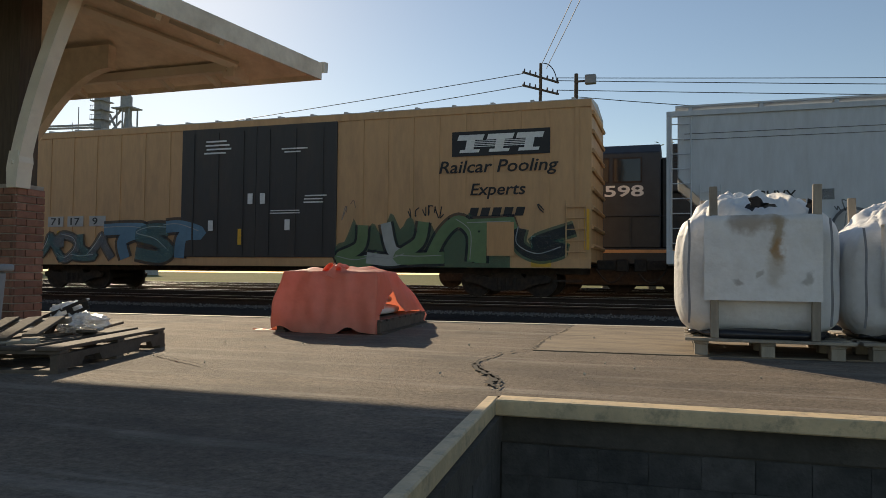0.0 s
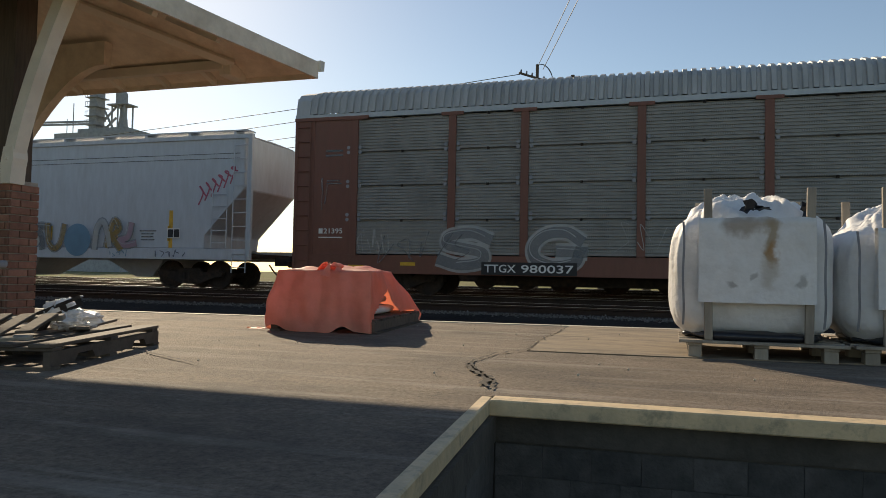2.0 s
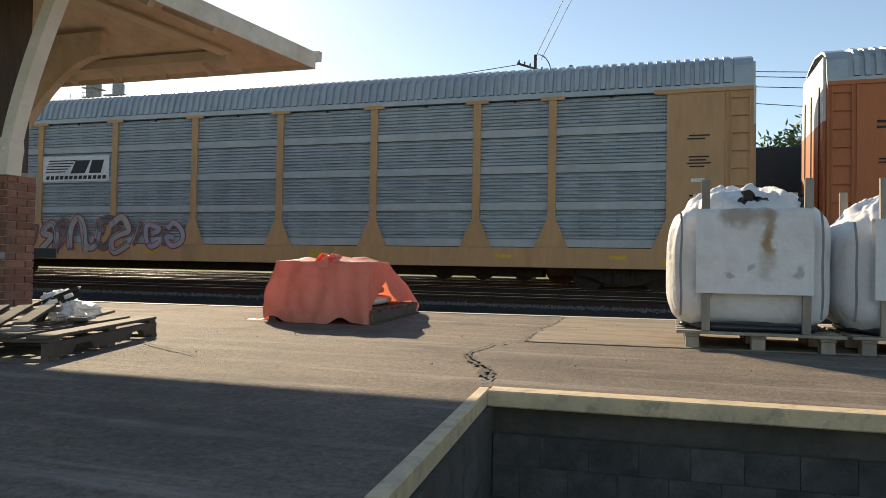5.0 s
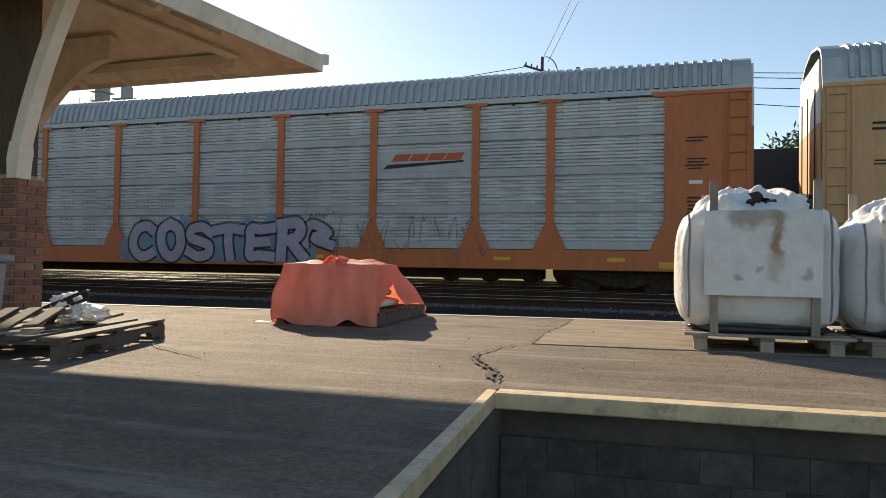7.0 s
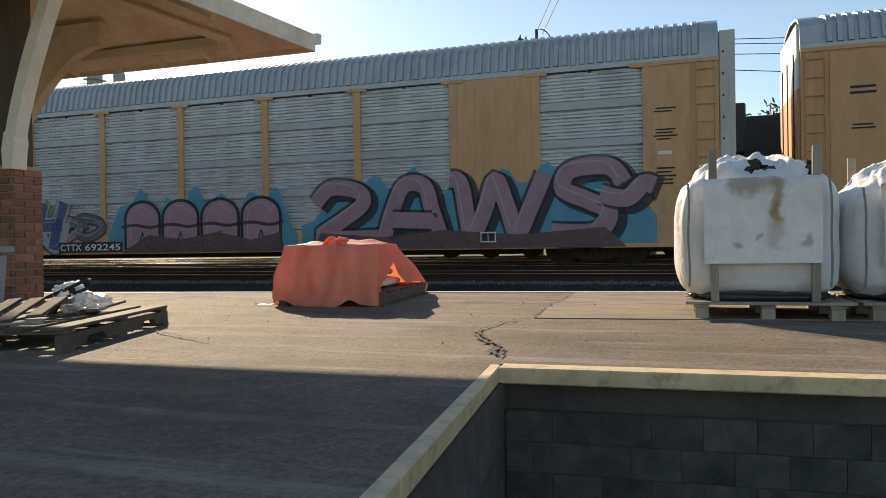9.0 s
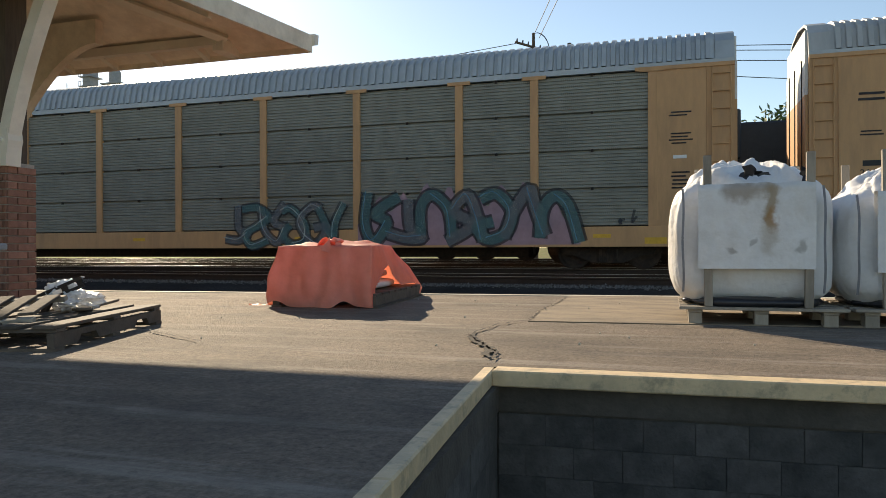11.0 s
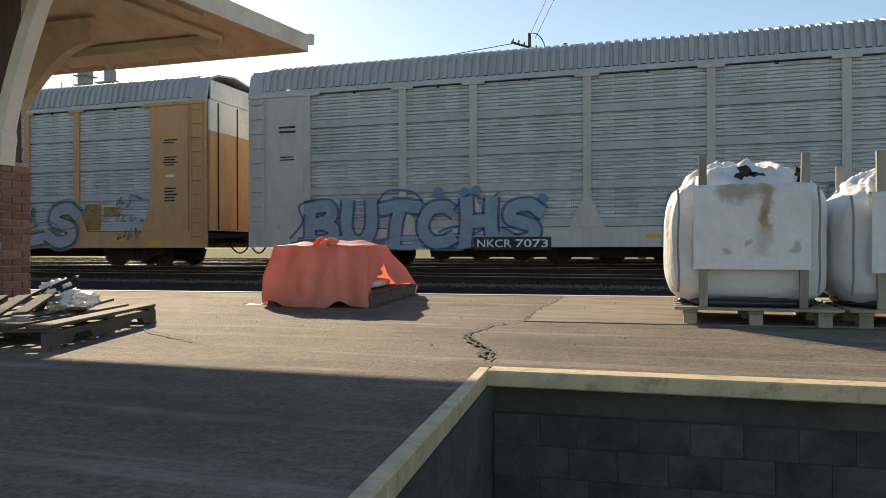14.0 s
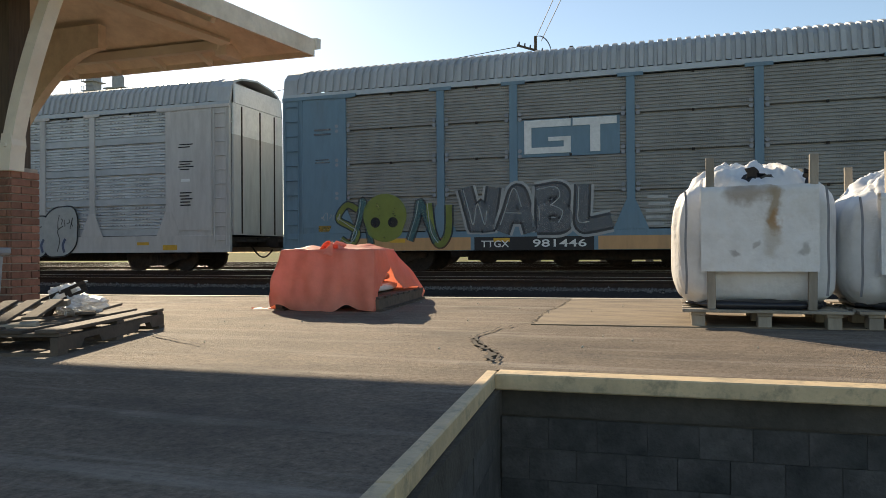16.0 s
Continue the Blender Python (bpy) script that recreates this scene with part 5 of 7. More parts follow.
def boxcar(left):
    car = thing("boxcar", "dirty yellow high-cube boxcar with black doors and green graffiti", "railcar", group="cars of the train")
    L = 18.5
    part("body", boxes((0.0, L, 0.03, 2.94, 0.9, 4.86)), YELLOW_CAR, car, "ribbed yellow steel side", bevel=0.01)
    part("side_sill", boxes((0.0, L, 0.0, 0.029, 0.75, 0.98)), YELLOW_CAR, car)
    part("top_chord", boxes((0.0, L, 0.0, 0.029, 4.72, 4.9)), YELLOW_CAR, car)
    part("underframe", boxes((0.3, L - 0.3, 0.6, 2.4, 0.6, 0.899)), TRUCK, car)
    bm = bmesh.new()
    prism(bm, [(0.03, 4.861), (0.03, 4.93), (1.485, 5.08), (2.94, 4.93), (2.94, 4.861)], "x", 0.0, L)
    for i in range(18):
        prism(bm, [(0.02, 4.9), (0.02, 4.97), (1.485, 5.12), (2.95, 4.97), (2.95, 4.9)], "x", 0.5 + i * 1.03, 0.58 + i * 1.03)
    part("roof", bm, SILVER_CAR, car, "ribbed metal roof")
    d0, d1 = L - 11.87, L - 6.84
    for a, b in ((d0, (d0 + d1) / 2 - 0.005), ((d0 + d1) / 2 + 0.005, d1)):
        door = part("door", boxes((a, b, -0.03, 0.0285, 1.0, 4.72)), BLACK_DOOR, car, "dull black plug door", bevel=0.01)
        for k in range(3):
            x = a + (b - a) * (k + 0.5) / 3
            part("bar", boxes((x - 0.02, x + 0.02, -0.055, -0.031, 1.05, 4.6)), BLACK_DOOR, door)
    x = L - 0.35
    edges = [L - 0.35 - 0.72 * i for i in range(9)] + [d0 - 0.5 - 0.9 * i for i in range(8)]
    for x in edges:
        if x > 0.05:
            part("side_post", boxes((x - 0.05, x + 0.05, 0.008, 0.0295, 0.981, 4.719)), YELLOW_CAR, car)
    bm = bmesh.new()
    for i in range(8):
        rod(bm, (L + 0.02, 0.1, 1.3 + i * 0.47), (L + 0.02, 2.85, 1.3 + i * 0.47), 0.06, 6)
    part("end_rib", bm, YELLOW_CAR, car, "ribbed yellow end wall")
    ladder(car, L - 0.6, L - 0.12, 1.0, 2.4, -0.04, YELLOW_CAR, 5)
    part("reflector", boxes((L - 0.16, L - 0.04, -0.02, -0.001, 1.2, 2.2)), YELLOW_PAINT, car, "yellow reflector strip")
    for x in (2.0, 5.2, 8.6, L - 6.2, L - 2.9):
        part("reflector", boxes((x, x + 0.11, -0.068 if d0 < x < d1 else -0.004, -0.0555 if d0 < x < d1 else 0.0075, 1.35, 1.8)), YELLOW_PAINT, car, "yellow reflector strip")
    part("step", boxes((L - 0.9, L - 0.2, 0.05, 0.1, 0.42, 0.46)), TRUCK, car)
    add_coupler(car, L, 1)
    add_coupler(car, 0, -1)
    add_trucks(car, (2.2, L - 2.2))
    CARS.append((car, left))
    return car


def plate(name, car, x0, x1, z0, z1, material, y=-0.022, label="", th=0.006):
    return part(name, boxes((x0, x1, y - th, y, z0, z1)), material, car, label)

YELLOW_BOX = boxcar(-20.5)
GREY_HOPPER = hopper(-0.25)
BROWN_RACK = autorack(19.22, "oxide-brown autorack car with dark ribbed screens", BROWN_CAR, SCREEN_DARK, gusset=False, roof_mat=ROOF_DULL, bays=tuple(x * 27.0 / 27.2 for x in BAYS))
NS_RACK = autorack(47.45, "tan-yellow autorack car with blue-grey punched screens", TAN_CAR, SCREEN_BLUE)
ORANGE_RACK = autorack(76.15, "orange autorack car with galvanised screens and graffiti", ORANGE_CAR, SCREEN_LIGHT)
MURAL_RACK = autorack(104.8, "yellow autorack car with solid panels and a long pink mural", YELLOW_CAR, SCREEN_LIGHT, bays=(0.0, 1.55, 4.17, 6.3, 9.1, 11.95, 14.77, 17.6, 20.3, 22.45, 25.1, 26.7), gusset=False, solid=(2, 8), sill=0.44, tall=1.2)
OLIVE_RACK = autorack(133.2, "tan autorack car with dirty olive screens", TAN_CAR, SCREEN_OLIVE, bays=tuple(x * 27.4 / 27.2 for x in BAYS), gusset=False)
LILAC_RACK = autorack(162.13, "tan-yellow autorack car with lilac graffiti letters", TAN_CAR, SCREEN_LIGHT, roof_mat=ROOF_DULL)
SILVER_RACK = autorack(190.74, "silver-white autorack car with blue graffiti", SILVER_CAR, SCREEN_LIGHT, roof_mat=ROOF_DULL, bays=BAYS[:-1] + (27.48,))
BLUE_RACK = autorack(219.95, "blue autorack car with dull dark screens", BLUE_CAR, SCREEN_DARK, roof_mat=ROOF_DULL)


# ---- lettering and spray paint on the cars ----
PAINTS = {}


def spray(name, colour, cover=0.8):
    """Thin spray paint: some of the sheet still shows through."""
    if name not in PAINTS:
        m = surface("spray " + name, colour, 0.55, 0, 4, 0.15, [c * 0.7 for c in colour], 1.4, 0.4, 0.1, 20)
        n, l = m.node_tree.nodes, m.node_tree.links
        mix, clear = n.new("ShaderNodeMixShader"), n.new("ShaderNodeBsdfTransparent")
        mix.inputs[0].default_value = 1 - cover * 0.78
        l.new(n["Principled BSDF"].outputs[0], mix.inputs[1])
        l.new(clear.outputs[0], mix.inputs[2])
        l.new(mix.outputs[0], n["Material Output"].inputs[0])
        PAINTS[name] = m
    return PAINTS[name]


LILAC = spray("lilac", (0.52, 0.50, 0.62), 0.85)
PINK = spray("dusty pink", (0.47, 0.30, 0.36), 0.9)
MAROON = spray("brown violet", (0.17, 0.10, 0.10), 0.85)
CYAN = spray("cyan", (0.05, 0.36, 0.50), 0.9)
SKYBLUE = spray("light blue", (0.18, 0.36, 0.50), 0.8)
DEEPBLUE = spray("deep blue", (0.03, 0.08, 0.25), 0.85)
INK = spray("black", (0.02, 0.022, 0.03), 0.9)
CHALK = spray("white", (0.62, 0.62, 0.60), 0.75)
LIME = spray("pale green", (0.22, 0.34, 0.16), 0.8)
OLIVE_GREEN = spray("yellow green", (0.30, 0.34, 0.07), 0.75)
TEAL = spray("teal", (0.10, 0.22, 0.22), 0.75)
RED = spray("red", (0.42, 0.06, 0.035), 0.85)
ORANGE_RED = spray("orange red", (0.62, 0.13, 0.05), 1.1)
PINKRED = spray("pink red", (0.52, 0.08, 0.14), 0.85)
GREEN = spray("dark green", (0.03, 0.14, 0.09), 0.85)
AMBER = spray("amber", (0.45, 0.27, 0.05), 0.7)
PALE_BLUE = spray("pale blue", (0.30, 0.42, 0.50), 1.0)
BEIGE = spray("pale tan", (0.42, 0.31, 0.23), 1.02)
SHEER = spray("thin pale grey", (0.46, 0.47, 0.44), 1.15)
GREYED = spray("grey", (0.22, 0.23, 0.24), 0.7)


def outline_part(name, car, pts, material, y, label=""):
    bm = bmesh.new()
    prism(bm, pts, "y", y - 0.003, y)
    bmesh.ops.triangulate(bm, faces=[f for f in bm.faces if len(f.verts) > 4])
    return part(name, bm, material, car, label)


def glow_shape(car, x0, x1, z0, z1, material, seed, y=-0.026, bumps=9):
    """A cloud of colour behind the letters, with a wavy upper edge."""
    rng = random.Random(seed)
    top = []
    n = bumps * 6
    ph = rng.uniform(0, 6)
    for i in range(n + 1):
        u = i / n
        up = 0.75 + 0.18 * math.sin(u * bumps * 6.283 + ph) * rng.uniform(0.6, 1.0) + 0.1 * math.sin(u * 17 + ph)
        up *= min(1, 6 * u + 0.35, 6 * (1 - u) + 0.35)
        top.append((x0 + (x1 - x0) * u, z0 + (z1 - z0) * min(1.0, up)))
    bm = bmesh.new()
    sheet(bm, [[(p[0], y, z0) for p in top], [(p[0], y, p[1]) for p in top]])
    part("spray_cloud", bm, material, car, "wavy cloud of spray paint behind letters")


GLYPHS = {
    "A": (((0, 0), (0.25, 0.55), (0.45, 1), (0.62, 0.95), (0.8, 0.5), (1, 0)), ((0.2, 0.35), (0.8, 0.33))),
    "B": (((0.1, 0), (0.08, 0.5), (0.12, 0.97)), ((0.0, 0.95), (0.7, 1), (0.85, 0.75), (0.55, 0.53), (0.12, 0.5)), ((0.5, 0.53), (0.95, 0.35), (0.8, 0.04), (0.05, 0.02))),
    "C": (((0.92, 0.88), (0.7, 1), (0.28, 0.93), (0.05, 0.6), (0.08, 0.25), (0.38, 0), (0.72, 0.0), (0.95, 0.1)),),
    "D": (((0.1, 0), (0.1, 0.5), (0.12, 0.97)), ((0, 0.95), (0.65, 0.95), (0.95, 0.5), (0.7, 0.06), (0.05, 0.03))),
    "E": (((1, 0.98), (0.5, 0.93), (0.12, 0.95), (0.1, 0.5), (0.1, 0.05), (0.5, 0.06), (1, 0.02)), ((0.1, 0.5), (0.8, 0.53))),
    "F": (((1.05, 1), (0.5, 0.93), (0.0, 0.95)), ((0.18, 0.95), (0.15, 0.5), (0.08, 0)), ((0.15, 0.5), (0.8, 0.55))),
    "G": (((0.95, 0.78), (0.7, 1), (0.3, 0.95), (0.05, 0.6), (0.1, 0.2), (0.45, 0), (0.85, 0.1), (0.95, 0.42)), ((1.02, 0.42), (0.58, 0.45))),
    "H": (((0.1, 1), (0.12, 0.5), (0.06, 0)), ((0.9, 1), (0.88, 0.5), (0.95, 0)), ((0.1, 0.5), (0.9, 0.53))),
    "I": (((0.1, 0.97), (0.9, 0.97)), ((0.5, 0.95), (0.48, 0.5), (0.5, 0.03)), ((0.08, 0.03), (0.92, 0.03))),
    "K": (((0.14, 1), (0.1, 0.5), (0.1, 0)), ((0.92, 1), (0.6, 0.72), (0.15, 0.48)), ((0.3, 0.55), (0.65, 0.3), (1, 0))),
    "L": (((0.2, 1), (0.14, 0.5), (0.12, 0.06), (0.5, 0.05), (1, 0.12)),),
    "O": (((0.5, 1), (0.12, 0.82), (0.04, 0.4), (0.3, 0.02), (0.7, 0.02), (0.96, 0.4), (0.88, 0.82), (0.5, 1)),),
    "R": (((0.1, 0), (0.1, 0.5), (0.12, 0.97)), ((0.0, 0.95), (0.7, 1), (0.88, 0.75), (0.6, 0.52), (0.12, 0.48)), ((0.45, 0.5), (0.7, 0.28), (1.05, 0))),
    "S": (((0.98, 0.82), (0.65, 1), (0.18, 0.92), (0.12, 0.65), (0.5, 0.52), (0.88, 0.38), (0.85, 0.1), (0.4, 0), (0.0, 0.16)),),
    "T": (((-0.05, 0.9), (0.5, 0.98), (1.05, 0.93)), ((0.52, 0.95), (0.46, 0.5), (0.5, 0))),
    "U": (((0.08, 1), (0.06, 0.4), (0.3, 0.03), (0.7, 0.03), (0.94, 0.4), (0.92, 1)),),
    "V": (((-0.02, 1), (0.22, 0.5), (0.48, 0.02), (0.78, 0.55), (1.02, 1)),),
    "W": (((-0.02, 1), (0.15, 0.4), (0.28, 0.02), (0.5, 0.6), (0.72, 0.02), (0.85, 0.4), (1.02, 1)),),
}


def piece(car, text, x0, x1, z0, z1, fill, line, cloud=None, seed=1, edge=None, fat=0.05, shear=0.0):
    """Hand-sprayed block letters in broad strokes: a cloud, a halo, an outline, the fill and a highlight."""
    if cloud:
        glow_shape(car, x0 - 0.3, x1 + 0.3, z0, z1 + 0.28, cloud, seed)
    rng = random.Random(seed + 40)
    share = [0.72 if ch == "I" else 0.6 if ch == " " else 1.0 for ch in text]
    unit, x = (x1 - x0) / sum(share), x0
    for k, ch in enumerate(text):
        w = unit * share[k]
        a, x = x, x + w
        if ch == " ":
            continue
        h = (z1 - z0) * rng.uniform(0.92, 1.06)
        thick = min(0.235 * h, 0.30 * w) * (1 + fat)
        lean, wide = shear + rng.uniform(-0.06, 0.08), w * 1.04 - thick
        d = 0.0022 * k
        ways = [[(a + thick / 2 + wide * px + lean * h * (pz - 0.5), z0 + thick / 2 + (h - thick) * pz) for px, pz in way] for way in GLYPHS[ch]]
        for i, way in enumerate(ways):
            # the ends reach out a little, square cut
            (ax, az), (bx, bz) = way[0], way[1]
            (cx, cz), (ex, ez) = way[-2], way[-1]
            f, g = thick * 0.42 / (math.hypot(ax - bx, az - bz) or 1), thick * 0.42 / (math.hypot(ex - cx, ez - cz) or 1)
            full = [(ax + (ax - bx) * f, az + (az - bz) * f)] + way + [(ex + (ex - cx) * g, ez + (ez - cz) * g)]
            if edge:
                stroke(car, full, thick + 0.26, edge, -0.0262 - d - 0.0003 * i, "letter_edge")
            stroke(car, full, thick + 0.13, line, -0.0275 - d - 0.0003 * i, "letter_outline")
            stroke(car, full, thick, fill, -0.0290 - d - 0.0003 * i, "letter_fill")
            stroke(car, [(p - thick * 0.3, q + thick * 0.26) for p, q in way[: max(2, len(way) - 1)]], 0.024, CHALK, -0.0303 - d)


def wild(car, x0, x1, z0, z1, fills, line, seed, n=6, cloud=None, light=CHALK):
    """Tangled spray-paint forms that cannot be read: jagged shapes with outlines and strokes."""
    rng = random.Random(seed)
    if cloud:
        glow_shape(car, x0 - 0.2, x1 + 0.2, z0, z1 + 0.2, cloud, seed)
    skeletons = (((0.9, 0.85), (0.3, 1.0), (0.05, 0.7), (0.5, 0.5), (0.95, 0.3), (0.6, 0.0), (0.0, 0.12)),
                 ((0.1, 0.0), (0.15, 0.6), (0.45, 1.0), (0.8, 0.65), (0.4, 0.45), (0.95, 0.0)),
                 ((0.95, 0.8), (0.5, 1.0), (0.05, 0.6), (0.15, 0.15), (0.6, 0.0), (1.0, 0.3), (0.55, 0.42)),
                 ((0.0, 0.05), (0.3, 0.55), (0.5, 1.0), (0.75, 0.5), (1.0, 0.0)),
                 ((0.05, 1.0), (0.15, 0.3), (0.5, 0.0), (0.85, 0.3), (0.95, 1.0)),
                 ((0.0, 0.9), (0.55, 1.0), (0.95, 0.85), (0.5, 0.6), (0.45, 0.0)))
    w, h = (x1 - x0) / n, z1 - z0
    for k in range(n):
        a0 = x0 + w * (k - 0.12)
        lean, lift = rng.uniform(-0.22, 0.22), rng.uniform(-0.05, 0.05) * h
        fx, fz = rng.choice((0, 1)), rng.choice((0, 1))
        way = [(a0 + (abs(fx - px) * 1.35 + lean * (pz - 0.5) + rng.uniform(-0.12, 0.12)) * w, z0 + lift + (0.1 + 0.8 * abs(fz - pz)) * h + rng.uniform(-0.07, 0.07) * h) for px, pz in rng.choice(skeletons)]
        thick = 0.34 * min(w, h)
        d = 0.0004 * k
        stroke(car, way, thick * 1.5, line, -0.0275 - d, "spray_outline")
        stroke(car, way, thick, fills[k % len(fills)], -0.0315 - d, "spray_form")
        stroke(car, [(x - thick * 0.25, z + thick * 0.2) for x, z in way[: max(3, len(way) - 2)]], 0.022, light, -0.0355 - d)


def stroke(car, pts, width, material, y, name="spray_stroke"):
    way = []
    for i in range(len(pts) - 1):
        p0, p1, p2, p3 = pts[max(i - 1, 0)], pts[i], pts[i + 1], pts[min(i + 2, len(pts) - 1)]
        for j in range(6):
            t = j / 6
            way.append(tuple(0.5 * (2 * b + (c - a) * t + (2 * a - 5 * b + 4 * c - d) * t * t + (3 * b - a - 3 * c + d) * t ** 3) for a, b, c, d in zip(p0, p1, p2, p3)))
    way.append(pts[-1])
    lo, hi = [], []
    for i, (x, z) in enumerate(way):
        a, b = way[max(i - 1, 0)], way[min(i + 1, len(way) - 1)]
        d = math.hypot(b[0] - a[0], b[1] - a[1]) or 1
        nx, nz = -(b[1] - a[1]) / d * width / 2, (b[0] - a[0]) / d * width / 2
        lo.append((x - nx, y - 0.00003 * i, z - nz))
        hi.append((x + nx, y - 0.00003 * i, z + nz))
    bm = bmesh.new()
    sheet(bm, [lo, hi])
    return part(name, bm, material, car)


def scribble(car, x0, x1, z0, z1, material, seed, loops=7, width=0.025, y=-0.038):
    rng = random.Random(seed)
    for k in range(loops):
        cx = x0 + (x1 - x0) * (k + 0.5) / loops
        w = (x1 - x0) / loops
        stroke(car, [(cx + rng.uniform(-0.5, 0.5) * w, rng.uniform(z0, z1)) for _ in range(rng.choice((3, 4, 5)))], width, material, y)


def stencil(car, x0, x1, z0, z1, rows, material, seed=0, y=-0.02):
    """Small stencilled lines that cannot be read, as plain bars."""
    rng = random.Random(seed)
    h = (z1 - z0) / rows
    for r in range(rows):
        a = x0 + rng.uniform(0, 0.12) * (x1 - x0)
        b = x1 - rng.uniform(0, 0.3) * (x1 - x0)
        part("stencil_line", boxes((a, b, y - 0.003, y, z0 + r * h + 0.2 * h, z0 + r * h + 0.62 * h)), material, car)


def slant(x0, x1, z0, z1, lean):
    return [(x0, z0), (x1, z0), (x1 + lean, z1), (x0 + lean, z1)]


def paint_boxcar(c):
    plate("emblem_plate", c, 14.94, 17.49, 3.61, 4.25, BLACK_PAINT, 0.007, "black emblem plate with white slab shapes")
    for x in (15.08, 15.86, 16.62):
        outline_part("emblem_shape", c, slant(x, x + 0.68, 4.02, 4.16, 0.05), WHITE_PAINT, -0.0005)
        outline_part("emblem_shape", c, slant(x + 0.2, x + 0.42, 3.7, 4.02, 0.06), WHITE_PAINT, -0.0005)
        outline_part("emblem_shape", c, slant(x + 0.06, x + 0.58, 3.7, 3.78, 0.03), WHITE_PAINT, -0.0045)
    for k in range(4):
        outline_part("emblem_shape", c, slant(15.45, 16.9, 3.84 + k * 0.045, 3.86 + k * 0.045, 0.01), WHITE_PAINT, -0.006)
    letters("lettering", "Railcar Pooling", 14.59, 3.08, 0.42, 3.11, 0.006, BLACK_PAINT, c, "black slanted lettering", 0.012, 0.2, 0.002)
    letters("lettering", "Experts", 15.44, 2.5, 0.40, 1.44, 0.006, BLACK_PAINT, c, "black slanted lettering", 0.012, 0.2, 0.002)
    for k in range(5):
        outline_part("emblem_bar", c, slant(15.4 + k * 0.3, 15.62 + k * 0.3, 2.06, 2.28, 0.06), BLACK_PAINT, 0.006)
    wild(c, 11.85, 16.3, 0.75, 2.0, (LIME, SHEER, LIME, LIME), INK, 3, 5, cloud=GREEN, light=CHALK)
    wild(c, 16.75, 17.85, 0.95, 1.75, (INK, LIME), GREEN, 5, 1)
    wild(c, 4.1, 7.2, 0.85, 2.05, (SKYBLUE, TEAL), INK, 9, 3, light=CHALK)
    wild(c, 1.4, 4.0, 0.85, 1.75, (TEAL, GREYED), INK, 10, 4)
    scribble(c, 13.74, 14.8, 2.02, 2.4, BLACK_PAINT, 4, 6, 0.03, -0.004)
    scribble(c, 11.75, 12.3, 2.0, 2.8, GREYED, 6, 2, 0.025, -0.004)
    scribble(c, 17.2, 17.35, 2.05, 2.4, BLACK_PAINT, 7, 1, 0.03, -0.004)
    for x, digits in ((1.62, "71"), (2.4, "17"), (3.25, "9")):
        plate("number_board", c, x, x + 0.62, 1.93, 2.25, CHALK, 0.004, "white painted number patch")
        letters("lettering", digits, x + 0.12, 1.98, 0.22, 0.16 * len(digits) + 0.04, -0.003, BLACK_PAINT, c, "black stencilled number", 0.01, 0, 0.001)
    stencil(c, 7.4, 8.4, 3.95, 4.4, 4, WHITE_PAINT, 1, -0.056)
    stencil(c, 9.96, 10.8, 3.9, 4.08, 2, WHITE_PAINT, 2, -0.056)
    stencil(c, 10.66, 11.4, 2.48, 2.75, 3, WHITE_PAINT, 3, -0.056)
    stencil(c, 9.6, 10.6, 2.2, 2.34, 2, WHITE_PAINT, 4, -0.056)
    for x, z in ((7.6, 1.75), (8.9, 2.5), (10.1, 1.75), (9.3, 2.5)):
        plate("placard", c, x, x + 0.16, z, z + 0.3, WHITE_PAINT, -0.056)
    plate("placard", c, 17.03, 17.53, 1.17, 1.55, WHITE_PAINT, -0.012, "white framed data placard")
    plate("placard_inset", c, 17.06, 17.27, 1.2, 1.52, BLACK_PAINT, -0.019)
    plate("placard_inset", c, 17.29, 17.5, 1.2, 1.52, BLACK_PAINT, -0.019)
    plate("placard", c, 17.03, 17.53, 0.78, 0.98, YELLOW_PAINT, -0.012, "yellow data placard")
    plate("placard", c, 15.9, 16.6, 1.05, 1.9, TAN_CAR, -0.04)


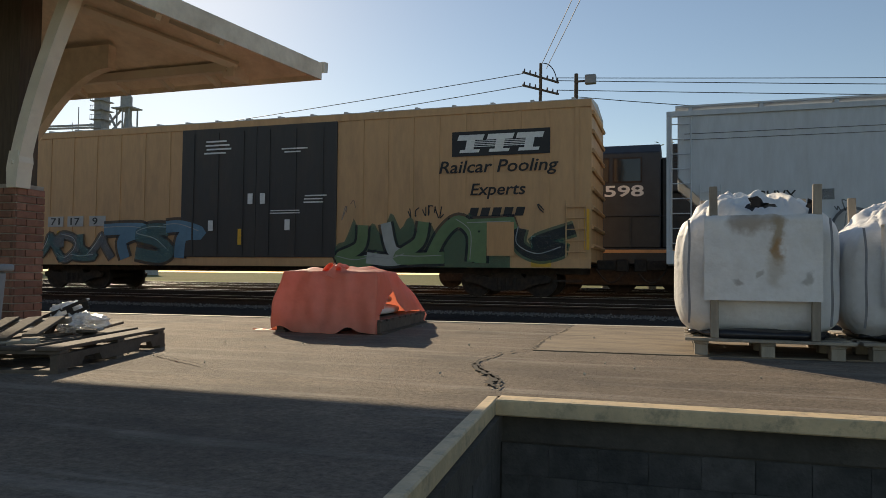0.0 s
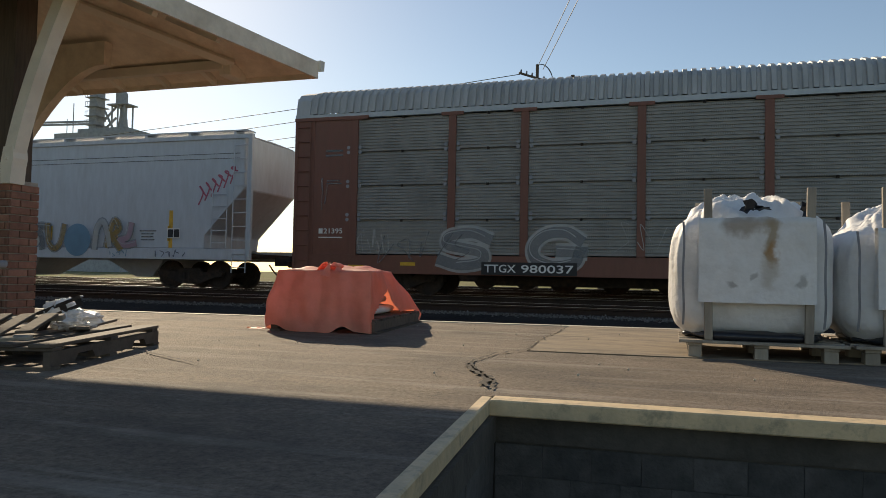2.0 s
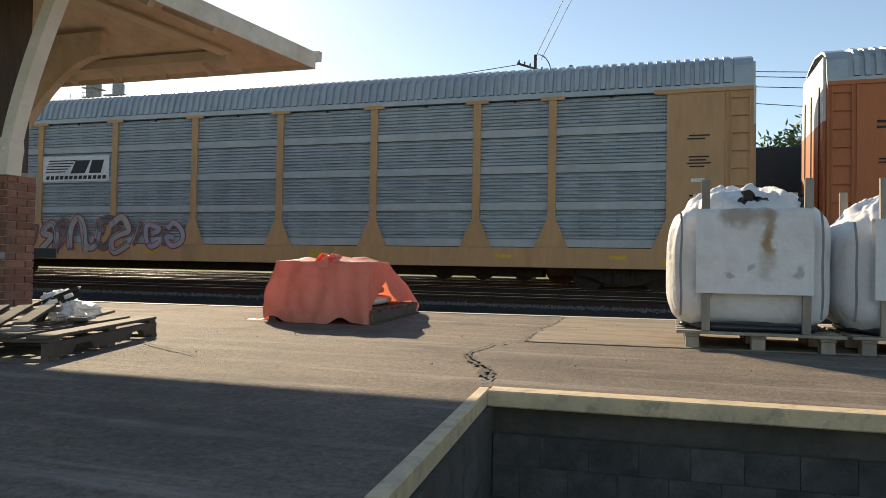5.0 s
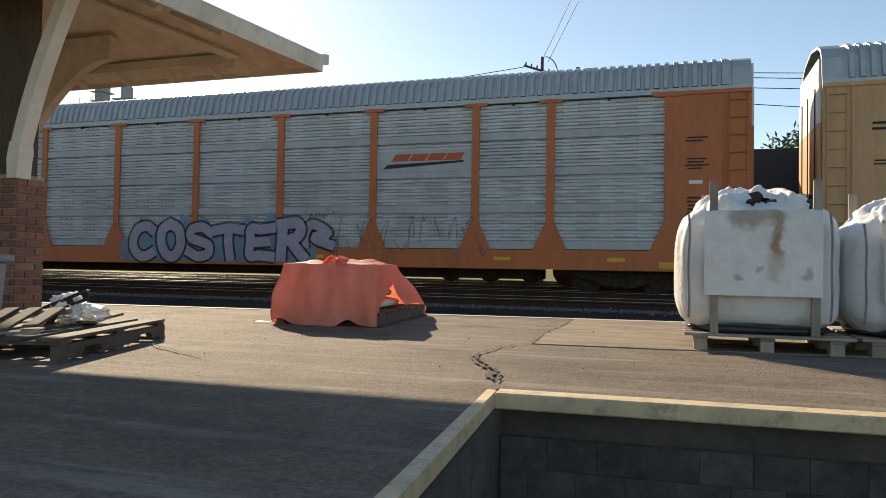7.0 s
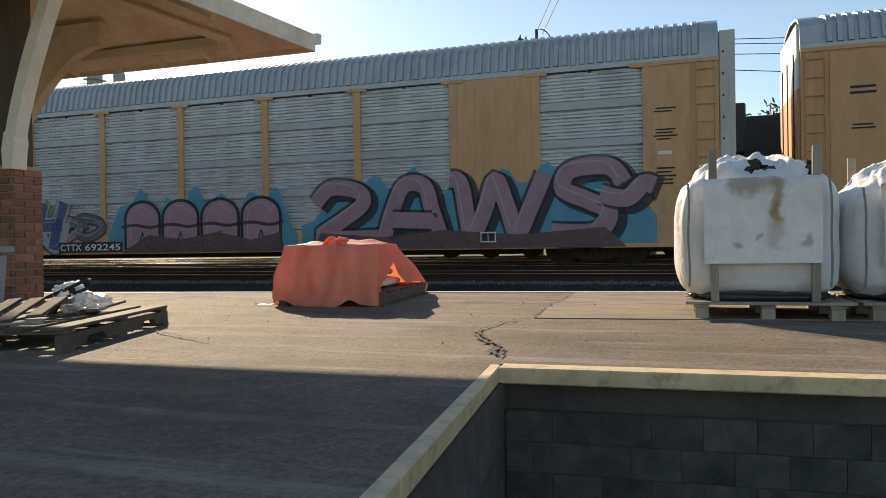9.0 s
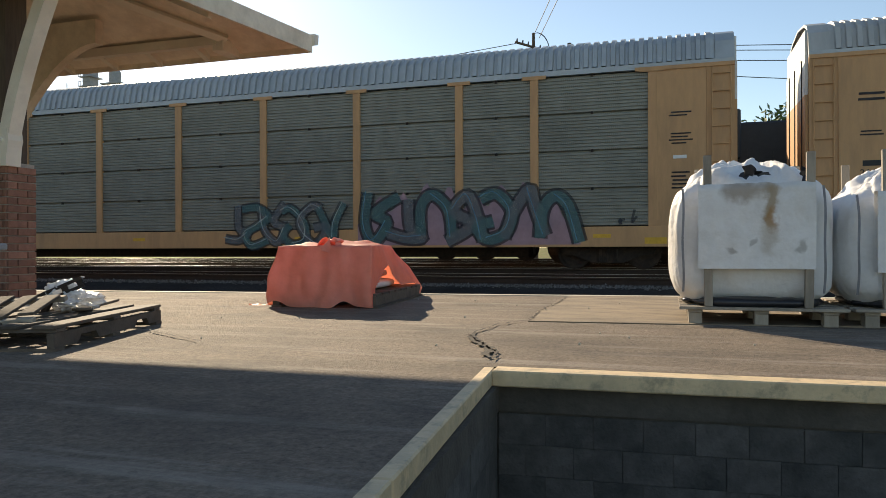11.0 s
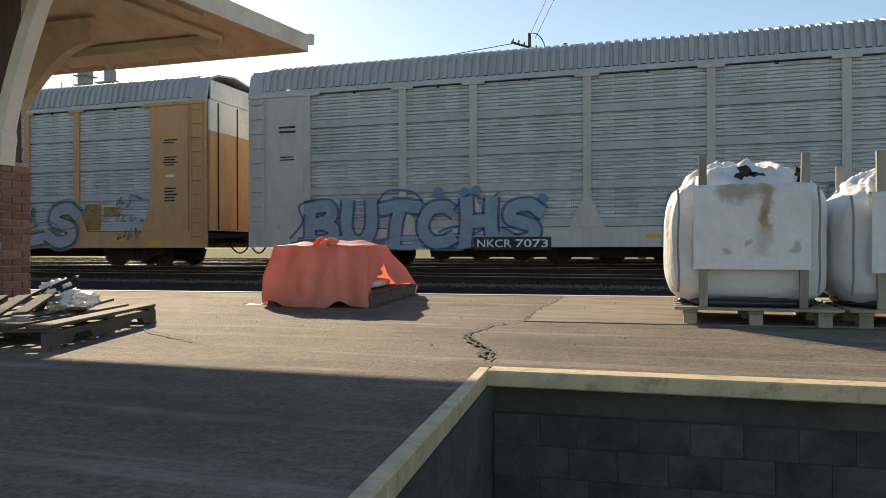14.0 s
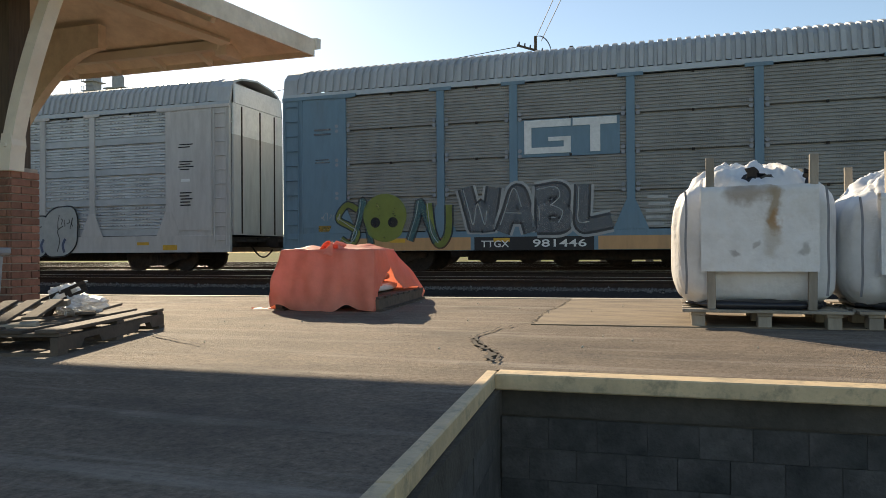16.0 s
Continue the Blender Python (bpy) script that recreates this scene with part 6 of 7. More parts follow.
def paint_hopper(c):
    # this car's side lies further in, so the coats are laid on a board-thin shift of their own
    letters("lettering", "CHVX", 1.95, 2.32, 0.23, 0.84, 0.044, BLACK_PAINT, c, "black reporting mark", 0.01, 0, 0.002)
    letters("lettering", "889001", 1.95, 1.87, 0.21, 0.96, 0.044, BLACK_PAINT, c, "black car number", 0.01, 0, 0.002)
    stencil(c, 2.15, 2.95, 1.5, 1.72, 2, BLACK_PAINT, 1, 0.044)
    plate("placard", c, 3.3, 3.55, 2.32, 2.56, GREYED, 0.044)
    wild(c, 2.9, 6.5, 0.92, 2.05, (SHEER, CHALK), INK, 21, 5, light=GREYED)
    wild(c, 6.6, 9.6, 0.95, 2.05, (PALE_BLUE, SKYBLUE), CHALK, 22, 4)
    scribble(c, 3.5, 4.0, 2.05, 2.3, INK, 23, 3)
    scribble(c, 5.4, 7.4, 1.95, 2.25, INK, 24, 6)
    plate("placard", c, 8.91, 9.71, 1.99, 2.27, YELLOW_PAINT, 0.044, "yellow stencil patch")
    bm = bmesh.new()
    rod(bm, (12.05, -0.03, 1.42), (12.05, -0.027, 1.42), 0.5, 28)
    part("spray_disc", bm, SKYBLUE, c, "pale blue spray-painted disc")
    wild(c, 9.9, 11.4, 1.0, 2.0, (CHALK, GREYED, AMBER), GREYED, 25, 3)
    wild(c, 12.7, 14.2, 1.1, 2.1, (CHALK, AMBER, PINK), GREYED, 26, 3)
    for k in range(6):
        x = 16.35 + k * 0.21
        stroke(c, [(x, 2.45 + k * 0.12), (x + 0.15, 2.8 + k * 0.14), (x + 0.02, 3.0 + k * 0.1), (x + 0.25, 2.7 + k * 0.14)], 0.05, PINKRED, 0.03)
    scribble(c, 14.9, 16.0, 0.92, 1.15, DEEPBLUE, 27, 6)
    scribble(c, 13.2, 14.0, 0.92, 1.15, SKYBLUE, 28, 5)
    plate("placard", c, 15.3, 15.75, 1.48, 1.77, WHITE_PAINT, 0.03, "white framed data placard")
    plate("placard_inset", c, 15.33, 15.51, 1.51, 1.74, BLACK_PAINT, 0.023)
    plate("placard_inset", c, 15.54, 15.72, 1.51, 1.74, BLACK_PAINT, 0.023)
    stencil(c, 14.3, 15.0, 1.4, 1.75, 4, GREYED, 5, 0.044)
    part("seam", boxes((0.4, 17.7, 0.036, 0.049, 3.92, 3.935)), GREYED, c)
    part("seam", boxes((0.4, 17.7, 0.036, 0.049, 3.78, 3.795)), GREYED, c)


def end_stencils(c, L, first, mat):
    stencil(c, L - 1.45, L - 0.9, 3.6, 3.75, 2, mat, 1, -0.02)
    stencil(c, L - 1.45, L - 0.9, 2.95, 3.25, 4, mat, 2, -0.02)
    plate("placard", c, L - 1.35, L - 1.05, 2.62, 2.7, WHITE_PAINT, -0.0125)
    stencil(c, L - 1.4, L - 0.95, 1.9, 2.35, 5, mat, 3, -0.02)
    stencil(c, 0.95, 1.5, 3.7, 3.95, 2, mat, 4, -0.02)
    stencil(c, 0.95, 1.6, 2.95, 3.1, 2, mat, 5, -0.02)
    plate("placard", c, L - 2.0, L - 1.5, 0.63, 0.78, YELLOW_PAINT, -0.016)
    plate("placard", c, 1.7, 2.15, 0.63, 0.78, YELLOW_PAINT, -0.016)


def number_plate(c, x0, x1, z0, z1, mark, number, split=0.42, proud=0.016):
    plate("mark_panel", c, x0 - 0.08, x1 + 0.08, z0 - 0.02, z1 + 0.02, BLACK_PAINT, -0.024 - proud, "black panel with white car number", 0.004)
    w = x1 - x0
    if mark:
        letters("lettering", mark, x0, z0 + 0.04, z1 - z0 - 0.08, w * (split - 0.06), -0.0285 - proud, WHITE_PAINT, c, "white reporting mark", 0.012, 0, 0.001)
    if number:
        letters("lettering", number, x0 + w * split, z0 + 0.04, z1 - z0 - 0.08, w * (1 - split), -0.0285 - proud, WHITE_PAINT, c, "white car number", 0.012, 0, 0.001)


def brand_streak(c, x0, x1, z0, z1, colour):
    plate("emblem_plate", c, x0 - 0.25, x1 + 0.25, z0 - 0.1, z1 + 0.1, SCREEN_BAND, 0.029, "plain silver emblem plate", 0.01)
    n = 4
    for k in range(n):
        a = x0 + 0.25 + (x1 - x0 - 0.3) * k / n
        outline_part("emblem_shape", c, slant(a, a + (x1 - x0) / n * 0.8, z0 + 0.2, z1, 0.12), colour, 0.018, "slanted red block")
    outline_part("emblem_shape", c, [(x0, z0), (x0 + 0.5, z0 + 0.03), (x1, z0 + 0.14), (x1, z0 + 0.19), (x0 + 0.15, z0 + 0.12)], BLACK_PAINT, 0.018, "black streak")


def paint_train():
    paint_boxcar(YELLOW_BOX)
    paint_hopper(GREY_HOPPER)
    c = BROWN_RACK
    scribble(c, 2.5, 5.2, 0.8, 1.8, GREYED, 31, 5, 0.03)
    piece(c, "S G", 4.2, 8.0, 0.68, 1.85, GREYED, CHALK, seed=3)
    scribble(c, 8.6, 12.4, 0.95, 1.9, CHALK, 33, 8, 0.018)
    scribble(c, 15.0, 21.2, 1.75, 1.98, GREYED, 36, 18, 0.02)
    for x0, x1 in ((14.6, 17.4), (17.9, 20.6)):
        for z in (1.2, 1.62):
            stroke(c, [(x0, z), ((x0 + x1) / 2, z + 0.03), (x1, z)], 0.03, GREYED, -0.038)
    scribble(c, 22.4, 25.6, 1.15, 1.75, SKYBLUE, 37, 7, 0.025)
    number_plate(c, 5.49, 7.73, 0.60, 0.88, "TTGX", "980037")
    letters("lettering", "21395", 0.95, 1.62, 0.14, 0.56, -0.0125, WHITE_PAINT, c, "white car number", 0.01, 0, 0.002)
    plate("number_bar", c, 0.8, 0.92, 1.62, 1.76, WHITE_PAINT, -0.0125)
    plate("rule", c, 0.8, 1.51, 1.5, 1.53, WHITE_PAINT, -0.0125)
    scribble(c, 0.85, 1.1, 2.3, 3.1, GREYED, 34, 2)
    scribble(c, 1.95, 2.9, 1.1, 1.75, CHALK, 35, 7)
    end_stencils(c, 27.0, 1, GREYED)
    c = NS_RACK
    plate("emblem_plate", c, 6.62, 9.16, 2.96, 3.73, WHITE_PAINT, 0.029, "white emblem plate with black stripes", 0.012)
    for k in range(5):
        outline_part("emblem_shape", c, slant(6.72 + 0.03 * k, 7.5 + 0.1 * k, 3.24 + k * 0.085, 3.275 + k * 0.085, 0.02), BLACK_PAINT, 0.016)
    outline_part("emblem_shape", c, slant(7.7, 8.25, 3.2, 3.6, 0.2), BLACK_PAINT, 0.016)
    outline_part("emblem_shape", c, slant(8.4, 8.85, 3.2, 3.6, 0.12), BLACK_PAINT, 0.016)
    for k in range(13):
        outline_part("emblem_shape", c, slant(6.75 + 0.18 * k, 6.88 + 0.18 * k, 3.02, 3.13, 0.02), BLACK_PAINT, 0.016)
    wild(c, 2.24, 3.6, 1.0, 1.72, (CHALK,), INK, 41, 3)
    wild(c, 6.7, 9.9, 0.75, 1.9, (CHALK, GREYED, CHALK), RED, 42, 6, light=INK)
    wild(c, 4.75, 6.4, 0.95, 1.7, (GREYED,), RED, 43, 3)
    wild(c, 10.2, 11.8, 0.95, 1.7, (GREYED, LILAC), RED, 44, 4)
    number_plate(c, 5.33, 7.2, 0.61, 0.86, "TTGX", "")
    end_stencils(c, 27.2, 1, INK)
    c = ORANGE_RACK
    piece(c, "COSTER", 9.9, 15.9, 0.64, 1.82, LILAC, INK, SKYBLUE, 4, fat=0.05)
    wild(c, 15.7, 16.6, 1.0, 1.75, (LILAC,), INK, 51, 1)
    scribble(c, 15.8, 16.9, 1.85, 2.05, INK, 52, 8, 0.02)
    scribble(c, 16.6, 21.0, 0.75, 2.0, GREYED, 53, 12, 0.03)
    brand_streak(c, 18.1, 20.35, 3.16, 3.55, ORANGE_RED)
    end_stencils(c, 27.2, 1, INK)
    c = MURAL_RACK
    for x0, x1, s in ((4.45, 4.6, 1), (6.05, 5.9, -1)):
        bm = boxes((min(x0, x1) - 0.02, max(x0, x1) - 0.08, 0.0, 0.006, 3.2, 3.9), (min(x0, x1 - 0.0) - 0.02, max(x0, x1), 0.0, 0.006, 3.85, 3.9), (min(x0, x1) - 0.02, max(x0, x1), 0.0, 0.006, 3.2, 3.25))
        part("emblem_shape", bm, BLACK_PAINT, c, "black bracket mark")
    for k in range(3):
        outline_part("emblem_shape", c, slant(4.75 + 0.36 * k, 5.05 + 0.36 * k, 3.42, 3.74, 0.0), BLACK_PAINT, 0.004)
    wild(c, 1.4, 3.4, 0.6, 1.6, (CHALK, GREYED), INK, 64, 3)
    piece(c, "KASH", 2.3, 7.6, 0.58, 2.1, DEEPBLUE, CHALK, OLIVE_GREEN, 6, edge=GREYED, shear=0.2)
    wild(c, 2.2, 7.6, 0.55, 1.5, (GREYED, TEAL, CHALK), INK, 65, 6)
    wild(c, 7.3, 8.9, 0.9, 1.6, (PINK, GREYED), INK, 61, 2)
    number_plate(c, 7.47, 9.76, 0.52, 0.80, "CTTX", "692245")
    glow_shape(c, 9.3, 15.8, 0.55, 2.45, CYAN, 62, bumps=7)
    for k in range(4):
        x = 10.0 + k * 1.35
        arch(c, x, x + 1.15, 0.62, 1.95, PINK, INK)
        stroke(c, [(x + 0.12, 0.9), (x + 0.2, 1.6), (x + 0.57, 1.85), (x + 0.95, 1.6)], 0.03, CHALK, -0.0378)
        stroke(c, [(x - 0.2, 1.25), (x + 0.3, 1.3), (x + 0.85, 1.22), (x + 1.3, 1.3)], 0.09, INK, -0.0382)
    bm = bmesh.new()
    prism(bm, [(9.8, 0.47), (15.4, 0.47), (15.2, 1.0), (14.3, 0.8), (13.2, 1.05), (12.0, 0.85), (10.8, 1.0)], "y", -0.0398, -0.0388)
    part("spray_form", bm, MAROON, c, "brown violet base of the mural")
    glow_shape(c, 15.9, 25.3, 0.55, 2.65, CYAN, 63, bumps=8)
    mural = (((16.35, 1.75), (16.8, 2.15), (17.6, 2.05), (17.75, 1.7), (17.1, 1.25), (16.5, 0.85), (17.4, 0.78), (18.3, 0.8)),
             ((18.35, 0.75), (18.6, 1.5), (18.95, 2.15), (19.5, 2.1), (19.7, 1.5), (19.95, 0.75)),
             ((18.6, 1.25), (19.7, 1.2)),
             ((20.2, 2.25), (20.5, 2.1), (20.75, 0.85), (21.1, 1.4), (21.4, 2.2), (21.7, 1.5), (21.95, 0.85), (22.3, 1.5), (22.65, 2.3)),
             ((24.55, 2.0), (24.2, 2.4), (23.3, 2.35), (23.1, 1.9), (23.7, 1.6), (24.2, 1.3), (23.9, 0.85), (22.8, 0.85)),
             ((24.0, 1.75), (24.6, 1.62), (25.0, 1.95), (25.25, 1.9)))
    for k, pts in enumerate(mural):
        stroke(c, [(x + 0.14, z - 0.1) for x, z in pts], 0.58, INK, -0.0300 - 0.0016 * k, "spray_outline")
        stroke(c, pts, 0.56, INK, -0.0304 - 0.0016 * k, "spray_outline")
        stroke(c, pts, 0.42, PINK, -0.0310 - 0.0016 * k, "spray_form")
        stroke(c, [(x - 0.13, z + 0.12) for x, z in pts[:-1]], 0.03, CHALK, -0.0392)
    bm = bmesh.new()
    prism(bm, [(16.3, 0.47), (24.6, 0.47), (24.1, 0.95), (22.0, 0.8), (20.0, 0.95), (18.3, 0.8), (16.5, 0.95)], "y", -0.0415, -0.04)
    part("spray_form", bm, MAROON, c, "brown violet base of the mural")
    plate("placard", c, 21.0, 21.4, 0.62, 0.88, WHITE_PAINT, -0.043)
    plate("placard_inset", c, 21.03, 21.19, 0.65, 0.85, BLACK_PAINT, -0.05)
    plate("placard_inset", c, 21.21, 21.37, 0.65, 0.85, BLACK_PAINT, -0.05)
    end_stencils(c, 26.7, 1, INK)
    edge = part("end_door_edge", boxes((26.72, 27.06, 0.08, 0.4, 1.0, 5.42)), SILVER_CAR, c, "white edge of the end door", bevel=0.01)
    for k in range(8):
        part("bolt", boxes((26.78, 26.82, 0.068, 0.079, 1.4 + 0.5 * k, 1.45 + 0.5 * k)), TRUCK, edge)
    c = OLIVE_RACK
    wild(c, 18.2, 23.7, 0.62, 2.05, (TEAL, GREYED), INK, 71, 7, light=SKYBLUE, cloud=PINK)
    wild(c, 14.0, 17.5, 0.62, 1.85, (GREYED, TEAL), INK, 72, 6)
    scribble(c, 24.8, 25.4, 0.9, 1.6, INK, 73, 2, 0.06)
    end_stencils(c, 27.4, 1, INK)
    c = LILAC_RACK
    for x0, x1, z0, z1 in ((2.6, 4.3, 1.08, 1.55), (9.4, 10.6, 1.1, 1.9), (12.3, 13.5, 1.1, 1.9), (15.2, 17.0, 1.1, 1.7), (19.5, 20.4, 1.1, 1.8), (22.9, 23.5, 1.1, 1.9), (23.6, 24.2, 1.5, 1.8)):
        plate("paint_patch", c, x0, x1, z0, z1, AMBER, 0.0285, "amber paint patch", 0.002)
    piece(c, "TECKS", 2.85, 9.15, 0.6, 2.0, LILAC, DEEPBLUE, None, 7, edge=SKYBLUE, shear=0.1)
    piece(c, "FIVER", 10.05, 15.95, 0.6, 2.08, LILAC, RED, None, 8, edge=PINK, fat=0.06, shear=0.1)
    piece(c, "BOGLS", 16.6, 22.7, 0.58, 2.02, LILAC, GREEN, None, 9, edge=GREYED, fat=0.06, shear=0.1)
    for k, (x0, x1) in enumerate(((2.9, 9.0), (10.1, 15.9), (16.7, 22.6))):
        stroke(c, [(x0 + (x1 - x0) * i / 12, 1.25 + 0.16 * math.sin(i * 1.9 + k)) for i in range(13)], 0.03, DEEPBLUE, -0.0375)
        for i in range(9):
            x = x0 + (x1 - x0) * hash_unit(i, k + 1)
            z = 0.75 + 1.15 * hash_unit(k + 3, i)
            plate("spray_fleck", c, x, x + 0.14, z, z + 0.07, CHALK, -0.038, "", 0.001)
    number_plate(c, 6.84, 9.24, 0.55, 0.82, "TTGX", "952638")
    brand_streak(c, 18.18, 20.5, 3.13, 3.72, ORANGE_RED)
    scribble(c, 24.1, 25.1, 1.75, 2.15, DEEPBLUE, 81, 3, 0.04)
    scribble(c, 24.1, 25.1, 1.3, 1.6, DEEPBLUE, 82, 5, 0.035)
    scribble(c, 24.1, 25.1, 0.8, 1.2, DEEPBLUE, 83, 5, 0.035)
    end_stencils(c, 27.2, 1, INK)
    letters("lettering", "26420", 1.0, 2.1, 0.13, 0.5, -0.0125, BLACK_PAINT, c, "black car number", 0.01, 0, 0.002)
    plate("number_bar", c, 1.05, 1.45, 2.3, 2.42, BLACK_PAINT, -0.0125)
    c = SILVER_RACK
    piece(c, "BUTCHS", 1.7, 8.3, 0.55, 1.85, PALE_BLUE, DEEPBLUE, None, 10, shear=0.05)
    for k, pts in enumerate((((1.3, 0.8), (1.7, 1.25), (1.6, 1.7), (2.1, 1.85)), ((3.9, 1.7), (4.2, 2.05), (4.9, 2.0), (5.2, 1.7)), ((6.0, 1.5), (6.4, 1.9), (6.9, 1.75), (7.2, 1.95)), ((7.3, 0.8), (7.9, 0.75), (8.2, 1.1)), ((5.6, 0.95), (6.1, 1.1), (6.5, 0.9), (6.9, 1.1)))):
        stroke(c, pts, 0.06, DEEPBLUE, -0.0375)
    wild(c, 1.5, 8.0, 0.5, 0.85, (GREYED, PALE_BLUE), GREYED, 93, 7)
    for k, (x, z) in enumerate(((6.3, 1.95), (6.6, 2.0), (5.6, 1.98), (7.9, 1.6), (8.2, 1.35), (8.3, 1.75))):
        bm = bmesh.new()
        rod(bm, (x, -0.034, z), (x, -0.031, z), 0.14, 14)
        part("spray_dot", bm, SKYBLUE, c)
    number_plate(c, 6.63, 8.43, 0.52, 0.80, "NKCR", "7073", 0.55, 0.02)
    piece(c, "BUDIS", 11.2, 16.4, 0.55, 1.85, BEIGE, DEEPBLUE, None, 11, edge=CYAN, shear=0.08)
    wild(c, 16.5, 17.7, 0.6, 1.1, (DEEPBLUE, BEIGE), DEEPBLUE, 91, 2)
    # rounded throw-up in thin outline
    for k, (x, w, zt) in enumerate(((18.35, 0.9, 1.66), (19.05, 0.75, 1.64), (19.75, 0.9, 1.7), (20.55, 0.85, 1.66), (21.4, 1.3, 1.95))):
        for name, grow, mat, y in (("spray_outline", 0.045, INK, -0.0275), ("spray_form", 0.0, SHEER, -0.0315)):
            ring = []
            for a in np.linspace(0, 6.283, 30, endpoint=False):
                ca, sa = math.cos(a), math.sin(a)
                ring.append((x + (w / 2 + grow) * math.copysign(abs(ca) ** 0.55, ca) + 0.08 * sa, (zt + 0.5) / 2 + ((zt - 0.5) / 2 + grow) * math.copysign(abs(sa) ** 0.6, sa) + 0.05 * math.sin(3 * a + k)))
            outline_part(name, c, ring, mat, y - 0.0008 * k, "pale rounded spray-painted form" if grow == 0 else "")
        stroke(c, [(x - 0.12, 0.6), (x - 0.02, 0.95), (x - 0.1, 1.25), (x + 0.12, 1.4)], 0.035, INK, -0.041)
        stroke(c, [(x + 0.16, 0.58), (x + 0.1, 0.8), (x + 0.2, 1.0)], 0.09, DEEPBLUE, -0.0415)
    scribble(c, 17.75, 18.2, 1.3, 1.75, INK, 94, 4, 0.03, -0.042)
    scribble(c, 21.3, 21.9, 1.3, 1.75, INK, 95, 5, 0.03, -0.042)
    scribble(c, 17.7, 18.1, 1.55, 1.9, LIME, 96, 3, 0.07, -0.027)
    for k in range(8):
        bm = bmesh.new()
        x = 11.8 + k * 0.72
        rod(bm, (x, -0.041, 0.72 + 0.08 * (k % 3)), (x, -0.0385, 0.72 + 0.08 * (k % 3)), 0.075, 12)
        part("spray_dot", bm, INK, c)
    end_stencils(c, 27.2, 1, INK)
    c = BLUE_RACK
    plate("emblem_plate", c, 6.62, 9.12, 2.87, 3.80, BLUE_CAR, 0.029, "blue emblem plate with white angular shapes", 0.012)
    bm = boxes((6.8, 7.95, 0.0, 0.0155, 3.6, 3.78), (6.8, 6.98, 0.0, 0.0155, 2.95, 3.6), (6.98, 7.95, 0.0, 0.0155, 2.95, 3.1), (7.78, 7.95, 0.0, 0.0155, 3.1, 3.35), (7.4, 7.78, 0.0, 0.0155, 3.25, 3.35))
    part("emblem_shape", bm, WHITE_PAINT, c, "white angular emblem")
    bm = boxes((8.0, 9.05, 0.0, 0.0155, 3.6, 3.78), (8.42, 8.66, 0.0, 0.0155, 2.95, 3.6))
    part("emblem_shape", bm, WHITE_PAINT, c, "white angular emblem")
    wild(c, 1.75, 2.6, 0.7, 2.0, (OLIVE_GREEN, TEAL), INK, 101, 2)
    outline_part("spray_form", c, [(3.0 + 0.62 * math.cos(a) + 0.05, 1.5 + 0.58 * math.sin(a) - (0.12 if math.sin(a) < -0.5 else 0)) for a in np.linspace(0, 6.283, 26, endpoint=False)], OLIVE_GREEN, -0.031, "yellow-green rounded form")
    for x in (2.78, 3.28):
        bm = bmesh.new()
        rod(bm, (x, -0.036, 1.32), (x, -0.034, 1.32), 0.14, 14)
        part("spray_dot", bm, INK, c)
    wild(c, 3.8, 4.8, 0.65, 1.9, (TEAL, OLIVE_GREEN), INK, 102, 2)
    piece(c, "WABL", 5.2, 8.9, 0.98, 2.12, GREYED, INK, None, 12, edge=CHALK, fat=0.05)
    plate("mark_panel", c, 5.5, 8.5, 0.562, 0.9, BLACK_PAINT, -0.0165, "black sill panel with white car number", 0.004)
    letters("lettering", "TTGX", 5.68, 0.64, 0.17, 0.72, -0.0215, WHITE_PAINT, c, "white reporting mark", 0.012, 0, 0.001)
    letters("lettering", "981446", 7.0, 0.64, 0.19, 1.32, -0.0215, WHITE_PAINT, c, "white car number", 0.012, 0, 0.001)
    for x0, x1 in ((1.9, 5.4), (8.6, 12.5)):
        plate("sill_patch", c, x0, x1, 0.57, 0.9, TAN_CAR, -0.0165, "tan sill patch", 0.004)
    stencil(c, 9.7, 10.3, 1.1, 1.9, 5, CHALK, 8, 0.02)
    scribble(c, 1.2, 1.75, 1.35, 1.6, CHALK, 103, 5, 0.015)
    plate("placard", c, 1.1, 1.6, 1.1, 1.26, AMBER, -0.0125)
    end_stencils(c, 27.2, 1, GREYED)
    # round hinge brackets on the two cars with ribbed screens
    me = None
    for c in (BROWN_RACK, BLUE_RACK):
        k = 27.0 / 27.2 if c is BROWN_RACK else 1.0
        for x in BAYS[1:-1]:
            for s in (-0.17, 0.17):
                for z in (2.0, 2.9, 3.82):
                    if me is None:
                        bm = bmesh.new()
                        rod(bm, (0, -0.015, 0), (0, 0.02, 0), 0.05, 10)
                        rod(bm, (0, -0.015, 0.13), (0, 0.02, 0.13), 0.05, 10)
                        me = mesh_of("hinge", bm, GREY_BIN)
                    part("hinge", me, GREY_BIN, c, at=pose(x * k + s, 0.0, z))


def arch(c, x0, x1, z0, z1, fill, line):
    """A round-topped painted form."""
    for g, mat, y in ((0.09, line, -0.030), (0.0, fill, -0.034)):
        r = (x1 - x0) / 2
        cx = (x0 + x1) / 2
        pts = [(x0 - g, z0 - g), (cx - 0.2, z0 - g), (cx, z0 + 0.5 - g), (cx + 0.2, z0 - g), (x1 + g, z0 - g)]
        pts += [(cx + (r + g) * math.cos(a), z1 - r * 0.8 + (r * 0.8 + g) * math.sin(a)) for a in np.linspace(0, math.pi, 12)]
        outline_part("spray_form", c, pts, mat, y, "rounded pink mural form")


paint_train()


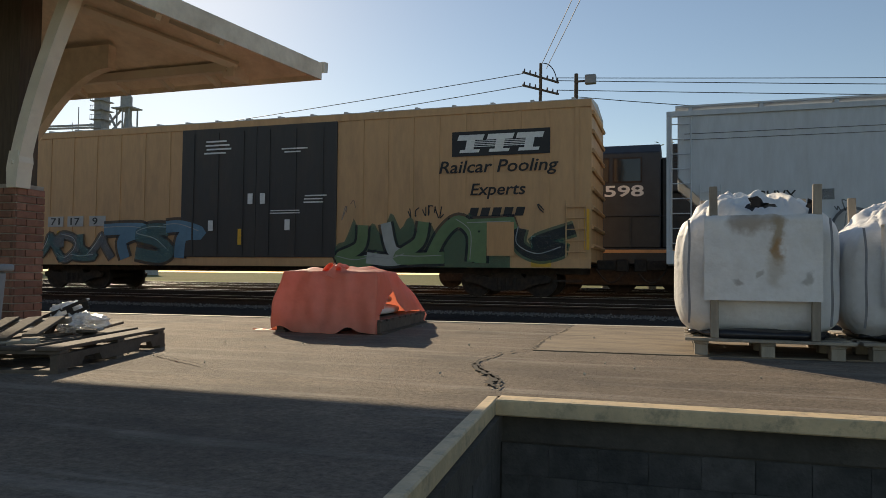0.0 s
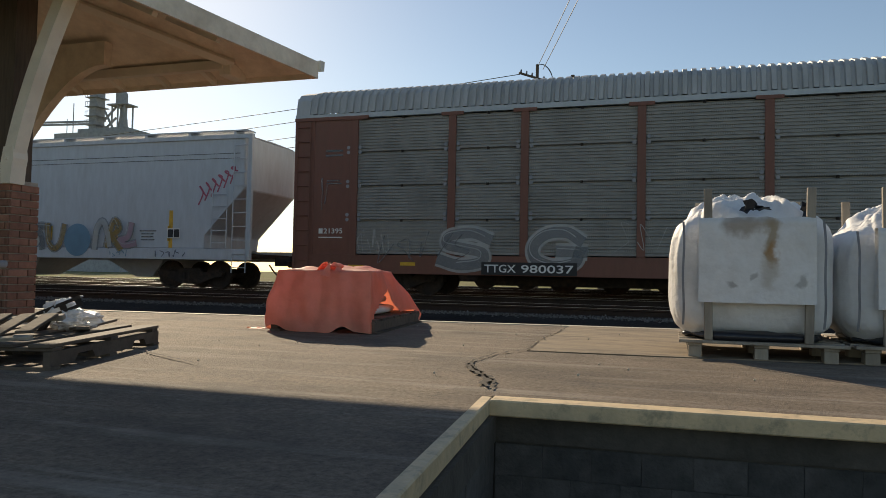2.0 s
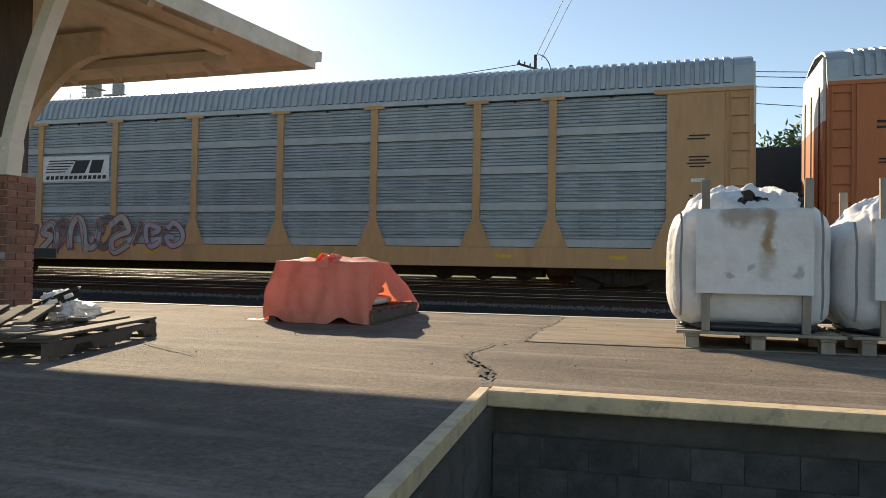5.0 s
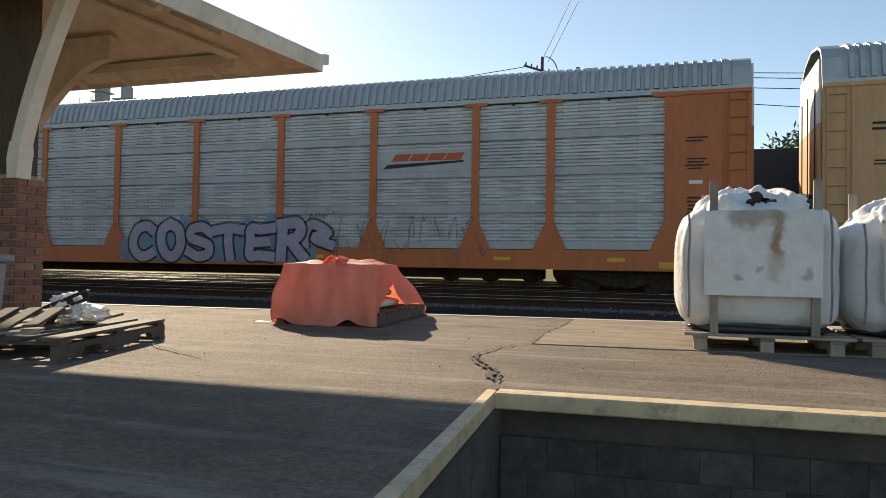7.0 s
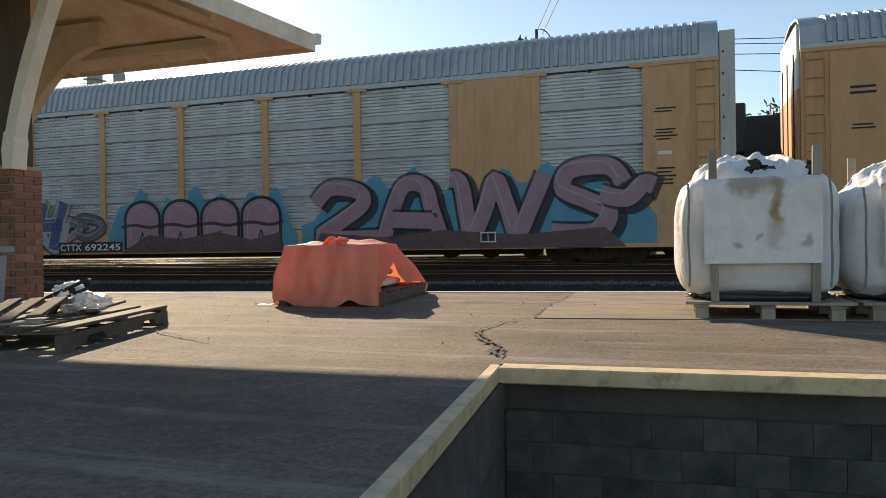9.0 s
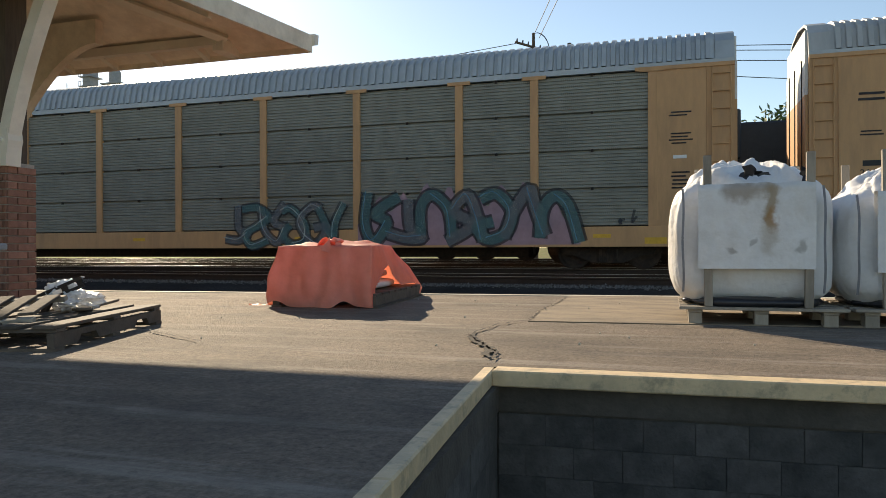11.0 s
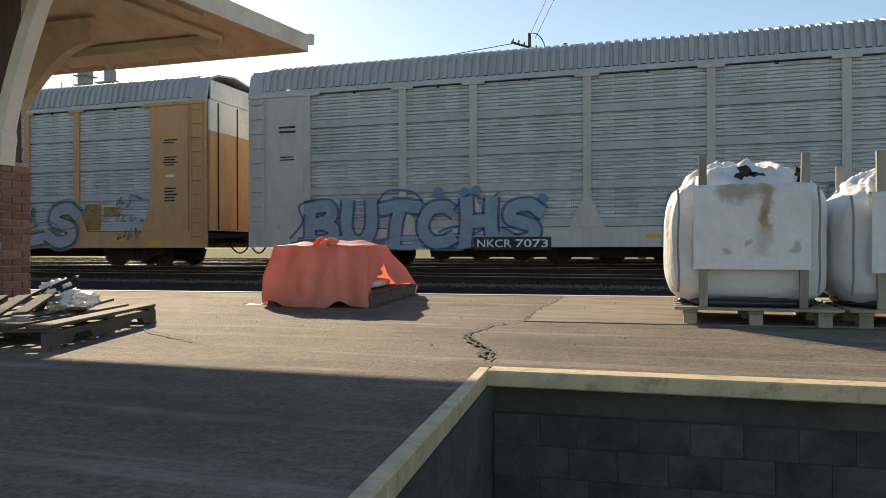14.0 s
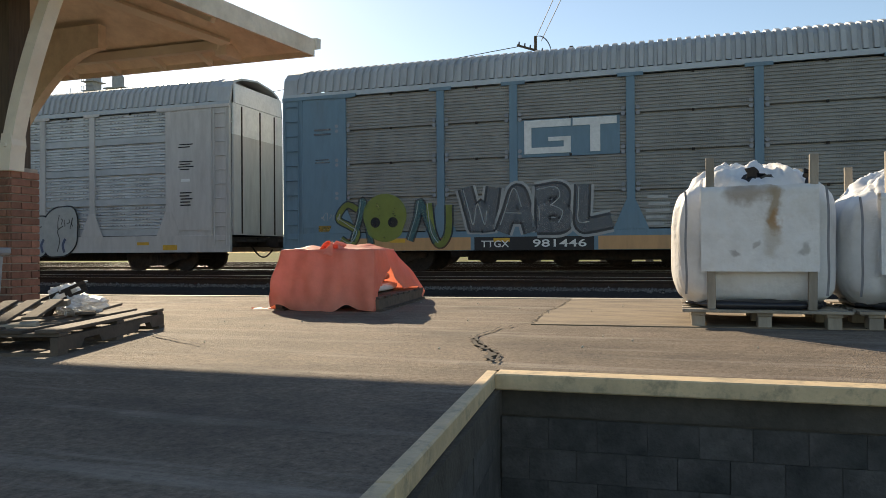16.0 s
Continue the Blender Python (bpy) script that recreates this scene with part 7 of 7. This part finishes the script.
def motions():
    """The train rolls by at a nearly even pace; its wheels turn with it."""
    times = [i * 0.5 for i in range(33)]
    for car, left in CARS:
        walk(car, [(t, pose(left - gone(t), SIDE_Y, 0)) for t in times])
    # wheels of one radius turn alike: the first of each place is keyed, the rest take over its keys
    keyed = {}
    for wheel, k in WHEELS:
        wheel.rotation_mode = "QUATERNION"
        if k not in keyed:
            walk(wheel, [(i / FPS, pose(k, 0, 0.42, 0, -math.degrees(gone(i / FPS) / 0.42), 0)) for i in range(16 * FPS + 1)])
            keyed[k] = wheel.animation_data
        else:
            data = wheel.animation_data_create()
            data.action = keyed[k].action
            data.action_slot = keyed[k].action_slot


motions()
